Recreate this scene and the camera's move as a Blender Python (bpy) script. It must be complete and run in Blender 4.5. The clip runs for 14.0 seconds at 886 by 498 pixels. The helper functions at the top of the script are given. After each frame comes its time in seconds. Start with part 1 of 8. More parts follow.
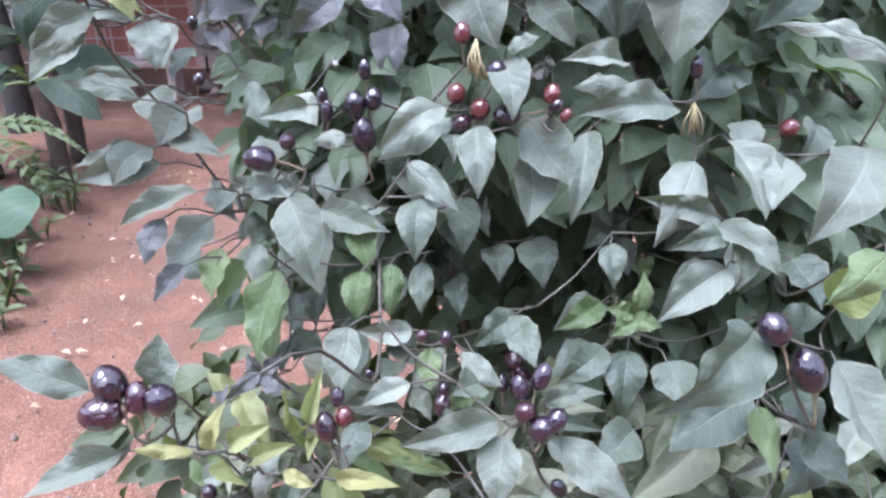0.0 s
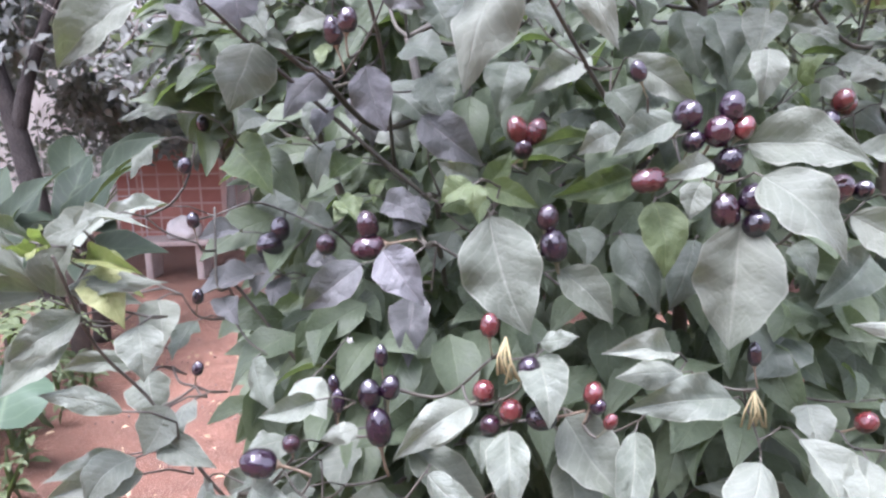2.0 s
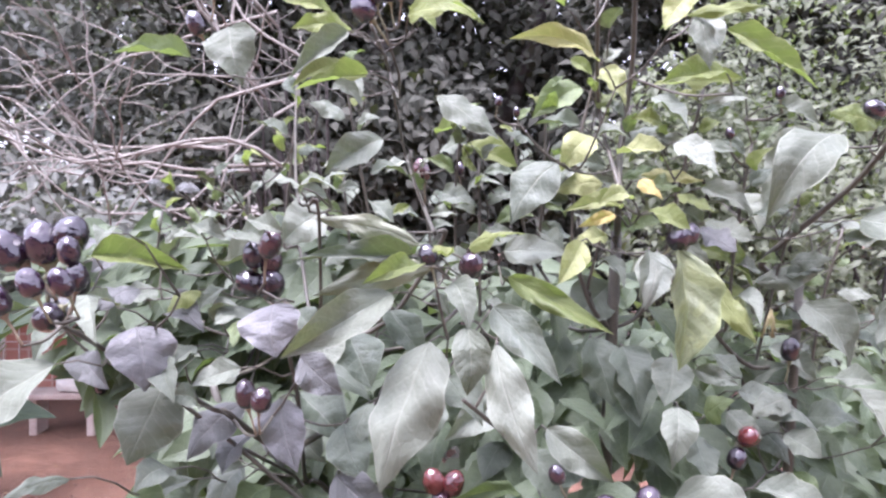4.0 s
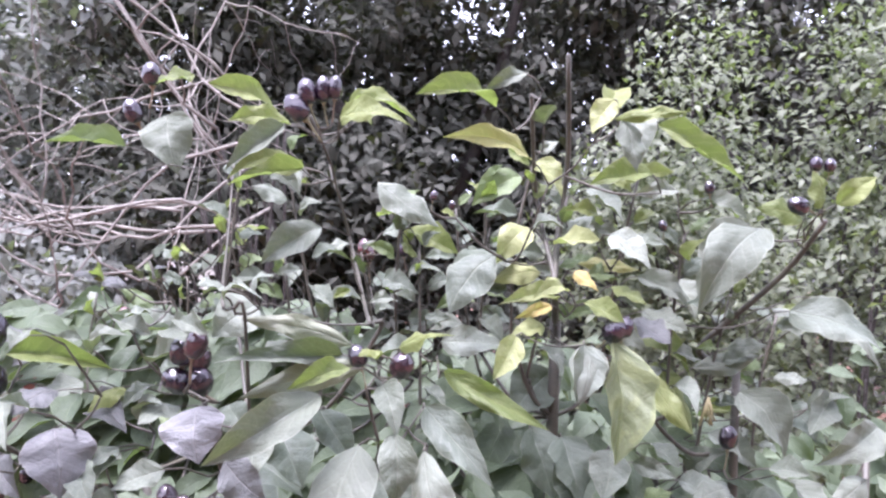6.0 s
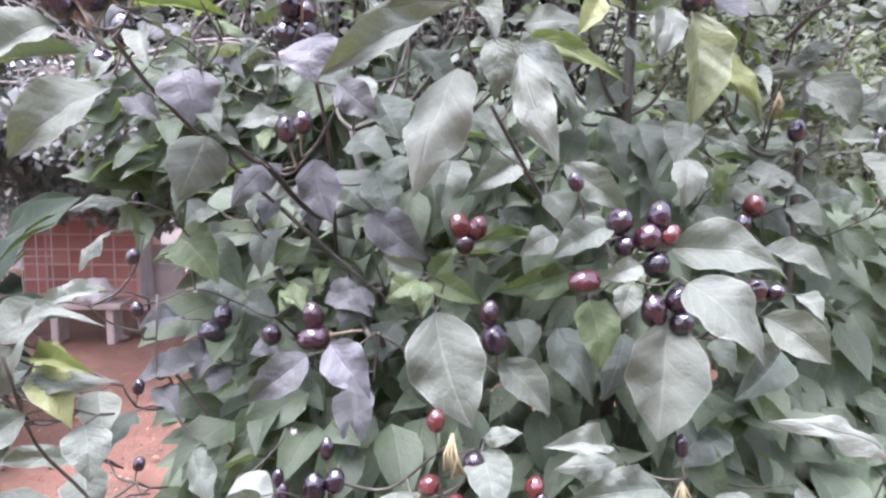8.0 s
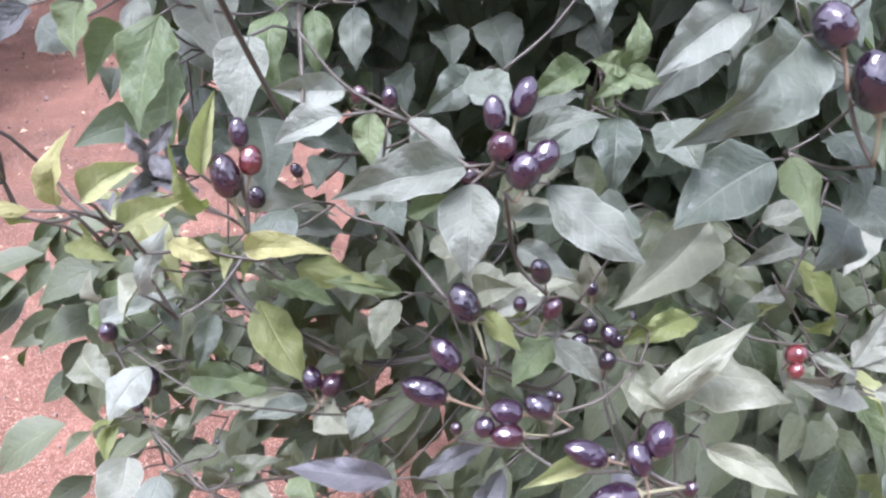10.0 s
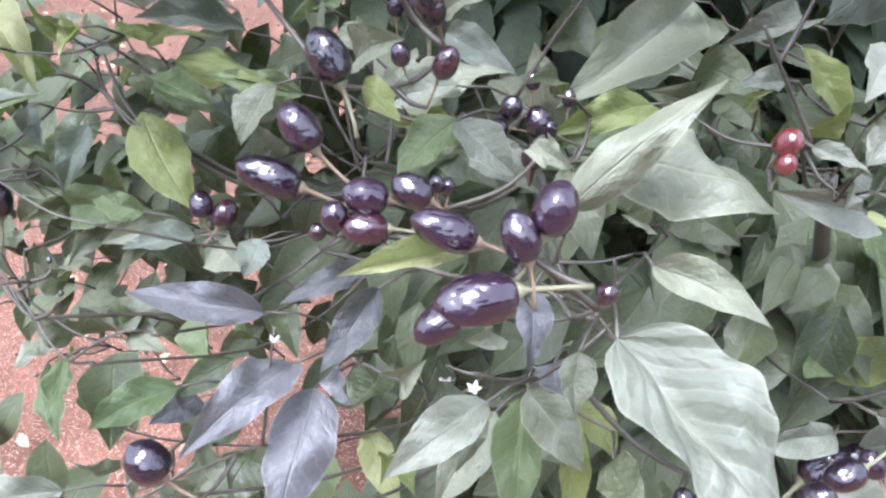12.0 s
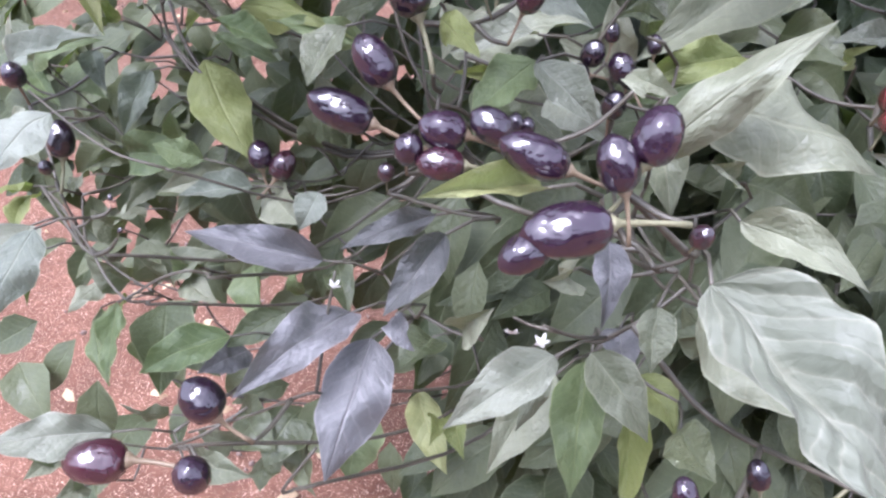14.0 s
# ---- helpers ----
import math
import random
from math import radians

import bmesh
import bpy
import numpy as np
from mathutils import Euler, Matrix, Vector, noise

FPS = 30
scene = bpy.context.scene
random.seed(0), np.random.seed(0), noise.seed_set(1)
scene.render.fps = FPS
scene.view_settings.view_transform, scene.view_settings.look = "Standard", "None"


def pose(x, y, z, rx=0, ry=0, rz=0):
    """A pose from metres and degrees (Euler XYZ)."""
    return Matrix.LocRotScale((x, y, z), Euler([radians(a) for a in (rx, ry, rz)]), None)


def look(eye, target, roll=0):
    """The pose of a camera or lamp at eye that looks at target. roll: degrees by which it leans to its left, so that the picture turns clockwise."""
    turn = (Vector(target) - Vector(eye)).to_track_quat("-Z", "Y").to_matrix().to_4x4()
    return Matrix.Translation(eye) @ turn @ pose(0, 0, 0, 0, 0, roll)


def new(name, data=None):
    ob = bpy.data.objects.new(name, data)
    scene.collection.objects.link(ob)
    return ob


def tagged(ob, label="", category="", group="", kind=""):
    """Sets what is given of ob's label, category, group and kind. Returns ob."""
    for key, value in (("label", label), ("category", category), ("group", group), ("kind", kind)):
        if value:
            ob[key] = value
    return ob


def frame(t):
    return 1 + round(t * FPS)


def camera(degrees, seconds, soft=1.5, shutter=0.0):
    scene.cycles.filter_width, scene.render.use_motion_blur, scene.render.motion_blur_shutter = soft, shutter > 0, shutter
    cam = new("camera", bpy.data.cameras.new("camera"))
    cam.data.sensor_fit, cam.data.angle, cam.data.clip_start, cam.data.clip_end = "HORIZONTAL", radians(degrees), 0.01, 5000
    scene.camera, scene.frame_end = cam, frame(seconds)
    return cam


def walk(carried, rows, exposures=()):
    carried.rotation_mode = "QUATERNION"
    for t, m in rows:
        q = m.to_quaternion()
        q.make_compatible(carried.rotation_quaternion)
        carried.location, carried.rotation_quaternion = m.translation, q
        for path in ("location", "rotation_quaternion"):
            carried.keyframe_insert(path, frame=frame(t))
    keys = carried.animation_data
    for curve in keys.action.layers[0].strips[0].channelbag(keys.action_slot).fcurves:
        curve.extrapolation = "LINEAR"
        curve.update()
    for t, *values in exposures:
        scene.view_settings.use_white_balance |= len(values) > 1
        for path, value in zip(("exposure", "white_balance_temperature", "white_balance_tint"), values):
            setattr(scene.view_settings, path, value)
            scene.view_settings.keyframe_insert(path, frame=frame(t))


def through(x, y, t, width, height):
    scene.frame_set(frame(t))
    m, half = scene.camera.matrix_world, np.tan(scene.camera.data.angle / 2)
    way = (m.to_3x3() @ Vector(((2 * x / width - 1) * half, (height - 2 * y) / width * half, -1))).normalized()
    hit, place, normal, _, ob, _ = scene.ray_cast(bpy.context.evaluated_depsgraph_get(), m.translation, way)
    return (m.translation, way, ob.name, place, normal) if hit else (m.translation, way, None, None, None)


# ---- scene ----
cam = camera(61.0, 14.0, soft=2.5)
PATH = [
    (0, (-0.000, -0.696, 1.441), (-0.119, 1.115, 0.602), -1.1),
    (0.5, (0.009, -0.682, 1.443), (-0.215, 1.164, 0.706), -1.7),
    (1, (-0.038, -0.645, 1.454), (-0.320, 1.232, 0.826), -1.4),
    (1.5, (-0.043, -0.610, 1.478), (-0.263, 1.305, 0.948), -1.2),
    (2, (-0.006, -0.608, 1.503), (-0.184, 1.339, 1.083), -1.5),
    (2.5, (-0.013, -0.601, 1.544), (-0.104, 1.374, 1.241), -1.0),
    (3, (-0.020, -0.600, 1.570), (-0.089, 1.388, 1.361), -0.8),
    (3.5, (-0.009, -0.581, 1.615), (-0.038, 1.414, 1.475), -0.5),
    (4, (-0.010, -0.577, 1.663), (0.043, 1.421, 1.598), 0.7),
    (4.2, (-0.010, -0.579, 1.671), (0.081, 1.419, 1.658), 0.6),
    (5.2, (0.000, -0.575, 1.700), (0.139, 1.416, 1.822), 0.8),
    (6.3, (0.010, -0.577, 1.677), (0.168, 1.416, 1.725), 0.9),
    (6.5, (0.006, -0.583, 1.663), (0.141, 1.412, 1.678), 1.2),
    (7, (-0.003, -0.612, 1.617), (0.107, 1.384, 1.585), -0.1),
    (7.5, (-0.019, -0.620, 1.563), (0.036, 1.373, 1.402), -0.4),
    (8, (-0.023, -0.626, 1.528), (0.009, 1.358, 1.276), 0.5),
    (8.5, (-0.042, -0.644, 1.468), (-0.014, 1.304, 1.015), 0.6),
    (9, (-0.049, -0.647, 1.405), (0.035, 1.214, 0.677), 0.1),
    (9.2, (-0.042, -0.651, 1.382), (0.051, 1.168, 0.557), -1.2),
    (10.2, (0.000, -0.625, 1.300), (0.015, 1.043, 0.196), -0.2),
    (11.3, (0.034, -0.586, 1.240), (-0.023, 0.986, 0.004), 0.4),
    (11.5, (0.035, -0.585, 1.231), (-0.008, 0.978, -0.016), 0.5),
    (12, (0.052, -0.581, 1.207), (0.040, 0.965, -0.061), 0.3),
    (12.5, (0.074, -0.580, 1.200), (0.127, 0.951, -0.086), 1.5),
    (13, (0.078, -0.583, 1.193), (0.130, 0.928, -0.117), 1.5),
    (13.5, (0.055, -0.583, 1.187), (0.011, 0.927, -0.123), 1.1),
    (14, (0.041, -0.582, 1.188), (-0.074, 0.936, -0.108), 0.7),
]
walk(cam, [(t, look(eye, target, roll)) for t, eye, target, roll in PATH], exposures=[(0, 2.2, 5350, 21), (0.5, 2.32, 5480, 26), (1.0, 2.36, 5580, 25), (2.6, 2.56, 5780, 28), (3.6, 2.64, 5800, 30), (6.6, 2.62, 5750, 29), (7.6, 2.6, 5780, 28), (8.5, 2.4, 5700, 28), (9.2, 2.28, 5680, 32), (11, 2.38, 5520, 20), (12.5, 2.38, 5540, 19), (14, 2.16, 5580, 25)])

# ---- sky and light: bright overcast day ----
SUN_HIGH, SUN_ROUND = radians(71), radians(215)
world = bpy.data.worlds.new("world")
scene.world = world
world.use_nodes = True
wn = world.node_tree
sky = wn.nodes.new("ShaderNodeTexSky")
sky.sky_type = "NISHITA"
sky.sun_disc = False
sky.sun_elevation, sky.sun_rotation = SUN_HIGH, SUN_ROUND
sky.air_density, sky.dust_density, sky.ozone_density = 1.0, 4.0, 1.0
wash = wn.nodes.new("ShaderNodeHueSaturation")
wash.inputs["Saturation"].default_value = 0.25
wn.links.new(sky.outputs[0], wash.inputs["Color"])
wn.links.new(wash.outputs[0], wn.nodes["Background"].inputs["Color"])
wn.nodes["Background"].inputs["Strength"].default_value = 0.15

sun = new("sun", bpy.data.lights.new("sun", "SUN"))
sun.data.energy, sun.data.angle, sun.data.color = 1.4, radians(30), (1.0, 0.97, 0.93)
sun.matrix_world = look((0, 0, 10), (math.sin(SUN_ROUND) * -6, math.cos(SUN_ROUND) * -6, 10 - 6 * math.tan(SUN_HIGH)))


# ---- materials ----
def node(tree, kind, **values):
    made = tree.nodes.new(kind)
    for key, value in values.items():
        made.inputs[key.replace("_", " ")].default_value = value
    return made


def blank(name):
    m = bpy.data.materials.new(name)
    m.use_nodes = True
    return m, m.node_tree, m.node_tree.nodes["Principled BSDF"]


def ramp(tree, source, stops):
    r = tree.nodes.new("ShaderNodeValToRGB")
    while len(r.color_ramp.elements) < len(stops):
        r.color_ramp.elements.new(0.5)
    for el, (at, colour) in zip(r.color_ramp.elements, stops):
        el.position, el.color = at, (*colour, 1)
    tree.links.new(source, r.inputs[0])
    return r.outputs[0]


def mix(tree, factor, a, b, way="MIX"):
    m = tree.nodes.new("ShaderNodeMixRGB")
    m.blend_type = way
    for k, v in enumerate((factor, a, b)):
        if isinstance(v, bpy.types.NodeSocket):
            tree.links.new(v, m.inputs[k])
        else:
            m.inputs[k].default_value = v if k == 0 else (*v, 1)
    return m.outputs[0]


def calc(tree, way, a, b=0.0):
    m = tree.nodes.new("ShaderNodeMath")
    m.operation = way
    for k, v in enumerate((a, b)):
        if isinstance(v, bpy.types.NodeSocket):
            tree.links.new(v, m.inputs[k])
        else:
            m.inputs[k].default_value = v
    return m.outputs[0]


def noise_tex(tree, scale, detail=4.0, where=None):
    n = node(tree, "ShaderNodeTexNoise", Scale=scale, Detail=detail)
    if where is not None:
        tree.links.new(where, n.inputs["Vector"])
    return n.outputs["Fac"]


def object_space(tree):
    return tree.nodes.new("ShaderNodeTexCoord").outputs["Object"]


def bump(tree, bsdf, height, strength, distance):
    b = node(tree, "ShaderNodeBump", Strength=strength, Distance=distance)
    tree.links.new(height, b.inputs["Height"])
    tree.links.new(b.outputs[0], bsdf.inputs["Normal"])
    return b.outputs[0]


def leaf_material(name, dark, light, rib, rough=0.42, through=0.2, island=False, mottle=0.0, veins=1.0, ribs=1.0, shine=0.34):
    """Pepper leaf: pale midrib, raised side veins, blade between two shades."""
    m, t, b = blank(name)
    uv = t.nodes.new("ShaderNodeUVMap").outputs[0]
    sep = t.nodes.new("ShaderNodeSeparateXYZ")
    t.links.new(uv, sep.inputs[0])
    across = calc(t, "ABSOLUTE", calc(t, "SUBTRACT", sep.outputs[0], 0.5))
    row = calc(t, "SUBTRACT", calc(t, "MULTIPLY", sep.outputs[1], 8.0), calc(t, "MULTIPLY", across, 4.0))
    row = calc(t, "ADD", row, calc(t, "MULTIPLY", noise_tex(t, 2.5, 2.0, uv), 1.6))
    wave = calc(t, "ABSOLUTE", calc(t, "SUBTRACT", calc(t, "FRACT", row), 0.5))
    side = calc(t, "SUBTRACT", 1.0, calc(t, "MINIMUM", calc(t, "MULTIPLY", wave, 9.0), 1.0))
    mid = calc(t, "SUBTRACT", 1.0, calc(t, "MINIMUM", calc(t, "MULTIPLY", across, 28.0), 1.0))
    if island:
        chance = t.nodes.new("ShaderNodeNewGeometry").outputs["Random Per Island"]
    else:
        chance = t.nodes.new("ShaderNodeObjectInfo").outputs["Random"]
    squeeze = t.nodes.new("ShaderNodeVectorMath")
    squeeze.operation = "MULTIPLY"
    squeeze.inputs[1].default_value = (0.55, 1.0, 1.0)
    t.links.new(uv, squeeze.inputs[0])
    offset = t.nodes.new("ShaderNodeCombineXYZ")
    t.links.new(calc(t, "MULTIPLY", chance, 37.0), offset.inputs[2])
    place = t.nodes.new("ShaderNodeVectorMath")
    t.links.new(squeeze.outputs[0], place.inputs[0])
    t.links.new(offset.outputs[0], place.inputs[1])
    cloud = noise_tex(t, 6.0, 3.0, place.outputs[0])
    grain = noise_tex(t, 28.0, 3.0, place.outputs[0])
    shade = calc(t, "ADD", calc(t, "MULTIPLY", chance, 0.6), calc(t, "MULTIPLY", cloud, 0.5))
    colour = ramp(t, shade, [(0.2, dark), (0.85, light)])
    colour = mix(t, calc(t, "MULTIPLY", grain, 0.25), colour, tuple(c * 0.55 for c in dark))
    if mottle:
        spots = noise_tex(t, 7.0, 2.0, place.outputs[0])
        colour = mix(t, calc(t, "MULTIPLY", calc(t, "GREATER_THAN", spots, 0.52), mottle), colour, (0.27, 0.29, 0.13))
    colour = mix(t, calc(t, "MULTIPLY", mid, 0.4), colour, rib)
    colour = mix(t, calc(t, "MULTIPLY", side, 0.16 + 0.06 * ribs), colour, rib)
    rim = calc(t, "MULTIPLY", calc(t, "MAXIMUM", calc(t, "SUBTRACT", across, 0.465), 0.0), 20.0)
    colour = mix(t, calc(t, "MINIMUM", rim, 0.6), colour, rib)
    t.links.new(colour, b.inputs["Base Color"])
    gloss = calc(t, "ADD", calc(t, "MULTIPLY", calc(t, "SUBTRACT", cloud, 0.3), 0.6), rough)
    t.links.new(gloss, b.inputs["Roughness"])
    b.inputs["Specular IOR Level"].default_value = shine
    swell = calc(t, "SUBTRACT", calc(t, "ADD", calc(t, "MULTIPLY", wave, 0.17 * ribs), calc(t, "MULTIPLY", cloud, 0.8)), calc(t, "MULTIPLY", mid, 0.3))
    net = t.nodes.new("ShaderNodeTexVoronoi")
    net.feature = "DISTANCE_TO_EDGE"
    net.inputs["Scale"].default_value = 16.0
    t.links.new(place.outputs[0], net.inputs["Vector"])
    cells = calc(t, "MINIMUM", calc(t, "MULTIPLY", net.outputs["Distance"], 4.0), 1.0)
    swell = calc(t, "ADD", swell, calc(t, "MULTIPLY", cells, 0.085))
    normal = bump(t, b, calc(t, "ADD", swell, calc(t, "MULTIPLY", grain, 0.15)), 0.75 * veins, 0.0024)
    glow = node(t, "ShaderNodeBsdfTranslucent")
    t.links.new(mix(t, 0.6, colour, (0.22, 0.34, 0.05)), glow.inputs["Color"])
    t.links.new(normal, glow.inputs["Normal"])
    both = node(t, "ShaderNodeMixShader", Fac=through)
    t.links.new(b.outputs[0], both.inputs[1])
    t.links.new(glow.outputs[0], both.inputs[2])
    t.links.new(both.outputs[0], t.nodes["Material Output"].inputs["Surface"])
    return m


LEAF = {
    "g": leaf_material("leaf_grey_green", (0.085, 0.102, 0.078), (0.185, 0.205, 0.165), (0.24, 0.26, 0.20), 0.48, 0.12),
    "w": leaf_material("leaf_pale_green", (0.085, 0.098, 0.074), (0.140, 0.156, 0.122), (0.22, 0.235, 0.19), 0.54, 0.12),
    "v": leaf_material("leaf_ribbed", (0.070, 0.080, 0.058), (0.145, 0.158, 0.12), (0.21, 0.215, 0.165), 0.46, 0.12, ribs=4.2),
    "h": leaf_material("leaf_soft_green", (0.078, 0.090, 0.055), (0.185, 0.198, 0.138), (0.25, 0.26, 0.18), 0.42, 0.15, ribs=0.8, shine=0.45),
    # Deep green that also carries shade in its colour for shaded leaves.
    "d": leaf_material("leaf_deep_shaded_green", (0.042, 0.056, 0.040), (0.100, 0.118, 0.088), (0.15, 0.17, 0.13), 0.44, 0.12),
    "e": leaf_material("leaf_fresh_green", (0.060, 0.088, 0.038), (0.13, 0.165, 0.080), (0.20, 0.24, 0.12), 0.42, 0.25),
    "p": leaf_material("leaf_purple_grey", (0.052, 0.055, 0.054), (0.100, 0.103, 0.100), (0.14, 0.135, 0.125), 0.42, 0.08),
    "l": leaf_material("leaf_lime", (0.095, 0.12, 0.040), (0.195, 0.218, 0.082), (0.27, 0.29, 0.13), 0.42, 0.35),
    "k": leaf_material("leaf_pale_yellow_green", (0.20, 0.225, 0.10), (0.32, 0.335, 0.16), (0.44, 0.44, 0.22), 0.42, 0.35),
    "y": leaf_material("leaf_yellow_green", (0.26, 0.26, 0.11), (0.40, 0.38, 0.17), (0.55, 0.5, 0.26), 0.42, 0.35),
    "z": leaf_material("leaf_yellow", (0.36, 0.30, 0.11), (0.52, 0.42, 0.17), (0.6, 0.5, 0.25), 0.45, 0.35),
    "q": leaf_material("leaf_pale_sage", (0.098, 0.110, 0.080), (0.175, 0.188, 0.143), (0.25, 0.26, 0.21), 0.46, 0.12, ribs=1.3, shine=0.4),
    "u": leaf_material("leaf_violet_grey", (0.072, 0.0735, 0.077), (0.138, 0.139, 0.142), (0.19, 0.185, 0.18), 0.44, 0.08, shine=0.42),
    "o": leaf_material("leaf_olive_dark", (0.040, 0.052, 0.024), (0.098, 0.112, 0.060), (0.15, 0.17, 0.10), 0.40, 0.18, shine=0.55),
    "b": leaf_material("leaf_withered", (0.05, 0.027, 0.019), (0.12, 0.062, 0.042), (0.12, 0.07, 0.05), 0.7, 0.1),
    "m": leaf_material("leaf_mottled", (0.11, 0.128, 0.075), (0.20, 0.22, 0.13), (0.28, 0.32, 0.16), 0.42, 0.25, mottle=0.3, veins=1.2, ribs=1.6),
}
# Inner leaves: darker greens that paint in the shade deep inside the bushes.
LEAF_SHADED_INNER = leaf_material("leaf_inner_shaded", (0.038, 0.054, 0.031), (0.094, 0.121, 0.074), (0.12, 0.15, 0.09), 0.46, 0.2, island=True)
LEAF_SHADED_INNER_LOW = leaf_material("leaf_inner_olive_shaded", (0.030, 0.042, 0.020), (0.088, 0.102, 0.056), (0.12, 0.14, 0.08), 0.40, 0.15, island=True)
# Yard tree leaves: haze over the crown is put into this pale grey.
LEAF_YARD = leaf_material("leaf_yard_tree", (0.15, 0.16, 0.15), (0.25, 0.26, 0.24), (0.2, 0.21, 0.2), 0.9, 0.2, island=True, veins=0.2, shine=0.04)
LEAF_HEDGE = leaf_material("leaf_hedge", (0.040, 0.043, 0.036), (0.085, 0.085, 0.072), (0.03, 0.035, 0.025), 0.85, 0.05, island=True, veins=0.2, shine=0.06)
LEAF_SHRUB = leaf_material("leaf_shrub", (0.060, 0.070, 0.045), (0.125, 0.14, 0.092), (0.15, 0.18, 0.1), 0.42, 0.25, island=True, veins=0.2)
# Broad leaves coloured darker to hold the shade of the trees above.
LEAF_BROAD = leaf_material("leaf_broad_shaded", (0.014, 0.024, 0.015), (0.035, 0.05, 0.032), (0.08, 0.10, 0.06), 0.6, 0.08, shine=0.25)
LEAF_TARO = leaf_material("leaf_taro", (0.035, 0.065, 0.038), (0.065, 0.105, 0.065), (0.15, 0.2, 0.12), 0.6, 0.1, shine=0.3)
LEAF_WEED = leaf_material("leaf_weed", (0.030, 0.046, 0.020), (0.085, 0.11, 0.052), (0.2, 0.25, 0.1), 0.5, 0.2, island=True, veins=0.4)
LEAF_DRY = leaf_material("leaf_dry", (0.16, 0.09, 0.05), (0.50, 0.40, 0.26), (0.4, 0.3, 0.2), 0.7, 0.1, island=True)


def skin_material(name, dark, light, rough):
    """Glossy pepper skin."""
    m, t, b = blank(name)
    chance = t.nodes.new("ShaderNodeObjectInfo").outputs["Random"]
    at = object_space(t)
    cloud = noise_tex(t, 2.2, 2.0, at)
    colour = ramp(t, calc(t, "ADD", calc(t, "MULTIPLY", chance, 0.5), calc(t, "MULTIPLY", cloud, 0.5)), [(0.25, dark), (0.8, light)])
    t.links.new(colour, b.inputs["Base Color"])
    b.inputs["Roughness"].default_value = rough + 0.15
    b.inputs["Specular IOR Level"].default_value = 0.1
    b.inputs["Coat Weight"].default_value = 1.0
    b.inputs["Coat IOR"].default_value = 1.75
    b.inputs["Coat Roughness"].default_value = 0.07
    t.links.new(bump(t, b, noise_tex(t, 3.2, 1.5, at), 0.13, 0.13), b.inputs["Coat Normal"])
    return m


SKIN = {
    "v": skin_material("skin_black_violet", (0.006, 0.003, 0.007), (0.018, 0.007, 0.017), 0.2),
    "a": skin_material("skin_dark_maroon", (0.012, 0.004, 0.008), (0.036, 0.009, 0.016), 0.2),
    "r": skin_material("skin_deep_red", (0.042, 0.007, 0.009), (0.11, 0.019, 0.018), 0.12),
}


def plain_material(name, dark, light, scale, rough, relief=0.3, depth=0.004, metal=0.0, chance=False):
    """Two shades in cloudy patches with fine grain and relief."""
    m, t, b = blank(name)
    at = object_space(t)
    cloud, grain = noise_tex(t, scale, 4.0, at), noise_tex(t, scale * 9, 4.0, at)
    shade = calc(t, "ADD", calc(t, "MULTIPLY", cloud, 0.65), calc(t, "MULTIPLY", grain, 0.35))
    if chance:
        shade = calc(t, "ADD", calc(t, "MULTIPLY", shade, 0.6), calc(t, "MULTIPLY", t.nodes.new("ShaderNodeObjectInfo").outputs["Random"], 0.4))
    t.links.new(ramp(t, shade, [(0.3, dark), (0.7, light)]), b.inputs["Base Color"])
    b.inputs["Roughness"].default_value, b.inputs["Metallic"].default_value = rough, metal
    bump(t, b, calc(t, "ADD", cloud, grain), relief, depth)
    return m


STEM = plain_material("stem_green_purple", (0.028, 0.028, 0.020), (0.085, 0.075, 0.055), 40, 0.5, 0.3, 0.001)
STALK = plain_material("stalk_pale_green", (0.10, 0.11, 0.06), (0.22, 0.20, 0.12), 60, 0.5, 0.2, 0.0005)
STALK_RED = plain_material("stalk_brown_red", (0.11, 0.08, 0.05), (0.22, 0.17, 0.11), 60, 0.5, 0.2, 0.0005)
STRAW = plain_material("stalk_straw", (0.20, 0.17, 0.08), (0.34, 0.29, 0.15), 60, 0.6, 0.2, 0.0005)
BARK = plain_material("bark_dark", (0.012, 0.010, 0.009), (0.05, 0.042, 0.036), 9, 0.9, 0.8, 0.02)
TWIG = plain_material("twig_dry_grey", (0.09, 0.08, 0.068), (0.28, 0.26, 0.23), 14, 0.85, 0.5, 0.004)
TRUNK = plain_material("trunk_brown", (0.02, 0.014, 0.011), (0.07, 0.05, 0.038), 12, 0.85, 0.6, 0.01)
BRICK = plain_material("brick_red", (0.30, 0.12, 0.088), (0.42, 0.19, 0.145), 9, 0.9, 0.4, 0.004, chance=True)
MORTAR = plain_material("mortar_pinkish", (0.42, 0.27, 0.225), (0.52, 0.37, 0.32), 14, 0.95, 0.4, 0.003)
WIRE = plain_material("wire_pale", (0.40, 0.36, 0.34), (0.62, 0.58, 0.55), 20, 0.6, 0.2, 0.001)
PLASTER = plain_material("plaster_pale", (0.34, 0.315, 0.29), (0.5, 0.475, 0.445), 1.3, 0.9, 0.2, 0.004)
SLAB = plain_material("slab_pinkish_grey", (0.32, 0.245, 0.215), (0.46, 0.385, 0.345), 6, 0.9, 0.4, 0.004)
CLOTH = plain_material("sack_white", (0.46, 0.43, 0.39), (0.66, 0.63, 0.60), 8, 0.85, 0.5, 0.01)
STONE = plain_material("stone_grey", (0.13, 0.095, 0.08), (0.33, 0.265, 0.235), 9, 0.9, 0.5, 0.01, chance=True)
PETAL = plain_material("petal_white", (0.42, 0.42, 0.37), (0.62, 0.62, 0.57), 60, 0.6, 0.2, 0.0005)


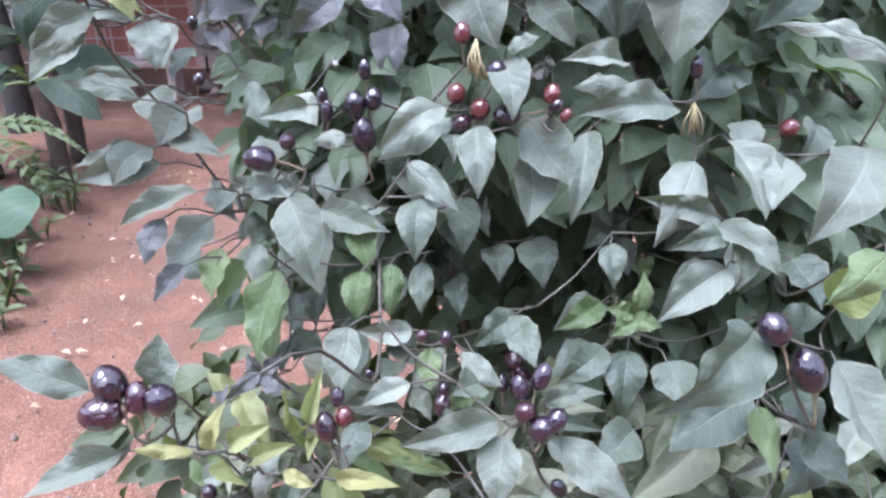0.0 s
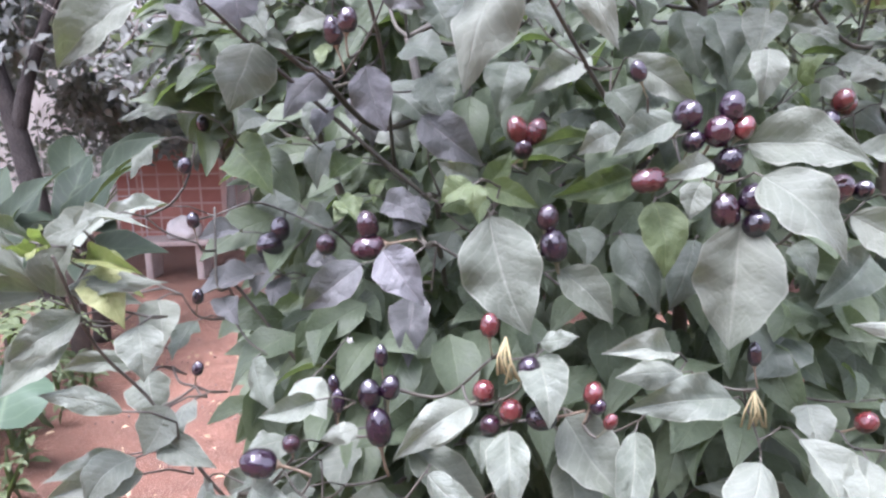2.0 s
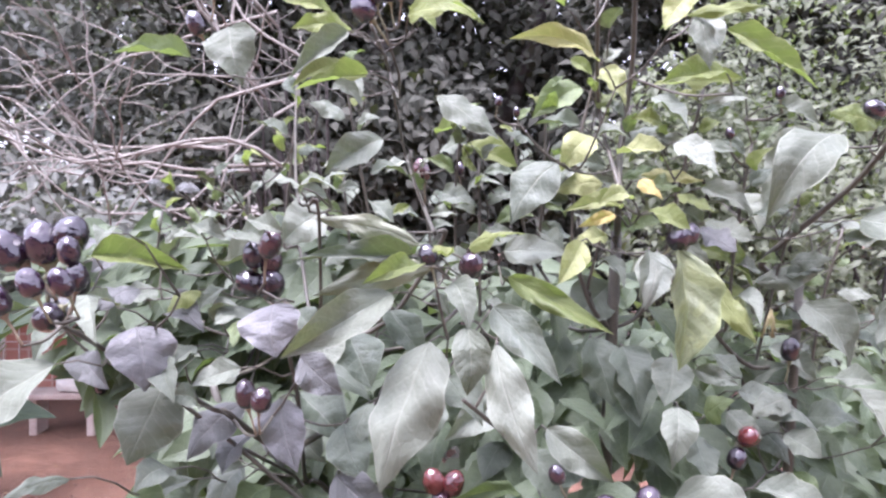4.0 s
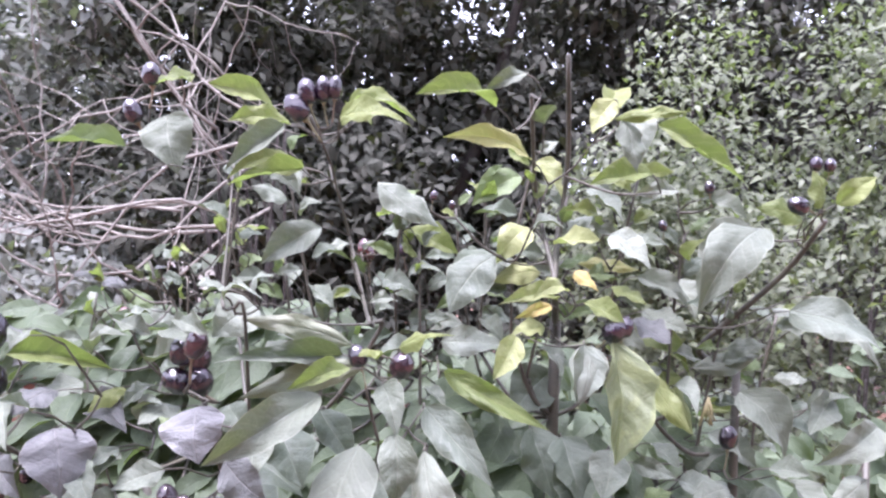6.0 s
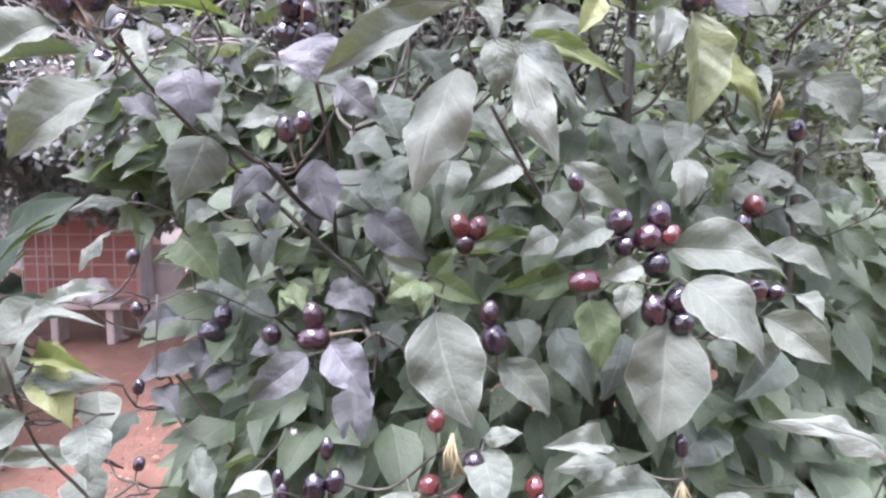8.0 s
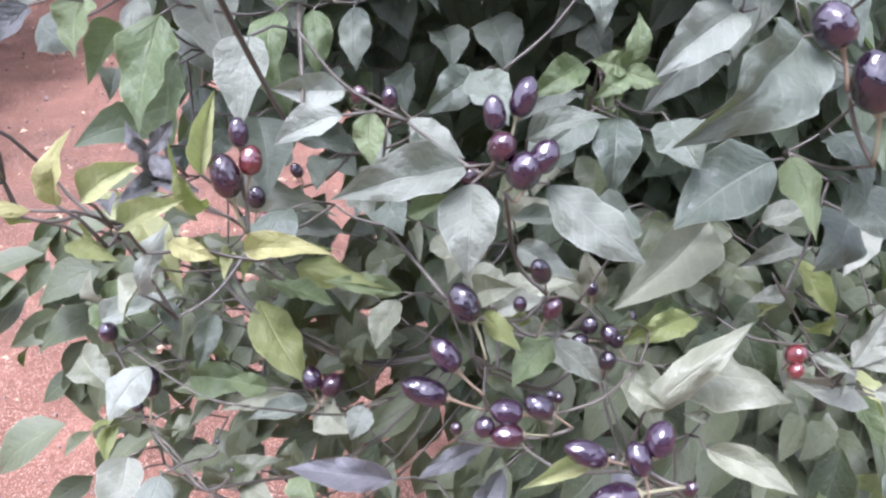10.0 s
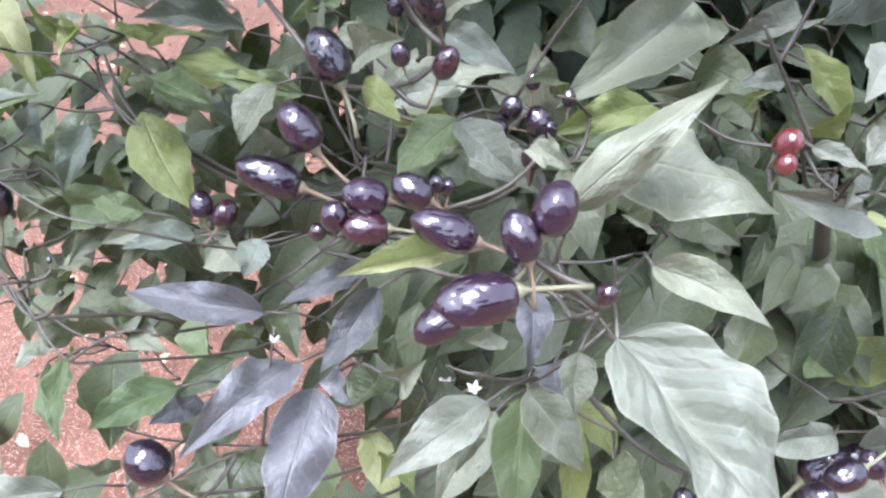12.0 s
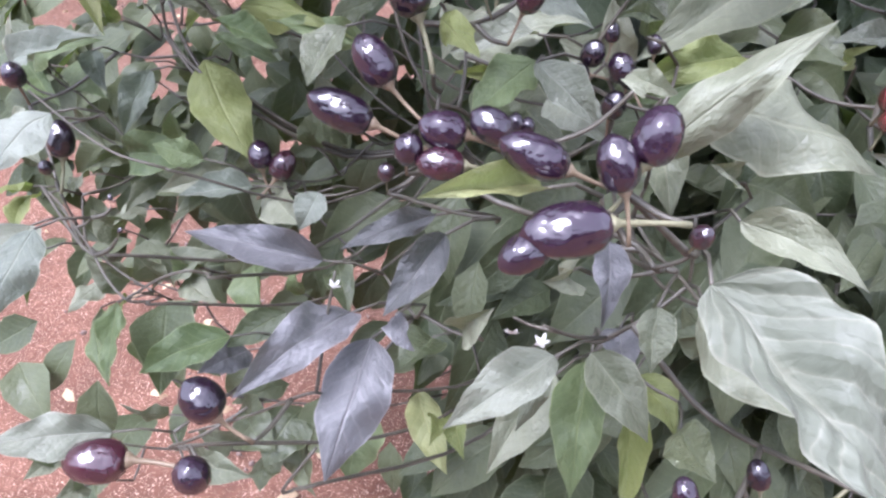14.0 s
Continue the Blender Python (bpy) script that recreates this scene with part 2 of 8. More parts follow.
def soil_material():
    m, t, b = blank("soil_red")
    at = object_space(t)
    broad, cloud, grain, grit = noise_tex(t, 0.7, 3.0, at), noise_tex(t, 5.0, 5.0, at), noise_tex(t, 60.0, 4.0, at), noise_tex(t, 260.0, 2.0, at)
    shade = calc(t, "ADD", calc(t, "MULTIPLY", broad, 0.3), calc(t, "ADD", calc(t, "MULTIPLY", cloud, 0.45), calc(t, "MULTIPLY", grain, 0.3)))
    colour = ramp(t, shade, [(0.35, (0.053, 0.023, 0.012)), (0.55, (0.102, 0.044, 0.025)), (0.72, (0.19, 0.094, 0.060))])
    colour = mix(t, calc(t, "MULTIPLY", calc(t, "GREATER_THAN", grit, 0.62), 0.6), colour, (0.50, 0.36, 0.28))
    t.links.new(colour, b.inputs["Base Color"])
    b.inputs["Roughness"].default_value = 0.92
    bump(t, b, calc(t, "ADD", calc(t, "MULTIPLY", cloud, 1.5), calc(t, "ADD", grain, calc(t, "MULTIPLY", grit, 0.4))), 0.7, 0.01)
    return m


SOIL = soil_material()


# ---- shaping helpers ----
def mesh_of(name, bm, material):
    me = bpy.data.meshes.new(name)
    bm.to_mesh(me)
    bm.free()
    me.materials.append(material)
    for p in me.polygons:
        p.use_smooth = material not in (BRICK, SLAB, MORTAR, PLASTER)
    return me


def part(name, bm, material, parent, label=""):
    ob = new(name, mesh_of(name, bm, material))
    ob.parent = parent
    if label:
        ob["label"] = label
    return ob


def thing(name, label, category, at=(0, 0, 0), group="", kind=""):
    ob = new(name)
    ob.empty_display_size = 0.1
    ob.location = at
    return tagged(ob, label, category, group, kind)


def tube(bm, points, radii, sides=6):
    """A bent tube through points, closed at its ends."""
    pts = [Vector(p) for p in points]
    rings = []
    side = None
    for k, p in enumerate(pts):
        d = (pts[min(k + 1, len(pts) - 1)] - pts[max(k - 1, 0)]).normalized()
        if side is None:
            side = d.orthogonal().normalized()
        side = (side - d * side.dot(d)).normalized()
        other = d.cross(side)
        rings.append([bm.verts.new(p + (side * math.cos(a) + other * math.sin(a)) * radii[k]) for a in (2 * math.pi * i / sides for i in range(sides))])
    for a, b in zip(rings, rings[1:]):
        for i in range(sides):
            bm.faces.new((a[i], a[(i + 1) % sides], b[(i + 1) % sides], b[i]))
    bm.faces.new(rings[0][::-1])
    bm.faces.new(rings[-1])


def smooth_line(points, steps=4):
    """Points of a smooth curve through the given ones."""
    p = [Vector(q) for q in points]
    p = [2 * p[0] - p[1], *p, 2 * p[-1] - p[-2]]
    out = []
    for a, b, c, d in zip(p, p[1:], p[2:], p[3:]):
        for k in range(steps):
            s = k / steps
            out.append(0.5 * (2 * b + (c - a) * s + (2 * a - 5 * b + 4 * c - d) * s * s + (3 * b - a - 3 * c + d) * s ** 3))
    return [*out, p[-2]]


def ovate(s, peak=0.36, point=0.35):
    """Half width of a leaf blade along its length, 1 at its widest: round base, full sides, drawn-out tip."""
    k = math.log(0.5) / math.log(peak)
    return math.sin(math.pi * s ** k) ** 0.86 * (1 - point * s ** 5)


def blade(bm, uv, m, rng, arch, fold, wavy, across=4, along=10, peak=0.38, point=0.35, quilt=0.0):
    """One leaf blade from (0,0,0) to (0,1,0), a unit wide, laid by the matrix m."""
    sway, twist, phase = rng.uniform(-0.09, 0.09), rng.uniform(-0.5, 0.5), rng.uniform(0, 6)
    grid = []
    for j in range(along + 1):
        s = j / along
        w = max(ovate(s, peak, point), 0.0) if 0 < j < along else 0.0
        w = max(w, 0.03 if j == 0 else 0.012)
        line = []
        for i in range(across + 1):
            u = i / across - 0.5
            x = u * w
            z = arch * 4 * s * (1 - s) + fold * w * (math.sqrt(4 * u * u + 0.06) - 0.245) * 0.7
            z += twist * x * (s - 0.4) * 2 + wavy * math.sin(s * 15 + phase + (2.0 if u > 0 else 0.0)) * (2 * abs(u)) ** 2 * w
            if quilt:
                z += quilt * 0.45 * w * (0.5 - math.cos(2 * math.pi * (s * 6.2 - abs(u) * 3.0 + 0.3 * (u > 0))) * 0.5) * min(1, abs(u) * 6)
                z += quilt * 1.6 * w * noise.noise((u * 2.6 + phase, s * 4.2, phase * 3)) - quilt * 0.5 * w * math.exp(-(u / 0.09) ** 2)
                x *= 1 + 0.035 * math.sin(s * 23 + phase * 2 + u)
            x += sway * 4 * s * (1 - s)
            line.append((bm.verts.new(m @ Vector((x, s, z))), (i / across, s)))
        grid.append(line)
    for j in range(along):
        for i in range(across):
            four = (grid[j][i], grid[j][i + 1], grid[j + 1][i + 1], grid[j + 1][i])
            f = bm.faces.new([v for v, _ in four])
            f.smooth = True
            for loop, (_, at) in zip(f.loops, four):
                loop[uv].uv = at


def leaf_bm():
    bm = bmesh.new()
    return bm, bm.loops.layers.uv.new("UVMap")


def blade_pose(base, tip, width, out, lean=0.0):
    """The matrix that lays a unit blade from base to tip, its face turned towards out."""
    base, tip = Vector(base), Vector(tip)
    d = tip - base
    y = d.normalized()
    z = (Vector(out) - y * y.dot(Vector(out)))
    z = z.normalized() if z.length > 1e-3 else y.orthogonal().normalized()
    x = y.cross(z)
    turn = Matrix((x, y, z)).transposed().to_4x4() @ Matrix.Rotation(lean, 4, "Y")
    return Matrix.Translation(base) @ turn @ Matrix.Diagonal((width, d.length, d.length, 1))


# ---- ground: one sheet of red earth out to the horizon ----
def build_ground():
    bm = bmesh.new()
    n = 90
    steps = [math.copysign(math.sinh(abs(k) / n * 7.6) / math.sinh(7.6) * 900, k) for k in range(-n, n + 1)]
    rows = []
    for y in steps:
        line = []
        for x in steps:
            r = math.hypot(x, y)
            z = (noise.noise((x * 0.9, y * 0.9, 3)) * 0.03 + noise.noise((x * 4, y * 4, 7)) * 0.008) * min(1, 12 / (r + 1))
            line.append(bm.verts.new((x - 0.5, y + 1.0, z - 0.01)))
        rows.append(line)
    for a, b in zip(rows, rows[1:]):
        for i in range(len(a) - 1):
            bm.faces.new((a[i], a[i + 1], b[i + 1], b[i]))
    ob = new("ground", mesh_of("ground", bm, SOIL))
    tagged(ob, "bare trodden red earth with grit and litter", "ground", kind="structure")


build_ground()


def build_wall():
    """Red brick wall behind the yard, with a pale grid of wire in front."""
    x0, x1, y, top = -3.95, -2.7, 6.6, 1.54
    bm = bmesh.new()
    bmesh.ops.create_cube(bm, size=1.0, matrix=Matrix.Translation(((x0 + x1) / 2, y + 0.11, top / 2 - 0.1)) @ Matrix.Diagonal((x1 - x0, 0.2, top + 0.2, 1)))
    wall = new("wall_north", mesh_of("wall_north", bm, MORTAR))
    tagged(wall, "weathered wall of large red bricks with pale mortar joints", "wall", kind="structure")
    return wall, x0, x1, y, top


WALL = build_wall()


def build_pale_wall():
    bm = bmesh.new()
    bmesh.ops.create_cube(bm, size=1.0, matrix=Matrix.Translation((-6.4, 9.2, 0.9)) @ Matrix.Diagonal((12.0, 0.2, 2.0, 1)))
    bmesh.ops.bevel(bm, geom=bm.edges[:], offset=0.01, segments=1, affect="EDGES")
    tagged(new("wall_west", mesh_of("wall_west", bm, PLASTER)), "pale plastered yard wall", "wall", kind="structure")


build_pale_wall()


# ---- pepper bushes ----
RNG = random.Random(11)
BUSHES = {
    1: thing("pepper_bush", "tall ornamental pepper bush with dark glossy fruits and grey-green leaves", "pepper bush", (0.22, 0.30, 0)),
    2: thing("pepper_bush", "low ornamental pepper bush with purple leaves and plump black fruits", "pepper bush", (0.30, -0.12, 0)),
}
AXIS = {1: Vector((0.22, 0.30, 0)), 2: Vector((0.30, -0.12, 0))}
ROOTS = {1: [], 2: []}
STEMS = {1: [], 2: []}
FRONT = []


def template_leaves():
    made = {}
    for tone, material in LEAF.items():
        rng = random.Random(5)
        for k, (arch, fold, wavy) in enumerate(((0.10, 0.20, 0.04), (0.16, 0.12, 0.06), (0.06, 0.26, 0.035), (0.20, 0.16, 0.05), (0.03, 0.10, 0.07), (0.12, -0.12, 0.05), (0.24, 0.05, 0.05), (0.09, 0.34, 0.04), (0.14, -0.2, 0.06), (0.18, 0.22, 0.03))):
            bm, uv = leaf_bm()
            fine = tone in "vm"
            blade(bm, uv, Matrix(), rng, arch, fold, wavy, 14 if fine else 8, 40 if fine else 24, rng.uniform(0.34, 0.44), rng.uniform(0.25, 0.5), rng.uniform(0.03, 0.055) * (1.3 if fine else 1.0))
            made[tone, k] = mesh_of("leaf", bm, material)
    return made


TEMPLATE = template_leaves()


def leaf(bush, base, tip, width, tone, face=None):
    """A leaf of a bush from the end of its stalk to its tip, with its widest width and, where it shows, the way its face turns."""
    base, tip = Vector(base), Vector(tip)
    d = tip - base
    out = (base - AXIS[bush])
    out.z = 0
    out = out.normalized() * 0.15 + Vector((RNG.uniform(-0.25, 0.25), -0.6, 0.62 + RNG.uniform(-0.15, 0.15)))
    if face:
        out = Vector(face) + Vector((RNG.uniform(-0.2, 0.2), 0, RNG.uniform(-0.1, 0.1)))
    ob = new("leaf", TEMPLATE[tone, RNG.randrange(10)])
    ob.parent = BUSHES[bush]
    ob.matrix_parent_inverse = Matrix.Translation(-AXIS[bush])
    ob.matrix_basis = blade_pose(base, tip, width * 1.0, out, RNG.uniform(-0.2, 0.2))
    inward = (Vector((AXIS[bush].x, AXIS[bush].y, base.z - 0.1)) - base).normalized()
    root = base - d.normalized() * 0.012 + inward * 0.018 + Vector((0, 0, -0.008))
    ROOTS[bush].append((root, base, 0.0007))
    if bush == 1:
        FRONT.append((base + tip) / 2)


def shoot(bush, top):
    """A slender leafy shoot that ends at top."""
    top = Vector(top)
    foot = top + Vector((RNG.uniform(-0.03, 0.03), RNG.uniform(0.0, 0.05), -0.16))
    STEMS[bush].append(([top, top.lerp(foot, 0.5) + Vector((RNG.uniform(-0.008, 0.008), 0, 0)), foot], 0.0018))
    for k in range(11):
        f = k / 11
        base = top.lerp(foot, f * 0.9)
        a = 2.4 * k + RNG.uniform(-0.5, 0.5)
        long = RNG.uniform(0.03, 0.055) * (0.55 + 0.45 * min(1, f * 3))
        tip = base + Vector((math.cos(a), math.sin(a) * 0.8, 0.75 - 1.3 * f + RNG.uniform(-0.3, 0.2))).normalized() * long
        leaf(bush, base.lerp(tip, 0.18), tip, long * RNG.uniform(0.32, 0.45), RNG.choice("llegd" if f < 0.35 else "gwdeg"))


def template_fruit(material):
    bm = bmesh.new()
    rings, n = [], 14
    prof = ((0.0, 0.10), (0.03, 0.20), (0.12, 0.31), (0.27, 0.375), (0.45, 0.385), (0.62, 0.365), (0.78, 0.31), (0.90, 0.215), (0.97, 0.11), (1.0, 0.03))
    for z, r in prof:
        rings.append([bm.verts.new((r * math.cos(2 * math.pi * i / n), r * math.sin(2 * math.pi * i / n), z - 0.5)) for i in range(n)])
    for a, b in zip(rings, rings[1:]):
        for i in range(n):
            bm.faces.new((a[i], a[(i + 1) % n], b[(i + 1) % n], b[i]))
    bm.faces.new(rings[0][::-1])
    bm.faces.new(rings[-1])
    return mesh_of("fruit", bm, material)


FRUIT = {key: template_fruit(material) for key, material in SKIN.items()}


def template_stalk(material):
    """Stalk with its flared green cap, in lengths of the fruit."""
    bm = bmesh.new()
    tube(bm, [(0, 0, -0.485), (0, 0, -0.53), (0.01, 0, -0.62), (0.05, 0.02, -0.9), (0.12, 0.03, -1.2), (0.2, 0.03, -1.45)], [0.16, 0.13, 0.055, 0.04, 0.04, 0.05], 8)
    return mesh_of("stalk", bm, material)


STALKS = [template_stalk(STALK), template_stalk(STALK_RED)]


def fruit(bush, at, long, way, ripe, wide=0.0):
    """A pepper of that length and width, whose tip points along way, on its own stalk."""
    way = Vector(way).normalized()
    turn = way.to_track_quat("Z", "Y").to_matrix().to_4x4() @ Matrix.Rotation(RNG.uniform(0, 6.28), 4, "Z")
    ob = new("fruit", FRUIT[ripe])
    ob["label"] = {"v": "glossy black-violet pepper", "a": "glossy dark maroon pepper", "r": "ripe deep red pepper"}[ripe]
    ob.parent = BUSHES[bush]
    ob.matrix_parent_inverse = Matrix.Translation(-AXIS[bush])
    thick = wide / 0.77 if wide else long * (1.06 if bush == 1 else 1.0)
    m = Matrix.Translation(at) @ turn @ Matrix.Diagonal((thick, thick, long if wide else long * RNG.uniform(1.0, 1.14), 1))
    ob.matrix_basis = m
    stalk = new("stalk", STALKS[RNG.randrange(2)])
    stalk.parent = ob
    end = m @ Vector((0.2, 0.03, -1.45))
    ROOTS[bush].append((end, None, 0.0009))


def template_flower():
    """Five pointed white petals round a greenish eye."""
    bm, uv = leaf_bm()
    rng = random.Random(3)
    for k in range(5):
        a = 2 * math.pi * k / 5
        blade(bm, uv, blade_pose((0, 0, 0), (math.cos(a), math.sin(a), -0.35), 0.55, (0, 0, 1), 0), rng, 0.1, 0.1, 0.02, 2, 4)
    return mesh_of("flower", bm, PETAL)


FLOWER = template_flower()


def flower(bush, at):
    """A small nodding white flower."""
    ob = new("flower", FLOWER)
    ob["label"] = "small nodding white flower"
    ob.parent = BUSHES[bush]
    ob.matrix_parent_inverse = Matrix.Translation(-AXIS[bush])
    ob.matrix_basis = Matrix.Translation(at) @ pose(0, 0, 0, RNG.uniform(60, 120), RNG.uniform(-30, 30), 0) @ Matrix.Diagonal((0.0032, 0.0032, 0.0032, 1))
    ROOTS[bush].append((Vector(at) + Vector((0, 0.004, 0.004)), None, 0.0006))


def bare_stalks(bush, at):
    """Straw-coloured stalks left where fruits have dropped."""
    top = Vector(at)
    for k in range(8):
        bm = bmesh.new()
        end = top + Vector((RNG.uniform(-0.009, 0.009), RNG.uniform(-0.006, 0.002), -0.024 + RNG.uniform(-0.004, 0.004)))
        tube(bm, [top, top.lerp(end, 0.5) + Vector((RNG.uniform(-0.003, 0.003), -0.003, 0)), end], [0.0007, 0.0006, 0.0009], 5)
        ob = part("bare_stalk", bm, STRAW, BUSHES[bush], "straw-coloured bare fruit stalk")
        ob.matrix_parent_inverse = Matrix.Translation(-AXIS[bush])
    ROOTS[bush].append((top, None, 0.001))


def stem(bush, radius, *points):
    """A main stem through points, from its upper end down."""
    STEMS[bush].append(([Vector(p) for p in points], radius))


stem(1, 0.0022, (-0.232, -0.117, 1.601), (-0.230, -0.042, 1.569), (-0.175, 0.016, 1.502), (-0.084, 0.035, 1.416))
stem(1, 0.0022, (-0.120, -0.013, 1.604), (-0.109, 0.024, 1.525), (-0.116, 0.109, 1.431))
stem(1, 0.0018, (0.015, -0.135, 1.559), (0.045, -0.062, 1.521))
stem(1, 0.0018, (-0.055, 0.054, 1.828), (-0.042, 0.099, 1.799), (-0.031, 0.294, 1.741), (-0.004, 0.044, 1.663))
stem(1, 0.0025, (0.124, 0.013, 1.842), (0.146, 0.097, 1.769), (0.149, 0.035, 1.697))
stem(1, 0.0029, (0.156, 0.021, 1.878), (0.172, 0.085, 1.804), (0.166, 0.093, 1.744), (0.149, 0.035, 1.697))
stem(1, 0.0032, (0.382, 0.034, 1.748), (0.373, 0.088, 1.702), (0.325, 0.134, 1.642))
stem(1, 0.0025, (-0.201, -0.043, 1.557), (-0.171, -0.010, 1.524))
stem(1, 0.0011, (-0.117, 0.058, 1.789), (-0.107, -0.006, 1.725), (-0.085, -0.126, 1.678))
stem(1, 0.0022, (-0.152, 0.031, 1.479), (-0.115, 0.111, 1.418), (-0.074, -0.039, 1.388))
stem(1, 0.0014, (-0.244, -0.024, 1.413), (-0.241, -0.041, 1.353))
stem(2, 0.0012, (-0.164, -0.153, 1.013), (-0.162, -0.158, 0.983), (-0.136, -0.177, 0.968))
stem(2, 0.0008, (-0.000, -0.313, 1.080), (0.007, -0.321, 1.061), (0.017, -0.328, 1.046))
stem(2, 0.0010, (0.020, -0.329, 1.050), (0.020, -0.348, 1.036), (0.043, -0.410, 1.060), (0.084, -0.393, 1.036), (0.092, -0.408, 1.037))
stem(2, 0.0010, (0.163, -0.325, 1.100), (0.185, -0.315, 1.069), (0.196, -0.319, 1.052))
stem(2, 0.0008, (0.084, -0.392, 1.037), (0.106, -0.380, 1.013), (0.113, -0.411, 1.020))
stem(2, 0.0008, (-0.090, -0.384, 0.899), (-0.061, -0.381, 0.911), (-0.031, -0.388, 0.938))
stem(2, 0.0010, (-0.188, -0.286, 0.961), (-0.150, -0.324, 0.954))
stem(2, 0.0010, (-0.062, -0.378, 0.913), (-0.082, -0.387, 0.902), (-0.105, -0.380, 0.880))
stem(2, 0.0008, (0.011, -0.319, 1.072), (0.016, -0.329, 1.043))
stem(2, 0.0008, (-0.218, -0.227, 0.982), (-0.182, -0.253, 0.977), (-0.157, -0.265, 0.970), (-0.138, -0.269, 0.967))
stem(2, 0.0010, (-0.188, -0.286, 0.961), (-0.171, -0.299, 0.957), (-0.150, -0.324, 0.954))
stem(2, 0.0008, (-0.125, -0.343, 0.941), (-0.136, -0.336, 0.948), (-0.147, -0.324, 0.955), (-0.173, -0.298, 0.957))
stem(2, 0.0014, (-0.168, -0.153, 0.984), (-0.157, -0.161, 0.974), (-0.136, -0.179, 0.961))
stem(2, 0.0016, (-0.167, -0.137, 0.999), (-0.156, -0.152, 0.977), (-0.134, -0.174, 0.962))
stem(2, 0.0008, (-0.125, -0.343, 0.941), (-0.109, -0.340, 0.952), (-0.094, -0.340, 0.959))
stem(2, 0.0010, (-0.028, -0.392, 0.907), (-0.043, -0.403, 0.888))
stem(1, 0.0014, (-0.244, -0.244, 1.422), (-0.254, -0.200, 1.358), (-0.237, -0.177, 1.315), (-0.217, -0.178, 1.282), (-0.196, -0.170, 1.242))
stem(1, 0.0011, (-0.261, -0.036, 1.403), (-0.250, -0.005, 1.404), (-0.221, -0.000, 1.413), (-0.195, 0.006, 1.404), (-0.164, -0.008, 1.394))

leaf(1, (-0.153, -0.135, 1.210), (-0.132, -0.175, 1.158), 0.044, "w")
leaf(1, (-0.176, -0.183, 1.206), (-0.172, -0.214, 1.186), 0.018, "w")
leaf(1, (-0.190, -0.179, 1.190), (-0.202, -0.215, 1.165), 0.022, "e")
leaf(1, (-0.166, -0.163, 1.163), (-0.168, -0.205, 1.114), 0.037, "e")
leaf(1, (-0.085, -0.124, 1.213), (-0.130, -0.154, 1.220), 0.025, "w")
leaf(1, (-0.104, -0.110, 1.201), (-0.094, -0.144, 1.170), 0.031, "w")
leaf(1, (-0.126, -0.078, 1.241), (-0.132, -0.114, 1.211), 0.036, "g")
leaf(1, (-0.079, -0.087, 1.129), (-0.090, -0.120, 1.111), 0.028, "g")
leaf(1, (-0.117, -0.090, 1.139), (-0.108, -0.124, 1.107), 0.033, "e")
leaf(1, (-0.212, -0.163, 1.248), (-0.184, -0.192, 1.227), 0.018, "g")
leaf(1, (-0.166, -0.126, 1.243), (-0.189, -0.157, 1.237), 0.025, "g")
leaf(2, (0.119, -0.384, 1.001), (0.162, -0.425, 0.992), 0.033, "h")
leaf(2, (0.102, -0.345, 0.946), (0.103, -0.374, 0.949), 0.019, "u")
leaf(2, (0.020, -0.331, 0.852), (0.018, -0.355, 0.861), 0.013, "l")
leaf(2, (0.031, -0.321, 0.849), (0.036, -0.353, 0.848), 0.015, "l")
leaf(2, (0.016, -0.189, 1.016), (0.049, -0.224, 1.013), 0.030, "h")
leaf(2, (0.081, -0.175, 1.003), (0.101, -0.212, 0.998), 0.021, "h")
leaf(2, (0.323, -0.320, 0.877), (0.268, -0.331, 0.899), 0.020, "h")
leaf(2, (0.322, -0.222, 0.959), (0.336, -0.264, 0.947), 0.031, "q")
leaf(2, (0.289, -0.230, 0.949), (0.293, -0.280, 0.928), 0.014, "k")
leaf(2, (0.273, -0.281, 0.889), (0.247, -0.307, 0.894), 0.021, "e")
leaf(2, (0.215, -0.322, 1.038), (0.200, -0.352, 1.039), 0.013, "q")
leaf(2, (0.237, -0.309, 1.008), (0.188, -0.322, 1.028), 0.022, "q")
leaf(2, (0.209, -0.295, 1.038), (0.213, -0.308, 1.061), 0.015, "l")
leaf(2, (0.246, -0.294, 1.057), (0.257, -0.307, 1.078), 0.015, "q")
leaf(2, (0.187, -0.286, 1.047), (0.184, -0.303, 1.064), 0.007, "k")
leaf(2, (0.224, -0.282, 0.917), (0.198, -0.322, 0.906), 0.026, "o")
leaf(2, (0.305, -0.316, 0.941), (0.275, -0.349, 0.939), 0.018, "h")
leaf(1, (0.009, -0.106, 1.627), (0.018, -0.131, 1.599), 0.019, "w")
leaf(1, (0.020, -0.086, 1.648), (0.054, -0.110, 1.658), 0.012, "l")
leaf(1, (-0.011, -0.105, 1.637), (-0.046, -0.129, 1.627), 0.014, "l")
leaf(1, (0.008, -0.106, 1.645), (-0.005, -0.131, 1.647), 0.009, "l")
leaf(1, (-0.079, -0.025, 1.587), (-0.075, -0.052, 1.554), 0.034, "g")
leaf(1, (-0.035, -0.007, 1.417), (-0.060, -0.033, 1.409), 0.022, "e")
leaf(1, (-0.031, -0.043, 1.416), (-0.029, -0.069, 1.404), 0.018, "e")
leaf(1, (0.185, -0.007, 1.452), (0.267, -0.031, 1.428), 0.044, "w")
leaf(1, (0.356, 0.165, 1.587), (0.389, 0.138, 1.556), 0.029, "g")
leaf(1, (0.334, 0.175, 1.565), (0.394, 0.152, 1.563), 0.017, "l")
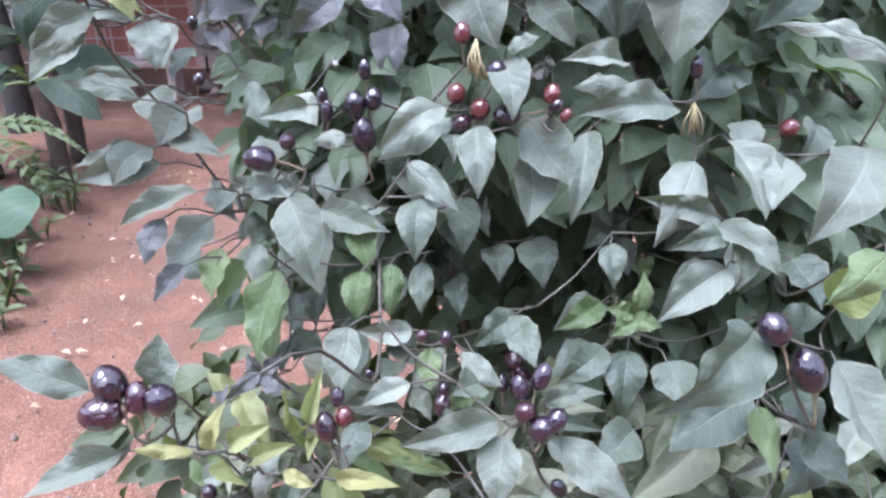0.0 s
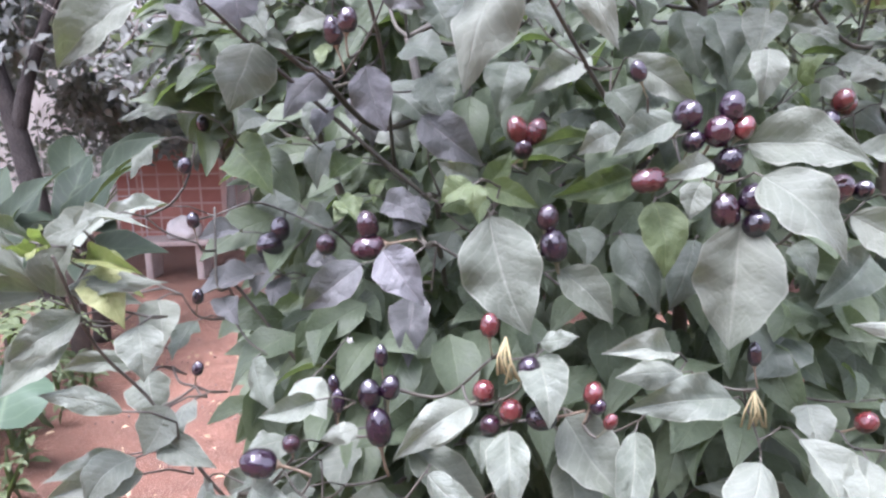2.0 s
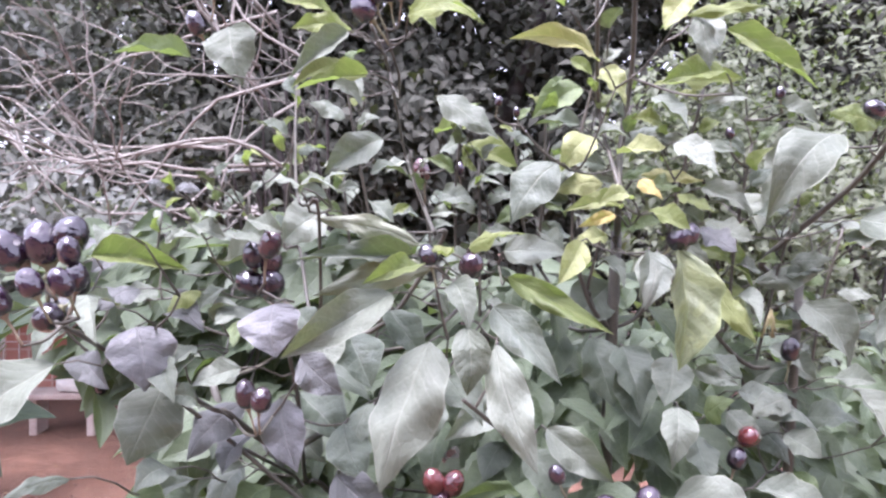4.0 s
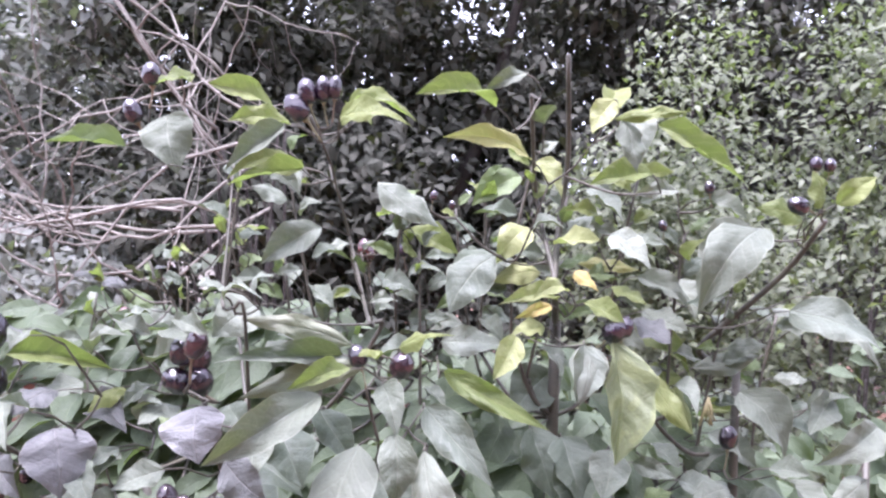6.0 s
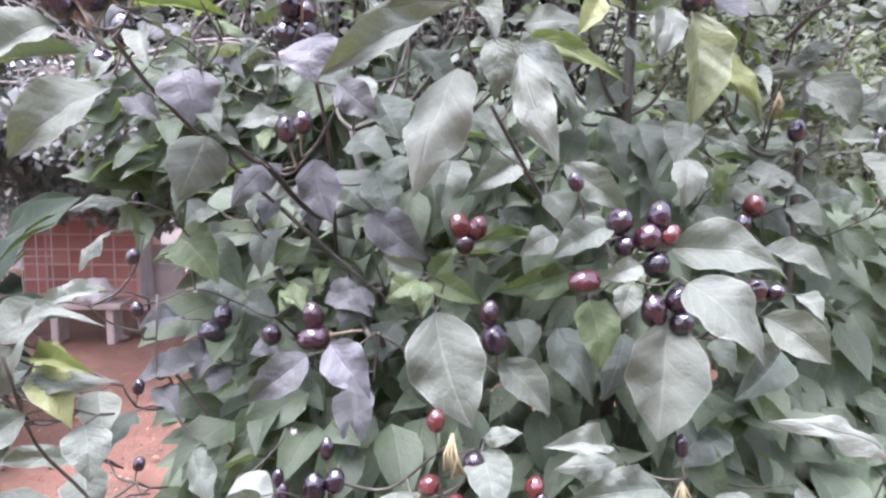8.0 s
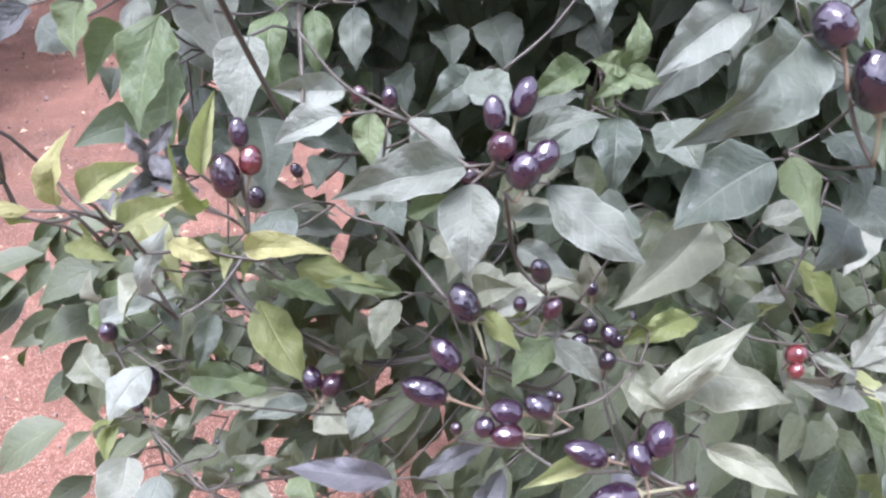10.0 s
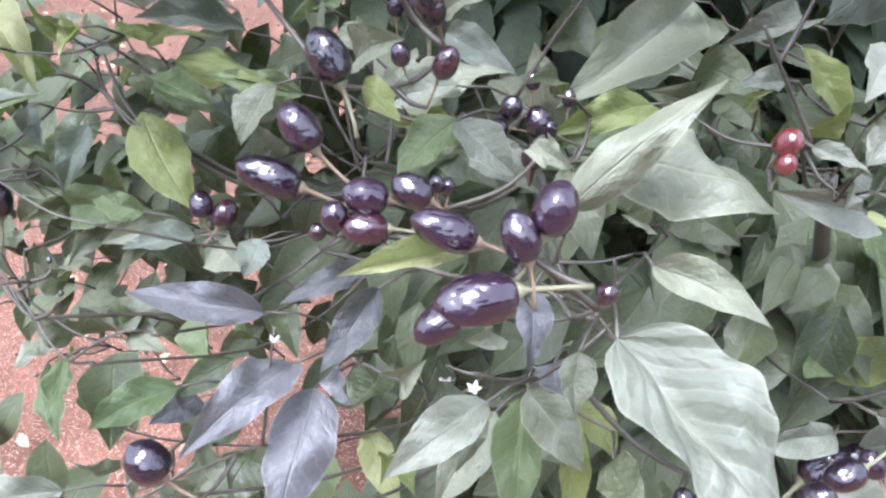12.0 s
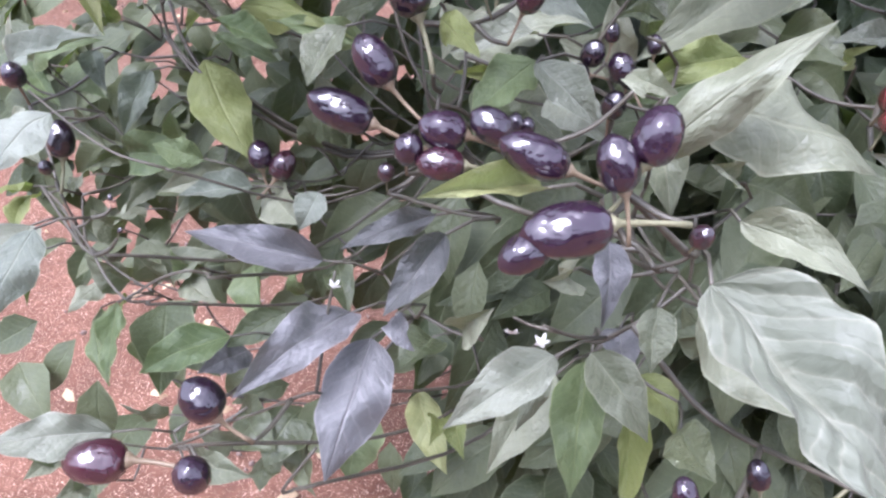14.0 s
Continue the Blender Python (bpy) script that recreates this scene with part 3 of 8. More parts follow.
leaf(1, (0.256, 0.105, 1.546), (0.273, 0.079, 1.530), 0.019, "g")
leaf(1, (-0.138, -0.010, 1.598), (-0.159, -0.036, 1.589), 0.026, "g")
leaf(1, (-0.176, -0.024, 1.568), (-0.182, -0.050, 1.552), 0.017, "g")
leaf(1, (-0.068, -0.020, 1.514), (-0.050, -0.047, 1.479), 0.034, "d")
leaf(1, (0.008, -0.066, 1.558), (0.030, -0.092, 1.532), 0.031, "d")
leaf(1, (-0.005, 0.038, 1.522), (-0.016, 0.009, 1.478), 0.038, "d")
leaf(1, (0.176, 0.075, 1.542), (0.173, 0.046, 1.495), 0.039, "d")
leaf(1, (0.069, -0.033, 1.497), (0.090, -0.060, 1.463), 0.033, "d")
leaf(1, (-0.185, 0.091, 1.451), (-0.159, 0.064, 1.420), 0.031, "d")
leaf(1, (-0.192, -0.025, 1.481), (-0.211, -0.051, 1.472), 0.026, "g")
leaf(1, (-0.151, 0.037, 1.490), (-0.165, 0.010, 1.465), 0.029, "p")
leaf(1, (-0.241, 0.036, 1.447), (-0.205, 0.011, 1.422), 0.029, "d")
leaf(1, (0.279, 0.056, 1.439), (0.335, 0.032, 1.419), 0.029, "g")
leaf(1, (0.297, 0.101, 1.509), (0.346, 0.076, 1.480), 0.031, "g")
leaf(1, (-0.107, -0.014, 1.414), (-0.069, -0.039, 1.398), 0.027, "p")
leaf(1, (-0.216, -0.023, 1.357), (-0.257, -0.050, 1.344), 0.027, "p")
leaf(1, (-0.230, -0.006, 1.389), (-0.257, -0.031, 1.388), 0.023, "p")
leaf(1, (-0.234, -0.069, 1.613), (-0.217, -0.096, 1.584), 0.019, "g")
leaf(1, (-0.175, -0.026, 1.572), (-0.186, -0.052, 1.559), 0.014, "g")
leaf(1, (-0.194, -0.038, 1.562), (-0.178, -0.064, 1.539), 0.021, "g")
leaf(1, (-0.152, 0.024, 1.518), (-0.188, -0.005, 1.481), 0.033, "p")
leaf(1, (-0.161, 0.085, 1.500), (-0.186, 0.056, 1.462), 0.031, "d")
leaf(1, (-0.123, 0.113, 1.507), (-0.077, 0.087, 1.471), 0.048, "d")
leaf(1, (-0.160, 0.040, 1.460), (-0.168, 0.012, 1.421), 0.025, "g")
leaf(1, (-0.139, 0.045, 1.444), (-0.159, 0.019, 1.429), 0.029, "e")
leaf(1, (-0.230, -0.009, 1.458), (-0.191, -0.036, 1.424), 0.040, "e")
leaf(1, (-0.219, 0.057, 1.416), (-0.197, 0.030, 1.382), 0.040, "d")
leaf(1, (-0.114, 0.036, 1.426), (-0.120, 0.010, 1.407), 0.014, "e")
leaf(1, (-0.100, 0.083, 1.415), (-0.076, 0.058, 1.399), 0.026, "d")
leaf(1, (-0.142, -0.019, 1.416), (-0.119, -0.045, 1.399), 0.018, "e")
leaf(1, (-0.126, -0.011, 1.418), (-0.143, -0.038, 1.402), 0.022, "e")
leaf(1, (-0.213, -0.001, 1.368), (-0.215, -0.028, 1.339), 0.028, "p")
leaf(1, (-0.197, -0.011, 1.352), (-0.199, -0.037, 1.334), 0.023, "p")
leaf(1, (-0.142, -0.028, 1.368), (-0.164, -0.052, 1.371), 0.022, "p")
leaf(1, (-0.236, -0.046, 1.343), (-0.214, -0.071, 1.329), 0.021, "p")
leaf(1, (-0.288, -0.010, 1.412), (-0.336, -0.037, 1.402), 0.019, "g")
leaf(1, (-0.290, -0.110, 1.421), (-0.327, -0.139, 1.388), 0.030, "g")
leaf(1, (-0.293, -0.113, 1.390), (-0.252, -0.138, 1.369), 0.023, "l")
leaf(1, (-0.318, -0.116, 1.372), (-0.252, -0.139, 1.365), 0.019, "g")
leaf(1, (0.166, 0.076, 1.558), (0.174, 0.046, 1.499), 0.039, "d")
leaf(1, (0.228, 0.065, 1.483), (0.234, 0.038, 1.451), 0.029, "d")
leaf(1, (0.280, 0.100, 1.514), (0.317, 0.076, 1.500), 0.026, "g")
leaf(1, (0.305, 0.127, 1.479), (0.331, 0.101, 1.444), 0.032, "d")
leaf(1, (0.320, 0.080, 1.444), (0.328, 0.054, 1.418), 0.025, "e")
leaf(1, (0.350, 0.171, 1.537), (0.377, 0.145, 1.514), 0.028, "g")
leaf(1, (0.252, -0.055, 1.376), (0.204, -0.084, 1.345), 0.032, "d")
leaf(1, (0.275, -0.030, 1.416), (0.283, -0.056, 1.401), 0.018, "g")
leaf(1, (0.198, -0.058, 1.386), (0.204, -0.084, 1.362), 0.020, "d")
leaf(1, (0.076, -0.048, 1.392), (0.101, -0.077, 1.338), 0.033, "d")
leaf(1, (0.130, -0.049, 1.388), (0.107, -0.079, 1.343), 0.037, "d")
leaf(1, (-0.252, -0.077, 1.589), (-0.253, -0.103, 1.574), 0.015, "g")
leaf(1, (-0.177, -0.013, 1.612), (-0.192, -0.039, 1.598), 0.015, "l")
leaf(1, (-0.157, -0.002, 1.612), (-0.173, -0.028, 1.598), 0.013, "g")
leaf(1, (-0.208, -0.086, 1.607), (-0.217, -0.110, 1.617), 0.011, "g")
leaf(1, (-0.166, -0.009, 1.590), (-0.143, -0.031, 1.602), 0.016, "g")
leaf(1, (-0.051, -0.006, 1.526), (-0.059, -0.033, 1.498), 0.026, "d")
leaf(1, (-0.171, -0.033, 1.530), (-0.189, -0.056, 1.540), 0.021, "g")
leaf(1, (-0.127, 0.141, 1.477), (-0.097, 0.114, 1.441), 0.039, "g")
leaf(1, (-0.079, -0.016, 1.419), (-0.095, -0.044, 1.391), 0.031, "p")
leaf(1, (-0.054, 0.002, 1.386), (-0.062, -0.026, 1.358), 0.032, "d")
leaf(1, (0.046, -0.018, 1.391), (0.051, -0.045, 1.364), 0.031, "d")
leaf(1, (0.062, 0.044, 1.482), (0.040, 0.017, 1.458), 0.029, "d")
leaf(1, (0.101, -0.042, 1.493), (0.080, -0.068, 1.481), 0.021, "d")
leaf(1, (0.099, -0.130, 1.329), (0.050, -0.157, 1.338), 0.020, "g")
leaf(1, (-0.024, -0.166, 1.287), (-0.024, -0.195, 1.275), 0.017, "g")
leaf(1, (-0.031, -0.109, 1.285), (-0.085, -0.147, 1.261), 0.027, "g")
leaf(1, (0.010, -0.164, 1.338), (0.016, -0.197, 1.306), 0.029, "g")
leaf(1, (0.012, -0.165, 1.348), (0.034, -0.185, 1.359), 0.014, "g")
leaf(1, (-0.080, -0.055, 1.347), (-0.081, -0.093, 1.303), 0.031, "p")
leaf(1, (-0.082, -0.088, 1.237), (-0.020, -0.116, 1.202), 0.033, "g")
leaf(1, (-0.167, -0.081, 1.174), (-0.145, -0.116, 1.128), 0.044, "w")
leaf(1, (-0.157, -0.018, 1.142), (-0.085, -0.041, 1.123), 0.042, "g")
leaf(1, (-0.188, 0.014, 1.460), (-0.225, -0.019, 1.448), 0.016, "g")
leaf(1, (-0.243, -0.076, 1.491), (-0.274, -0.106, 1.486), 0.012, "g")
leaf(1, (-0.243, -0.111, 1.473), (-0.250, -0.143, 1.450), 0.010, "w")
leaf(1, (0.212, 0.007, 1.215), (0.165, -0.045, 1.139), 0.056, "d")
leaf(1, (0.148, -0.056, 1.188), (0.214, -0.076, 1.180), 0.031, "g")
leaf(1, (0.204, -0.085, 1.274), (0.201, -0.118, 1.247), 0.029, "g")
leaf(1, (0.205, -0.043, 1.312), (0.163, -0.079, 1.289), 0.049, "d")
leaf(1, (0.254, -0.025, 1.147), (0.179, -0.061, 1.139), 0.041, "d")
leaf(1, (0.124, -0.017, 1.140), (0.134, -0.048, 1.113), 0.029, "g")
leaf(1, (0.154, -0.025, 1.123), (0.148, -0.054, 1.109), 0.021, "e")
leaf(1, (-0.153, -0.152, 1.272), (-0.176, -0.179, 1.276), 0.022, "g")
leaf(1, (-0.200, -0.085, 1.306), (-0.177, -0.116, 1.278), 0.025, "d")
leaf(1, (-0.213, -0.122, 1.217), (-0.158, -0.134, 1.242), 0.025, "d")
leaf(1, (-0.210, -0.169, 1.310), (-0.212, -0.199, 1.291), 0.021, "g")
leaf(1, (-0.057, -0.044, 1.217), (-0.060, -0.077, 1.194), 0.027, "d")
leaf(1, (-0.042, -0.010, 1.148), (-0.028, -0.041, 1.118), 0.034, "d")
leaf(1, (0.069, 0.008, 1.451), (0.010, -0.022, 1.455), 0.012, "e")
leaf(1, (-0.045, 0.040, 1.442), (-0.059, 0.008, 1.422), 0.014, "l")
leaf(1, (-0.189, 0.044, 1.395), (-0.155, 0.017, 1.375), 0.025, "d")
leaf(1, (-0.241, -0.087, 1.337), (-0.248, -0.118, 1.316), 0.021, "d")
leaf(1, (-0.156, -0.129, 1.304), (-0.128, -0.154, 1.290), 0.031, "g")
leaf(1, (-0.281, -0.227, 1.407), (-0.318, -0.253, 1.419), 0.021, "w")
leaf(1, (-0.265, -0.230, 1.427), (-0.285, -0.252, 1.447), 0.009, "w")
leaf(1, (-0.246, -0.211, 1.413), (-0.202, -0.232, 1.409), 0.012, "l")
leaf(1, (-0.263, -0.189, 1.426), (-0.205, -0.206, 1.428), 0.015, "w")
leaf(1, (-0.254, -0.230, 1.424), (-0.251, -0.255, 1.422), 0.010, "l")
leaf(1, (-0.254, -0.229, 1.425), (-0.243, -0.250, 1.437), 0.008, "l")
leaf(1, (-0.267, -0.223, 1.418), (-0.270, -0.246, 1.426), 0.012, "l")
leaf(1, (0.217, -0.069, 1.131), (0.148, -0.115, 1.099), 0.041, "g")
leaf(1, (0.216, -0.119, 1.183), (0.191, -0.160, 1.155), 0.027, "g")
leaf(1, (0.103, -0.103, 1.113), (0.056, -0.136, 1.105), 0.027, "g")
leaf(1, (0.132, -0.046, 1.066), (0.143, -0.077, 1.055), 0.023, "e")
leaf(1, (0.128, -0.062, 1.078), (0.146, -0.069, 1.119), 0.019, "e")
leaf(1, (0.128, -0.060, 1.077), (0.115, -0.073, 1.109), 0.016, "e")
leaf(1, (0.134, -0.051, 1.067), (0.159, -0.073, 1.072), 0.023, "e")
leaf(1, (0.186, 0.103, 0.936), (0.162, 0.048, 0.877), 0.055, "d")
leaf(1, (0.094, -0.149, 1.096), (0.054, -0.181, 1.090), 0.033, "d")
leaf(1, (-0.119, -0.171, 1.126), (-0.111, -0.214, 1.089), 0.036, "d")
leaf(1, (-0.065, -0.093, 1.068), (-0.120, -0.113, 1.089), 0.024, "d")
leaf(1, (-0.042, -0.200, 1.125), (-0.040, -0.232, 1.112), 0.020, "g")
leaf(1, (-0.076, -0.172, 1.095), (-0.081, -0.203, 1.088), 0.023, "d")
leaf(1, (0.211, -0.061, 1.181), (0.129, -0.082, 1.206), 0.027, "g")
leaf(2, (0.200, -0.306, 1.225), (0.218, -0.315, 1.261), 0.028, "l")
leaf(1, (0.278, -0.163, 1.333), (0.186, -0.181, 1.365), 0.019, "g")
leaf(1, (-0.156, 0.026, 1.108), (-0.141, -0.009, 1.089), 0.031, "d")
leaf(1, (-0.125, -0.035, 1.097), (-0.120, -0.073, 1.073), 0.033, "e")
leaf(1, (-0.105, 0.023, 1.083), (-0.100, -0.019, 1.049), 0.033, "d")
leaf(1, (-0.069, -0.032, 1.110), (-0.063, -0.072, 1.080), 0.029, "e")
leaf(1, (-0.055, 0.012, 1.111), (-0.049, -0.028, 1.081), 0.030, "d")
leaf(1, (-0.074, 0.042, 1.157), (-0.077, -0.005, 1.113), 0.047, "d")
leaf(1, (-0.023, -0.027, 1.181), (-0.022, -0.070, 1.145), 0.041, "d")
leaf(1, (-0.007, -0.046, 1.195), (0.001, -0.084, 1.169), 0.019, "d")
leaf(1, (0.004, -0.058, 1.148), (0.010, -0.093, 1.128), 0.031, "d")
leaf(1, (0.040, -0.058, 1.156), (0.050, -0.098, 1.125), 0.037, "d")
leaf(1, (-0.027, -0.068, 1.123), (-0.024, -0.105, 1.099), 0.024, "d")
leaf(1, (-0.212, -0.200, 1.083), (-0.205, -0.226, 1.085), 0.014, "p")
leaf(1, (-0.183, -0.194, 1.093), (-0.203, -0.223, 1.089), 0.014, "p")
leaf(1, (-0.183, -0.194, 1.093), (-0.186, -0.207, 1.123), 0.013, "p")
leaf(1, (-0.183, -0.194, 1.093), (-0.150, -0.217, 1.097), 0.013, "p")
leaf(1, (-0.183, -0.194, 1.093), (-0.159, -0.208, 1.117), 0.012, "p")
leaf(2, (-0.152, -0.363, 1.153), (-0.128, -0.387, 1.155), 0.013, "l")
leaf(2, (-0.172, -0.361, 1.160), (-0.175, -0.376, 1.184), 0.009, "l")
leaf(2, (-0.113, -0.321, 1.142), (-0.121, -0.330, 1.182), 0.010, "l")
leaf(2, (-0.139, -0.356, 1.118), (-0.116, -0.362, 1.158), 0.017, "g")
leaf(2, (-0.081, -0.285, 1.121), (-0.095, -0.319, 1.106), 0.026, "d")
leaf(2, (-0.031, -0.281, 1.122), (-0.022, -0.309, 1.117), 0.023, "d")
leaf(1, (-0.145, -0.152, 1.109), (-0.158, -0.183, 1.101), 0.028, "d")
leaf(1, (0.015, -0.236, 1.176), (0.037, -0.265, 1.168), 0.023, "d")
leaf(2, (0.214, -0.291, 1.114), (0.183, -0.325, 1.101), 0.032, "d")
leaf(1, (-0.251, -0.150, 1.186), (-0.218, -0.179, 1.175), 0.027, "d")
leaf(1, (-0.211, -0.142, 1.152), (-0.210, -0.174, 1.140), 0.017, "d")
leaf(1, (0.128, 0.013, 1.153), (0.092, -0.026, 1.131), 0.034, "d")
leaf(1, (0.107, 0.006, 1.197), (0.116, -0.037, 1.160), 0.032, "d")
leaf(1, (0.221, -0.145, 1.263), (0.203, -0.185, 1.237), 0.029, "g")
leaf(1, (0.267, -0.075, 1.270), (0.239, -0.116, 1.243), 0.032, "d")
leaf(1, (0.212, -0.208, 1.209), (0.223, -0.244, 1.188), 0.031, "d")
leaf(1, (0.219, -0.190, 1.153), (0.244, -0.210, 1.164), 0.025, "d")
leaf(2, (0.187, -0.302, 1.165), (0.191, -0.337, 1.146), 0.024, "d")
leaf(2, (0.166, -0.307, 1.156), (0.168, -0.345, 1.131), 0.017, "e")
leaf(2, (0.197, -0.311, 1.143), (0.211, -0.344, 1.128), 0.024, "d")
leaf(1, (0.022, -0.252, 1.177), (0.032, -0.284, 1.165), 0.023, "d")
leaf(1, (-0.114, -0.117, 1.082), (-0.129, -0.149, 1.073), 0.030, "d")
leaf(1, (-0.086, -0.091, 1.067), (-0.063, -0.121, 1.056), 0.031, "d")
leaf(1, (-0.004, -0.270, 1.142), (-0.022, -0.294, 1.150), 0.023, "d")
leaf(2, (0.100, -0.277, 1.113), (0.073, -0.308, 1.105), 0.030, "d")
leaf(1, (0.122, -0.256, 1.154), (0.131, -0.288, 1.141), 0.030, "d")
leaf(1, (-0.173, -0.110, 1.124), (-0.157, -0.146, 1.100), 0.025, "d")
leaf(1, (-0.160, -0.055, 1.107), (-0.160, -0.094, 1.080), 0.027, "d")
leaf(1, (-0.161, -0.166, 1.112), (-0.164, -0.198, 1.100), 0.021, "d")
leaf(1, (-0.178, -0.166, 1.247), (-0.142, -0.190, 1.247), 0.021, "g")
leaf(1, (-0.189, -0.172, 1.244), (-0.198, -0.202, 1.238), 0.021, "g")
leaf(1, (-0.141, -0.157, 1.243), (-0.160, -0.183, 1.246), 0.017, "g")
leaf(1, (-0.177, -0.140, 1.203), (-0.196, -0.167, 1.205), 0.027, "d")
leaf(2, (0.004, -0.289, 0.823), (0.026, -0.334, 0.804), 0.022, "k")
leaf(2, (0.016, -0.267, 0.847), (0.006, -0.302, 0.844), 0.022, "o")
leaf(2, (-0.270, -0.134, 0.951), (-0.276, -0.135, 0.987), 0.037, "h")
leaf(2, (-0.274, -0.132, 0.954), (-0.214, -0.143, 0.973), 0.029, "e")
leaf(2, (-0.290, -0.116, 0.943), (-0.251, -0.156, 0.930), 0.021, "e")
leaf(2, (-0.254, -0.113, 0.943), (-0.219, -0.150, 0.934), 0.024, "e")
leaf(2, (-0.224, -0.113, 0.972), (-0.221, -0.151, 0.964), 0.014, "h")
leaf(2, (-0.216, -0.110, 0.975), (-0.221, -0.126, 0.993), 0.017, "l")
leaf(2, (-0.228, -0.094, 0.917), (-0.217, -0.146, 0.893), 0.025, "o")
leaf(2, (-0.248, -0.021, 0.896), (-0.267, -0.072, 0.876), 0.031, "o")
leaf(2, (-0.205, -0.169, 0.904), (-0.140, -0.187, 0.914), 0.030, "e")
leaf(2, (-0.300, -0.145, 0.909), (-0.262, -0.182, 0.900), 0.032, "h")
leaf(2, (-0.272, -0.117, 0.894), (-0.232, -0.147, 0.892), 0.020, "o")
leaf(2, (-0.245, -0.220, 0.910), (-0.253, -0.244, 0.920), 0.013, "l")
leaf(2, (-0.245, -0.215, 0.900), (-0.245, -0.251, 0.894), 0.016, "l")
leaf(2, (-0.221, -0.265, 0.916), (-0.220, -0.312, 0.898), 0.031, "q")
leaf(2, (-0.223, -0.259, 0.893), (-0.217, -0.298, 0.884), 0.015, "e")
leaf(2, (-0.229, -0.130, 0.875), (-0.249, -0.158, 0.881), 0.016, "o")
leaf(2, (-0.257, -0.142, 0.864), (-0.256, -0.172, 0.865), 0.014, "h")
leaf(2, (-0.181, -0.163, 0.878), (-0.204, -0.199, 0.875), 0.017, "h")
leaf(2, (-0.127, -0.175, 0.891), (-0.174, -0.203, 0.898), 0.023, "h")
leaf(2, (-0.130, -0.156, 0.882), (-0.173, -0.202, 0.869), 0.026, "o")
leaf(2, (-0.096, -0.208, 0.911), (-0.068, -0.240, 0.908), 0.027, "h")
leaf(2, (-0.230, -0.166, 0.833), (-0.243, -0.176, 0.859), 0.025, "h")
leaf(2, (-0.214, -0.155, 0.845), (-0.226, -0.183, 0.850), 0.018, "h")
leaf(2, (-0.200, -0.226, 0.837), (-0.219, -0.233, 0.867), 0.025, "h")
leaf(2, (-0.211, -0.227, 0.837), (-0.227, -0.259, 0.838), 0.017, "h")
leaf(2, (-0.218, -0.239, 0.824), (-0.197, -0.287, 0.802), 0.017, "e")
leaf(2, (-0.199, -0.233, 0.828), (-0.193, -0.267, 0.826), 0.010, "l")
leaf(2, (-0.177, -0.223, 0.839), (-0.186, -0.231, 0.868), 0.023, "h")
leaf(2, (-0.173, -0.221, 0.840), (-0.124, -0.225, 0.868), 0.025, "h")
leaf(2, (-0.158, -0.217, 0.843), (-0.129, -0.247, 0.843), 0.023, "h")
leaf(2, (-0.154, -0.215, 0.846), (-0.164, -0.226, 0.871), 0.021, "e")
leaf(2, (-0.110, -0.226, 0.860), (-0.090, -0.267, 0.847), 0.032, "e")
leaf(2, (-0.076, -0.235, 0.846), (-0.077, -0.234, 0.884), 0.012, "e")
leaf(2, (-0.133, -0.206, 0.824), (-0.120, -0.202, 0.864), 0.026, "o")
leaf(2, (-0.051, -0.236, 0.874), (-0.038, -0.273, 0.867), 0.019, "o")
leaf(2, (-0.157, -0.349, 0.843), (-0.212, -0.373, 0.857), 0.025, "q")
leaf(2, (-0.143, -0.317, 0.818), (-0.163, -0.329, 0.843), 0.012, "h")
leaf(2, (-0.203, -0.334, 0.803), (-0.212, -0.354, 0.818), 0.018, "o")
leaf(2, (-0.206, -0.339, 0.798), (-0.214, -0.362, 0.808), 0.015, "h")
leaf(2, (-0.191, -0.349, 0.785), (-0.197, -0.369, 0.799), 0.015, "h")
leaf(2, (-0.104, -0.275, 0.833), (-0.126, -0.302, 0.840), 0.023, "u")
leaf(2, (-0.112, -0.286, 0.790), (-0.081, -0.317, 0.788), 0.036, "o")
leaf(2, (-0.071, -0.283, 0.790), (-0.088, -0.324, 0.780), 0.036, "o")
leaf(2, (-0.108, -0.312, 0.789), (-0.124, -0.324, 0.815), 0.019, "h")
leaf(2, (-0.132, -0.319, 0.784), (-0.089, -0.339, 0.793), 0.023, "h")
leaf(2, (-0.097, -0.292, 0.750), (-0.096, -0.323, 0.751), 0.025, "o")
leaf(2, (-0.063, -0.287, 0.784), (-0.046, -0.314, 0.788), 0.024, "o")
leaf(2, (-0.082, -0.281, 0.762), (-0.059, -0.323, 0.749), 0.025, "o")
leaf(2, (-0.147, -0.260, 0.823), (-0.151, -0.295, 0.819), 0.024, "o")
leaf(2, (-0.189, -0.260, 0.796), (-0.153, -0.261, 0.829), 0.025, "e")
leaf(2, (-0.191, -0.114, 0.875), (-0.195, -0.119, 0.907), 0.019, "e")
leaf(2, (-0.182, -0.092, 0.916), (-0.182, -0.090, 0.955), 0.014, "o")
leaf(2, (-0.150, -0.120, 0.988), (-0.153, -0.154, 0.985), 0.013, "l")
leaf(2, (-0.203, -0.102, 0.982), (-0.167, -0.119, 0.996), 0.017, "h")
leaf(2, (-0.103, -0.103, 0.973), (-0.119, -0.120, 0.991), 0.021, "o")
leaf(2, (-0.064, -0.152, 0.989), (-0.069, -0.190, 0.981), 0.030, "h")
leaf(2, (-0.057, -0.174, 0.947), (-0.066, -0.181, 0.977), 0.023, "h")
leaf(2, (-0.069, -0.189, 0.930), (-0.055, -0.191, 0.964), 0.019, "o")
leaf(2, (0.009, -0.387, 0.988), (0.019, -0.412, 0.997), 0.010, "u")
leaf(2, (-0.126, -0.164, 1.018), (-0.073, -0.185, 1.032), 0.012, "l")
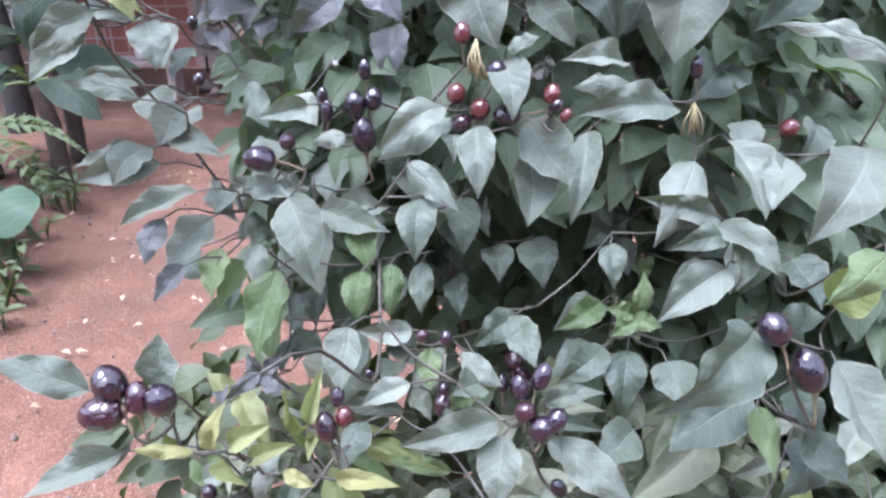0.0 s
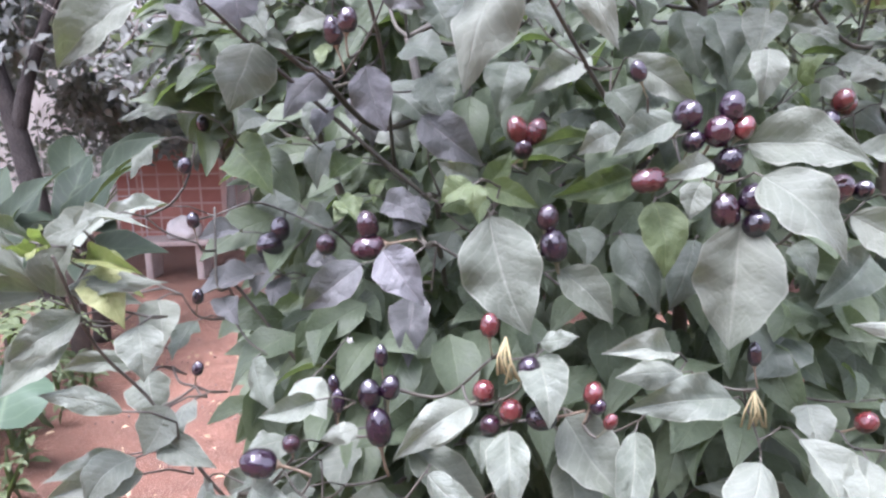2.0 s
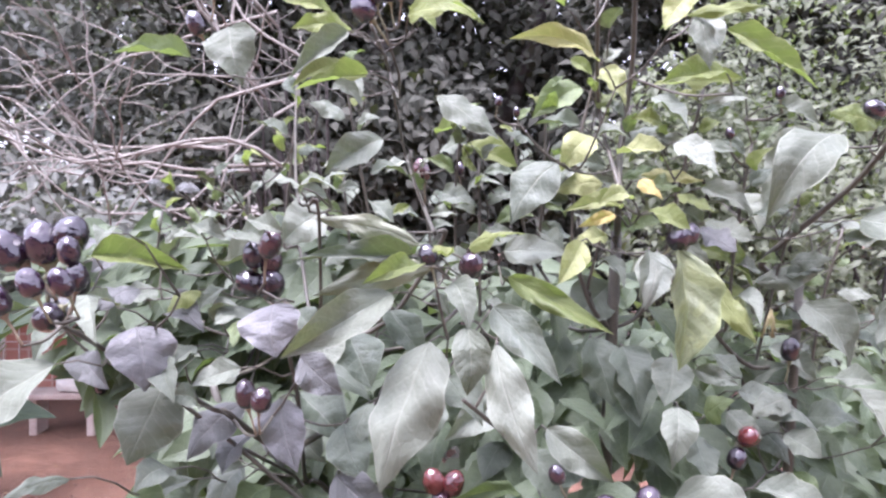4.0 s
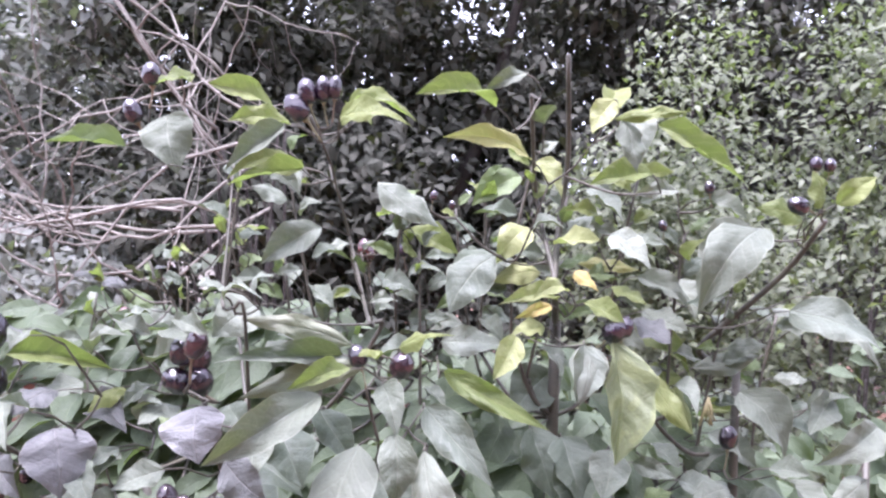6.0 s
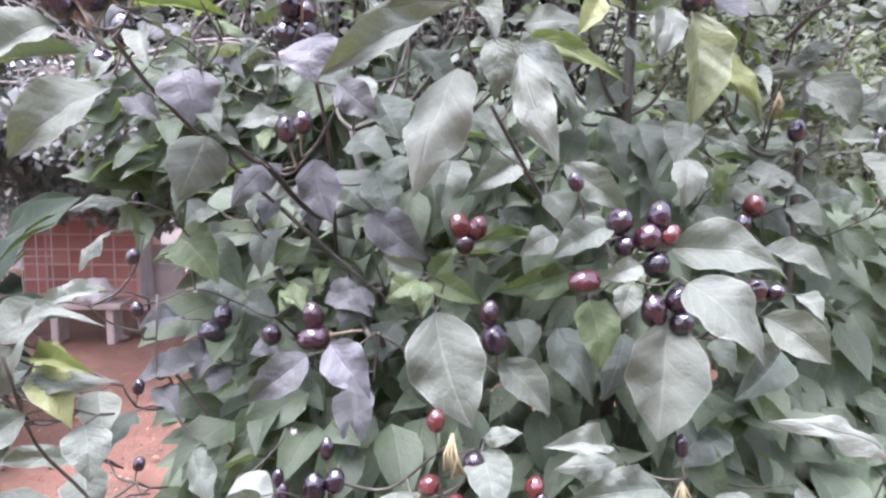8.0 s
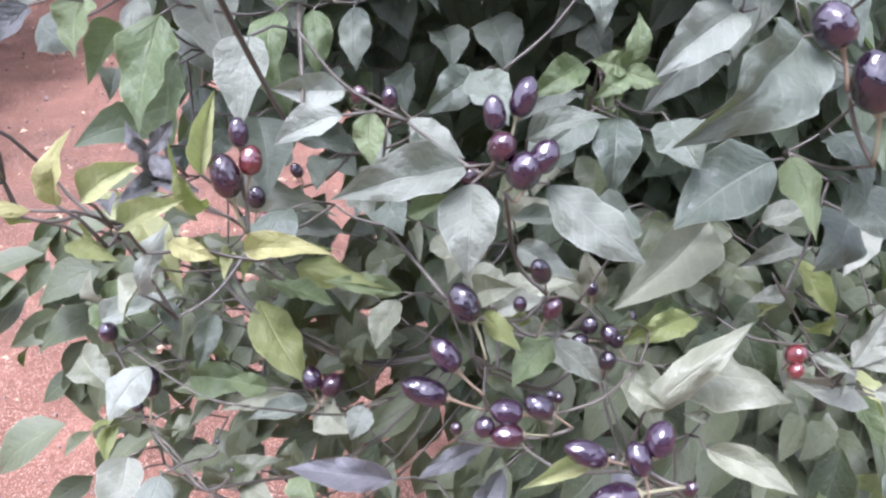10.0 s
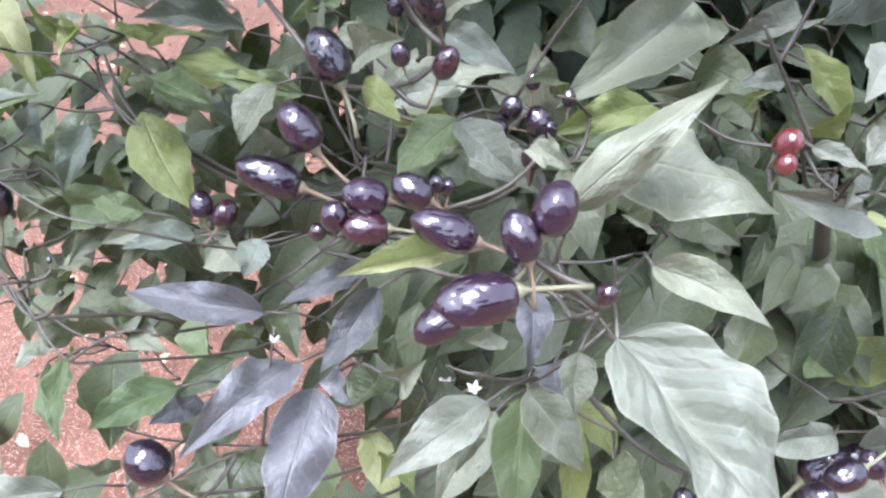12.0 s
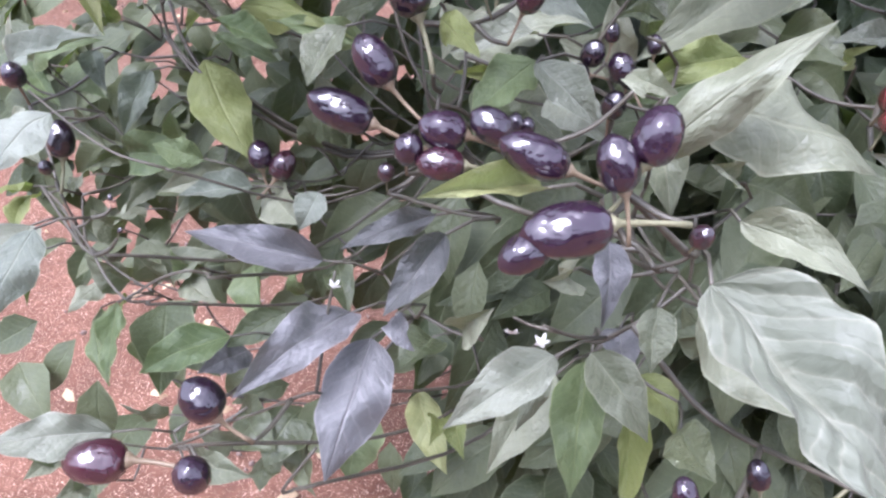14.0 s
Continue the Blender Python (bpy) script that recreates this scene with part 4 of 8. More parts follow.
leaf(2, (0.019, -0.317, 1.073), (0.035, -0.349, 1.074), 0.012, "l")
leaf(2, (0.231, -0.381, 0.956), (0.255, -0.401, 0.971), 0.013, "q")
leaf(2, (0.090, -0.338, 1.079), (0.076, -0.357, 1.093), 0.008, "o")
leaf(2, (0.232, -0.215, 0.845), (0.254, -0.261, 0.828), 0.037, "o")
leaf(2, (0.209, -0.170, 0.897), (0.236, -0.204, 0.895), 0.037, "o")
leaf(2, (0.034, -0.389, 0.984), (0.045, -0.400, 1.008), 0.013, "h")
leaf(2, (0.163, -0.219, 0.837), (0.203, -0.227, 0.866), 0.037, "o")
leaf(2, (0.217, -0.254, 0.797), (0.240, -0.247, 0.845), 0.037, "o")
leaf(2, (0.024, -0.093, 0.982), (0.005, -0.136, 0.966), 0.029, "h")
leaf(2, (0.124, -0.082, 0.999), (0.151, -0.122, 0.989), 0.037, "o")
leaf(2, (0.189, -0.091, 0.991), (0.221, -0.133, 0.979), 0.037, "o")
leaf(2, (-0.055, -0.163, 0.926), (-0.070, -0.187, 0.933), 0.024, "o")
leaf(2, (0.013, -0.289, 0.871), (-0.002, -0.318, 0.875), 0.028, "o")
leaf(2, (0.064, -0.408, 1.032), (0.057, -0.427, 1.046), 0.011, "h")
leaf(2, (0.224, -0.255, 0.874), (0.224, -0.298, 0.860), 0.033, "o")
leaf(2, (0.192, -0.206, 0.932), (0.223, -0.239, 0.931), 0.033, "o")
leaf(2, (0.127, -0.355, 1.034), (0.112, -0.371, 1.051), 0.009, "h")
leaf(2, (0.318, -0.278, 0.897), (0.327, -0.312, 0.895), 0.021, "e")
leaf(2, (0.265, -0.337, 1.009), (0.255, -0.370, 1.007), 0.015, "l")
leaf(2, (0.120, -0.399, 0.948), (0.127, -0.426, 0.954), 0.019, "o")
leaf(2, (0.077, -0.393, 1.093), (0.084, -0.418, 1.101), 0.008, "h")
leaf(2, (0.015, -0.304, 1.076), (0.036, -0.322, 1.093), 0.018, "h")
leaf(2, (-0.044, -0.153, 0.938), (-0.049, -0.187, 0.934), 0.024, "o")
leaf(2, (0.111, -0.308, 0.853), (0.127, -0.339, 0.854), 0.028, "o")
leaf(2, (0.172, -0.288, 0.880), (0.145, -0.292, 0.911), 0.031, "o")
leaf(2, (0.217, -0.131, 0.944), (0.188, -0.140, 0.970), 0.033, "o")
leaf(2, (0.166, -0.088, 0.994), (0.188, -0.125, 0.987), 0.037, "o")
leaf(2, (0.233, -0.134, 0.972), (0.246, -0.170, 0.967), 0.028, "o")
leaf(2, (0.344, -0.117, 0.997), (0.310, -0.160, 0.982), 0.032, "q")
leaf(2, (0.341, -0.182, 0.967), (0.308, -0.212, 0.966), 0.026, "q")
leaf(2, (0.036, -0.201, 0.932), (0.058, -0.236, 0.928), 0.022, "o")
leaf(2, (-0.189, -0.236, 1.048), (-0.192, -0.274, 1.039), 0.017, "h")
leaf(2, (-0.140, -0.211, 1.046), (-0.156, -0.222, 1.071), 0.011, "l")
leaf(2, (-0.141, -0.209, 1.048), (-0.138, -0.241, 1.046), 0.010, "k")
leaf(2, (-0.117, -0.170, 1.031), (-0.133, -0.200, 1.034), 0.016, "l")
leaf(2, (-0.110, -0.183, 1.015), (-0.132, -0.205, 1.027), 0.015, "h")
leaf(2, (-0.059, -0.201, 1.088), (-0.042, -0.235, 1.083), 0.017, "q")
leaf(2, (-0.020, -0.182, 1.046), (-0.016, -0.218, 1.038), 0.010, "h")
leaf(2, (-0.007, -0.186, 1.040), (0.015, -0.214, 1.043), 0.016, "h")
leaf(2, (-0.176, -0.173, 1.030), (-0.177, -0.191, 1.046), 0.015, "h")
leaf(2, (-0.057, -0.164, 1.006), (-0.025, -0.178, 1.025), 0.027, "o")
leaf(2, (0.045, -0.162, 1.037), (0.099, -0.178, 1.053), 0.020, "h")
leaf(2, (0.052, -0.233, 1.011), (0.020, -0.257, 1.021), 0.013, "l")
leaf(2, (0.047, -0.205, 0.982), (0.031, -0.243, 0.974), 0.033, "o")
leaf(2, (0.051, -0.214, 0.986), (0.079, -0.251, 0.978), 0.027, "h")
leaf(2, (0.064, -0.277, 1.020), (0.095, -0.311, 1.015), 0.021, "q")
leaf(2, (0.106, -0.206, 0.995), (0.097, -0.202, 1.039), 0.021, "h")
leaf(2, (0.154, -0.247, 1.022), (0.099, -0.280, 1.022), 0.024, "e")
leaf(2, (0.202, -0.159, 1.035), (0.172, -0.199, 1.024), 0.028, "o")
leaf(2, (0.202, -0.158, 1.003), (0.232, -0.191, 1.000), 0.030, "o")
leaf(2, (0.058, -0.097, 1.053), (0.064, -0.145, 1.032), 0.028, "o")
leaf(2, (0.087, -0.096, 1.054), (0.070, -0.135, 1.044), 0.024, "h")
leaf(2, (0.124, -0.095, 1.054), (0.115, -0.139, 1.038), 0.032, "o")
leaf(2, (0.168, -0.124, 1.015), (0.141, -0.176, 0.990), 0.036, "o")
leaf(2, (0.214, -0.162, 0.966), (0.169, -0.171, 0.995), 0.032, "o")
leaf(1, (0.140, 0.036, 1.824), (0.142, 0.011, 1.834), 0.023, "g")
leaf(1, (0.205, 0.051, 1.858), (0.182, 0.028, 1.825), 0.024, "l")
leaf(1, (0.223, 0.076, 1.844), (0.226, 0.052, 1.793), 0.033, "g")
leaf(1, (0.189, 0.079, 1.787), (0.256, 0.050, 1.789), 0.018, "l")
leaf(1, (0.187, 0.074, 1.775), (0.211, 0.048, 1.744), 0.030, "g")
leaf(1, (0.002, 0.152, 1.787), (0.060, 0.124, 1.742), 0.028, "g")
leaf(1, (-0.076, 0.055, 1.822), (-0.119, 0.034, 1.778), 0.020, "g")
leaf(1, (-0.059, 0.053, 1.785), (-0.117, 0.033, 1.771), 0.014, "l")
leaf(1, (-0.072, 0.102, 1.791), (-0.064, 0.077, 1.766), 0.013, "g")
leaf(1, (-0.020, -0.022, 1.818), (0.031, -0.050, 1.803), 0.017, "l")
leaf(1, (-0.021, 0.013, 1.827), (-0.002, -0.012, 1.808), 0.014, "l")
leaf(1, (-0.201, 0.046, 1.797), (-0.256, 0.026, 1.795), 0.019, "e")
leaf(1, (-0.150, 0.053, 1.859), (-0.176, 0.031, 1.844), 0.019, "l")
leaf(1, (0.358, 0.117, 1.749), (0.298, 0.098, 1.671), 0.056, "w")
leaf(1, (0.151, 0.035, 1.678), (0.100, 0.014, 1.674), 0.015, "k")
leaf(1, (0.196, 0.030, 1.690), (0.217, 0.004, 1.675), 0.015, "l")
leaf(1, (0.114, 0.112, 1.720), (0.067, 0.092, 1.663), 0.042, "d")
leaf(1, (0.009, 0.167, 1.694), (0.043, 0.141, 1.679), 0.023, "g")
leaf(1, (0.260, 0.109, 1.620), (0.288, 0.083, 1.556), 0.024, "l")
leaf(1, (0.297, 0.151, 1.697), (0.307, 0.126, 1.658), 0.028, "w")
leaf(1, (0.194, 0.028, 1.732), (0.219, 0.002, 1.703), 0.028, "g")
leaf(1, (0.031, 0.167, 1.742), (0.079, 0.140, 1.719), 0.026, "l")
leaf(1, (0.002, 0.226, 1.760), (0.043, 0.199, 1.761), 0.018, "l")
leaf(1, (0.008, 0.253, 1.744), (0.038, 0.227, 1.755), 0.022, "g")
leaf(1, (-0.211, 0.029, 1.690), (-0.223, 0.006, 1.692), 0.012, "p")
leaf(1, (-0.194, -0.011, 1.688), (-0.168, -0.037, 1.685), 0.011, "p")
leaf(1, (-0.209, 0.030, 1.687), (-0.205, 0.006, 1.699), 0.011, "l")
leaf(1, (-0.170, 0.004, 1.689), (-0.177, -0.020, 1.700), 0.012, "p")
leaf(1, (-0.152, -0.037, 1.692), (-0.134, -0.062, 1.698), 0.009, "p")
leaf(1, (-0.137, -0.019, 1.710), (-0.143, -0.043, 1.704), 0.012, "g")
leaf(1, (-0.136, -0.031, 1.705), (-0.120, -0.056, 1.707), 0.010, "l")
leaf(1, (-0.086, -0.111, 1.685), (-0.098, -0.135, 1.687), 0.012, "g")
leaf(1, (-0.082, -0.133, 1.681), (-0.055, -0.159, 1.679), 0.010, "g")
leaf(1, (-0.206, -0.099, 1.655), (-0.205, -0.123, 1.648), 0.014, "w")
leaf(1, (-0.180, -0.020, 1.659), (-0.148, -0.047, 1.652), 0.015, "w")
leaf(1, (0.381, 0.112, 1.655), (0.410, 0.085, 1.661), 0.027, "w")
leaf(1, (0.343, 0.136, 1.631), (0.370, 0.110, 1.636), 0.022, "w")
leaf(1, (0.379, 0.057, 1.586), (0.404, 0.032, 1.599), 0.020, "w")
leaf(1, (0.322, 0.086, 1.509), (0.277, 0.065, 1.499), 0.025, "w")
leaf(1, (0.259, 0.073, 1.502), (0.280, 0.048, 1.484), 0.023, "w")
leaf(1, (0.329, 0.028, 1.542), (0.348, 0.002, 1.543), 0.021, "w")
leaf(1, (0.408, 0.021, 1.534), (0.362, 0.001, 1.511), 0.023, "w")
leaf(1, (-0.135, 0.088, 1.506), (-0.128, 0.064, 1.452), 0.039, "p")
leaf(1, (-0.100, 0.079, 1.538), (-0.053, 0.052, 1.514), 0.043, "d")
leaf(1, (-0.161, -0.001, 1.629), (-0.112, -0.029, 1.640), 0.021, "w")
leaf(1, (-0.033, -0.057, 1.603), (-0.007, -0.083, 1.572), 0.023, "d")
leaf(1, (-0.140, -0.035, 1.656), (-0.113, -0.061, 1.648), 0.020, "w")
leaf(1, (-0.198, -0.015, 1.638), (-0.165, -0.041, 1.651), 0.016, "w")
leaf(1, (0.396, 0.098, 1.655), (0.419, 0.072, 1.677), 0.031, "w")
leaf(1, (0.399, 0.085, 1.682), (0.448, 0.058, 1.616), 0.036, "w")
leaf(1, (0.378, 0.116, 1.671), (0.403, 0.090, 1.654), 0.027, "w")
leaf(1, (0.379, 0.095, 1.581), (0.394, 0.070, 1.553), 0.031, "d")
leaf(1, (0.392, 0.045, 1.598), (0.360, 0.023, 1.570), 0.024, "w")
leaf(1, (0.313, 0.154, 1.505), (0.343, 0.128, 1.533), 0.028, "w")
leaf(1, (0.234, 0.058, 1.501), (0.249, 0.033, 1.521), 0.024, "e")
leaf(1, (0.315, 0.081, 1.480), (0.336, 0.056, 1.466), 0.030, "w")
leaf(1, (0.357, 0.123, 1.484), (0.394, 0.097, 1.485), 0.032, "d")
leaf(1, (0.347, 0.034, 1.531), (0.363, 0.009, 1.494), 0.028, "w")
leaf(1, (0.405, 0.046, 1.485), (0.430, 0.021, 1.482), 0.034, "w")
leaf(1, (0.221, 0.046, 1.663), (0.242, 0.020, 1.644), 0.028, "p")
leaf(1, (0.238, 0.079, 1.668), (0.270, 0.053, 1.653), 0.025, "w")
leaf(1, (-0.201, -0.065, 1.617), (-0.220, -0.088, 1.604), 0.022, "p")
leaf(1, (-0.200, -0.006, 1.599), (-0.167, -0.033, 1.583), 0.025, "p")
leaf(1, (-0.250, -0.045, 1.568), (-0.219, -0.071, 1.550), 0.023, "p")
leaf(1, (-0.069, 0.016, 1.577), (-0.048, -0.009, 1.538), 0.039, "d")
leaf(1, (-0.110, 0.025, 1.593), (-0.084, -0.001, 1.570), 0.026, "d")
leaf(1, (0.155, 0.063, 1.725), (0.188, 0.037, 1.728), 0.019, "k")
leaf(1, (0.157, 0.024, 1.685), (0.124, 0.002, 1.679), 0.016, "k")
leaf(1, (0.171, 0.024, 1.676), (0.196, -0.002, 1.662), 0.018, "l")
leaf(1, (0.141, 0.037, 1.656), (0.109, 0.015, 1.647), 0.017, "k")
leaf(1, (0.202, 0.087, 1.744), (0.165, 0.065, 1.755), 0.018, "l")
leaf(1, (0.215, 0.045, 1.720), (0.239, 0.020, 1.724), 0.017, "g")
leaf(1, (-0.153, -0.032, 1.668), (-0.165, -0.055, 1.663), 0.013, "g")
leaf(1, (-0.121, -0.079, 1.664), (-0.097, -0.104, 1.657), 0.013, "w")
leaf(1, (-0.075, -0.094, 1.687), (-0.054, -0.119, 1.693), 0.011, "g")
leaf(1, (-0.030, 0.276, 1.733), (-0.053, 0.254, 1.718), 0.016, "g")
leaf(1, (-0.289, 0.070, 1.647), (-0.305, 0.047, 1.633), 0.028, "p")
leaf(1, (-0.260, 0.068, 1.633), (-0.282, 0.046, 1.620), 0.028, "p")
leaf(1, (-0.292, 0.051, 1.606), (-0.302, 0.028, 1.586), 0.032, "p")
leaf(1, (-0.236, 0.067, 1.605), (-0.258, 0.045, 1.593), 0.028, "w")
leaf(1, (-0.309, -0.032, 1.623), (-0.371, -0.057, 1.581), 0.046, "w", (0, -0.92, 0.36))
leaf(1, (-0.288, -0.042, 1.601), (-0.349, -0.061, 1.588), 0.013, "w", (0, -0.92, 0.36))
leaf(1, (-0.244, -0.094, 1.571), (-0.304, -0.120, 1.522), 0.040, "w", (0, -0.92, 0.36))
leaf(1, (-0.250, -0.027, 1.637), (-0.175, -0.041, 1.628), 0.020, "l", (0, -0.92, 0.36))
leaf(1, (-0.210, -0.047, 1.589), (-0.199, -0.061, 1.546), 0.046, "u", (0, -0.92, 0.36))
leaf(1, (-0.201, -0.023, 1.540), (-0.219, -0.042, 1.489), 0.050, "w", (0, -0.92, 0.36))
leaf(1, (-0.142, -0.029, 1.557), (-0.175, -0.040, 1.545), 0.021, "g", (0, -0.92, 0.36))
leaf(1, (-0.108, -0.079, 1.609), (-0.104, -0.090, 1.575), 0.043, "u", (0, -0.92, 0.36))
leaf(1, (-0.030, -0.089, 1.618), (-0.098, -0.113, 1.579), 0.027, "w", (0, -0.92, 0.36))
leaf(1, (-0.088, -0.091, 1.577), (-0.060, -0.100, 1.554), 0.026, "p", (0, -0.92, 0.36))
leaf(1, (-0.012, -0.072, 1.649), (-0.082, -0.089, 1.666), 0.016, "h", (0, -0.92, 0.36))
leaf(1, (-0.017, -0.082, 1.643), (-0.096, -0.102, 1.639), 0.015, "w", (0, -0.92, 0.36))
leaf(1, (-0.002, -0.072, 1.635), (-0.081, -0.094, 1.616), 0.019, "h", (0, -0.92, 0.36))
leaf(1, (-0.005, -0.092, 1.587), (-0.035, -0.123, 1.499), 0.046, "w", (0, -0.92, 0.36))
leaf(1, (0.017, -0.130, 1.602), (0.017, -0.133, 1.561), 0.023, "w", (0, -0.92, 0.36))
leaf(1, (0.038, -0.066, 1.607), (0.083, -0.084, 1.557), 0.026, "g", (0, -0.92, 0.36))
leaf(1, (0.034, -0.132, 1.592), (0.057, -0.155, 1.521), 0.026, "w", (0, -0.92, 0.36))
leaf(1, (0.056, 0.001, 1.623), (0.134, -0.020, 1.582), 0.019, "l", (0, -0.92, 0.36))
leaf(1, (0.058, 0.055, 1.641), (0.114, 0.044, 1.639), 0.026, "g", (0, -0.92, 0.36))
leaf(1, (0.191, 0.009, 1.646), (0.190, 0.002, 1.551), 0.042, "m", (0, -0.92, 0.36))
leaf(1, (0.168, -0.010, 1.644), (0.155, -0.025, 1.601), 0.029, "w", (0, -0.92, 0.36))
leaf(1, (0.248, 0.118, 1.645), (0.293, 0.101, 1.604), 0.027, "l", (0, -0.92, 0.36))
leaf(1, (0.171, 0.137, 1.608), (0.130, 0.120, 1.568), 0.047, "d", (0, -0.92, 0.36))
leaf(1, (0.142, 0.093, 1.563), (0.159, 0.074, 1.505), 0.043, "d", (0, -0.92, 0.36))
leaf(1, (0.078, -0.054, 1.520), (0.123, -0.069, 1.487), 0.026, "w", (0, -0.92, 0.36))
leaf(1, (0.059, 0.018, 1.524), (0.008, 0.001, 1.495), 0.028, "g", (0, -0.92, 0.36))
leaf(1, (0.187, -0.009, 1.525), (0.178, -0.024, 1.481), 0.029, "w", (0, -0.92, 0.36))
leaf(1, (0.194, 0.027, 1.557), (0.184, 0.014, 1.520), 0.033, "g", (0, -0.92, 0.36))
leaf(1, (0.215, 0.033, 1.546), (0.249, 0.025, 1.535), 0.016, "w", (0, -0.92, 0.36))
leaf(1, (0.312, 0.142, 1.611), (0.373, 0.130, 1.625), 0.023, "g", (0, -0.92, 0.36))
leaf(1, (0.105, -0.097, 1.478), (0.060, -0.112, 1.456), 0.026, "g", (0, -0.92, 0.36))
leaf(1, (0.152, -0.089, 1.461), (0.225, -0.107, 1.448), 0.040, "w", (0, -0.92, 0.36))
leaf(1, (0.145, -0.145, 1.446), (0.189, -0.166, 1.395), 0.042, "w", (0, -0.92, 0.36))
leaf(1, (0.124, -0.104, 1.452), (0.092, -0.113, 1.443), 0.017, "g", (0, -0.92, 0.36))
leaf(1, (0.113, -0.127, 1.441), (0.105, -0.135, 1.418), 0.020, "w", (0, -0.92, 0.36))
leaf(1, (0.089, -0.022, 1.433), (0.025, -0.040, 1.420), 0.027, "e", (0, -0.92, 0.36))
leaf(1, (0.065, -0.097, 1.471), (0.038, -0.106, 1.457), 0.021, "g", (0, -0.92, 0.36))
leaf(1, (-0.020, -0.107, 1.417), (0.006, -0.133, 1.342), 0.055, "w", (0, -0.92, 0.36))
leaf(1, (0.093, -0.085, 1.422), (0.098, -0.102, 1.372), 0.032, "e", (0, -0.92, 0.36))
leaf(1, (-0.093, -0.112, 1.395), (-0.064, -0.125, 1.360), 0.032, "u", (0, -0.92, 0.36))
leaf(1, (-0.114, -0.083, 1.379), (-0.156, -0.100, 1.349), 0.029, "p", (0, -0.92, 0.36))
leaf(1, (-0.124, 0.025, 1.522), (-0.106, 0.007, 1.468), 0.036, "u", (0, -0.92, 0.36))
leaf(1, (-0.071, -0.040, 1.482), (-0.025, -0.055, 1.446), 0.034, "p", (0, -0.92, 0.36))
leaf(1, (-0.029, -0.047, 1.436), (-0.060, -0.054, 1.450), 0.018, "g", (0, -0.92, 0.36))
leaf(1, (-0.032, -0.096, 1.439), (-0.053, -0.104, 1.426), 0.019, "e", (0, -0.92, 0.36))
leaf(1, (-0.022, -0.033, 1.429), (-0.004, -0.037, 1.455), 0.020, "e", (0, -0.92, 0.36))
leaf(1, (-0.024, -0.066, 1.432), (0.015, -0.075, 1.417), 0.019, "e", (0, -0.92, 0.36))
leaf(1, (-0.029, -0.107, 1.439), (-0.030, -0.114, 1.419), 0.017, "e", (0, -0.92, 0.36))
leaf(1, (0.216, -0.101, 1.414), (0.259, -0.116, 1.383), 0.031, "w", (0, -0.92, 0.36))
leaf(1, (0.030, -0.068, 1.370), (0.067, -0.085, 1.334), 0.030, "w", (0, -0.92, 0.36))
leaf(1, (0.145, -0.107, 1.412), (0.137, -0.123, 1.329), 0.057, "w", (0, -0.92, 0.36))
leaf(1, (-0.214, -0.196, 1.317), (-0.226, -0.210, 1.292), 0.027, "w", (0, -0.92, 0.36))
leaf(1, (-0.228, -0.209, 1.279), (-0.279, -0.229, 1.272), 0.024, "g", (0, -0.92, 0.36))
leaf(1, (-0.223, -0.198, 1.300), (-0.182, -0.208, 1.283), 0.021, "w", (0, -0.92, 0.36))
leaf(1, (-0.178, 0.077, 1.830), (-0.164, 0.065, 1.777), 0.044, "w", (0, -0.92, 0.36))
leaf(1, (-0.068, -0.008, 1.807), (-0.109, -0.017, 1.770), 0.019, "w", (0, -0.92, 0.36))
leaf(1, (-0.068, 0.033, 1.816), (-0.116, 0.025, 1.816), 0.018, "l", (0, -0.92, 0.36))
leaf(1, (-0.089, 0.072, 1.840), (-0.141, 0.063, 1.855), 0.021, "l", (0, -0.92, 0.36))
leaf(1, (-0.052, -0.017, 1.774), (-0.105, -0.025, 1.759), 0.014, "l", (0, -0.92, 0.36))
leaf(1, (-0.088, 0.071, 1.782), (-0.062, 0.062, 1.760), 0.017, "w", (0, -0.92, 0.36))
leaf(1, (-0.046, 0.085, 1.737), (-0.096, 0.075, 1.704), 0.030, "g", (0, -0.92, 0.36))
leaf(1, (-0.021, -0.092, 1.796), (0.026, -0.106, 1.788), 0.020, "l", (0, -0.92, 0.36))
leaf(1, (0.087, -0.047, 1.817), (0.029, -0.056, 1.822), 0.016, "l", (0, -0.92, 0.36))
leaf(1, (0.107, -0.054, 1.840), (0.076, -0.059, 1.825), 0.012, "w", (0, -0.92, 0.36))
leaf(1, (0.115, -0.036, 1.781), (0.049, -0.046, 1.794), 0.015, "y", (0, -0.92, 0.36))
leaf(1, (0.130, 0.051, 1.738), (0.101, 0.044, 1.706), 0.027, "k", (0, -0.92, 0.36))
leaf(1, (0.147, 0.081, 1.701), (0.103, 0.074, 1.692), 0.021, "k", (0, -0.92, 0.36))
leaf(1, (0.002, 0.092, 1.777), (0.054, 0.075, 1.739), 0.030, "w", (0, -0.92, 0.36))
leaf(1, (0.096, 0.022, 1.713), (0.060, 0.012, 1.666), 0.037, "g", (0, -0.92, 0.36))
leaf(1, (0.139, 0.141, 1.795), (0.091, 0.132, 1.764), 0.031, "e", (0, -0.92, 0.36))
leaf(1, (0.144, 0.083, 1.801), (0.164, 0.073, 1.766), 0.023, "k", (0, -0.92, 0.36))
leaf(1, (0.174, -0.070, 1.806), (0.180, -0.078, 1.767), 0.022, "w", (0, -0.92, 0.36))
leaf(1, (0.164, -0.076, 1.818), (0.148, -0.080, 1.793), 0.018, "k", (0, -0.92, 0.36))
leaf(1, (0.248, 0.066, 1.833), (0.316, 0.041, 1.778), 0.021, "l", (0, -0.92, 0.36))
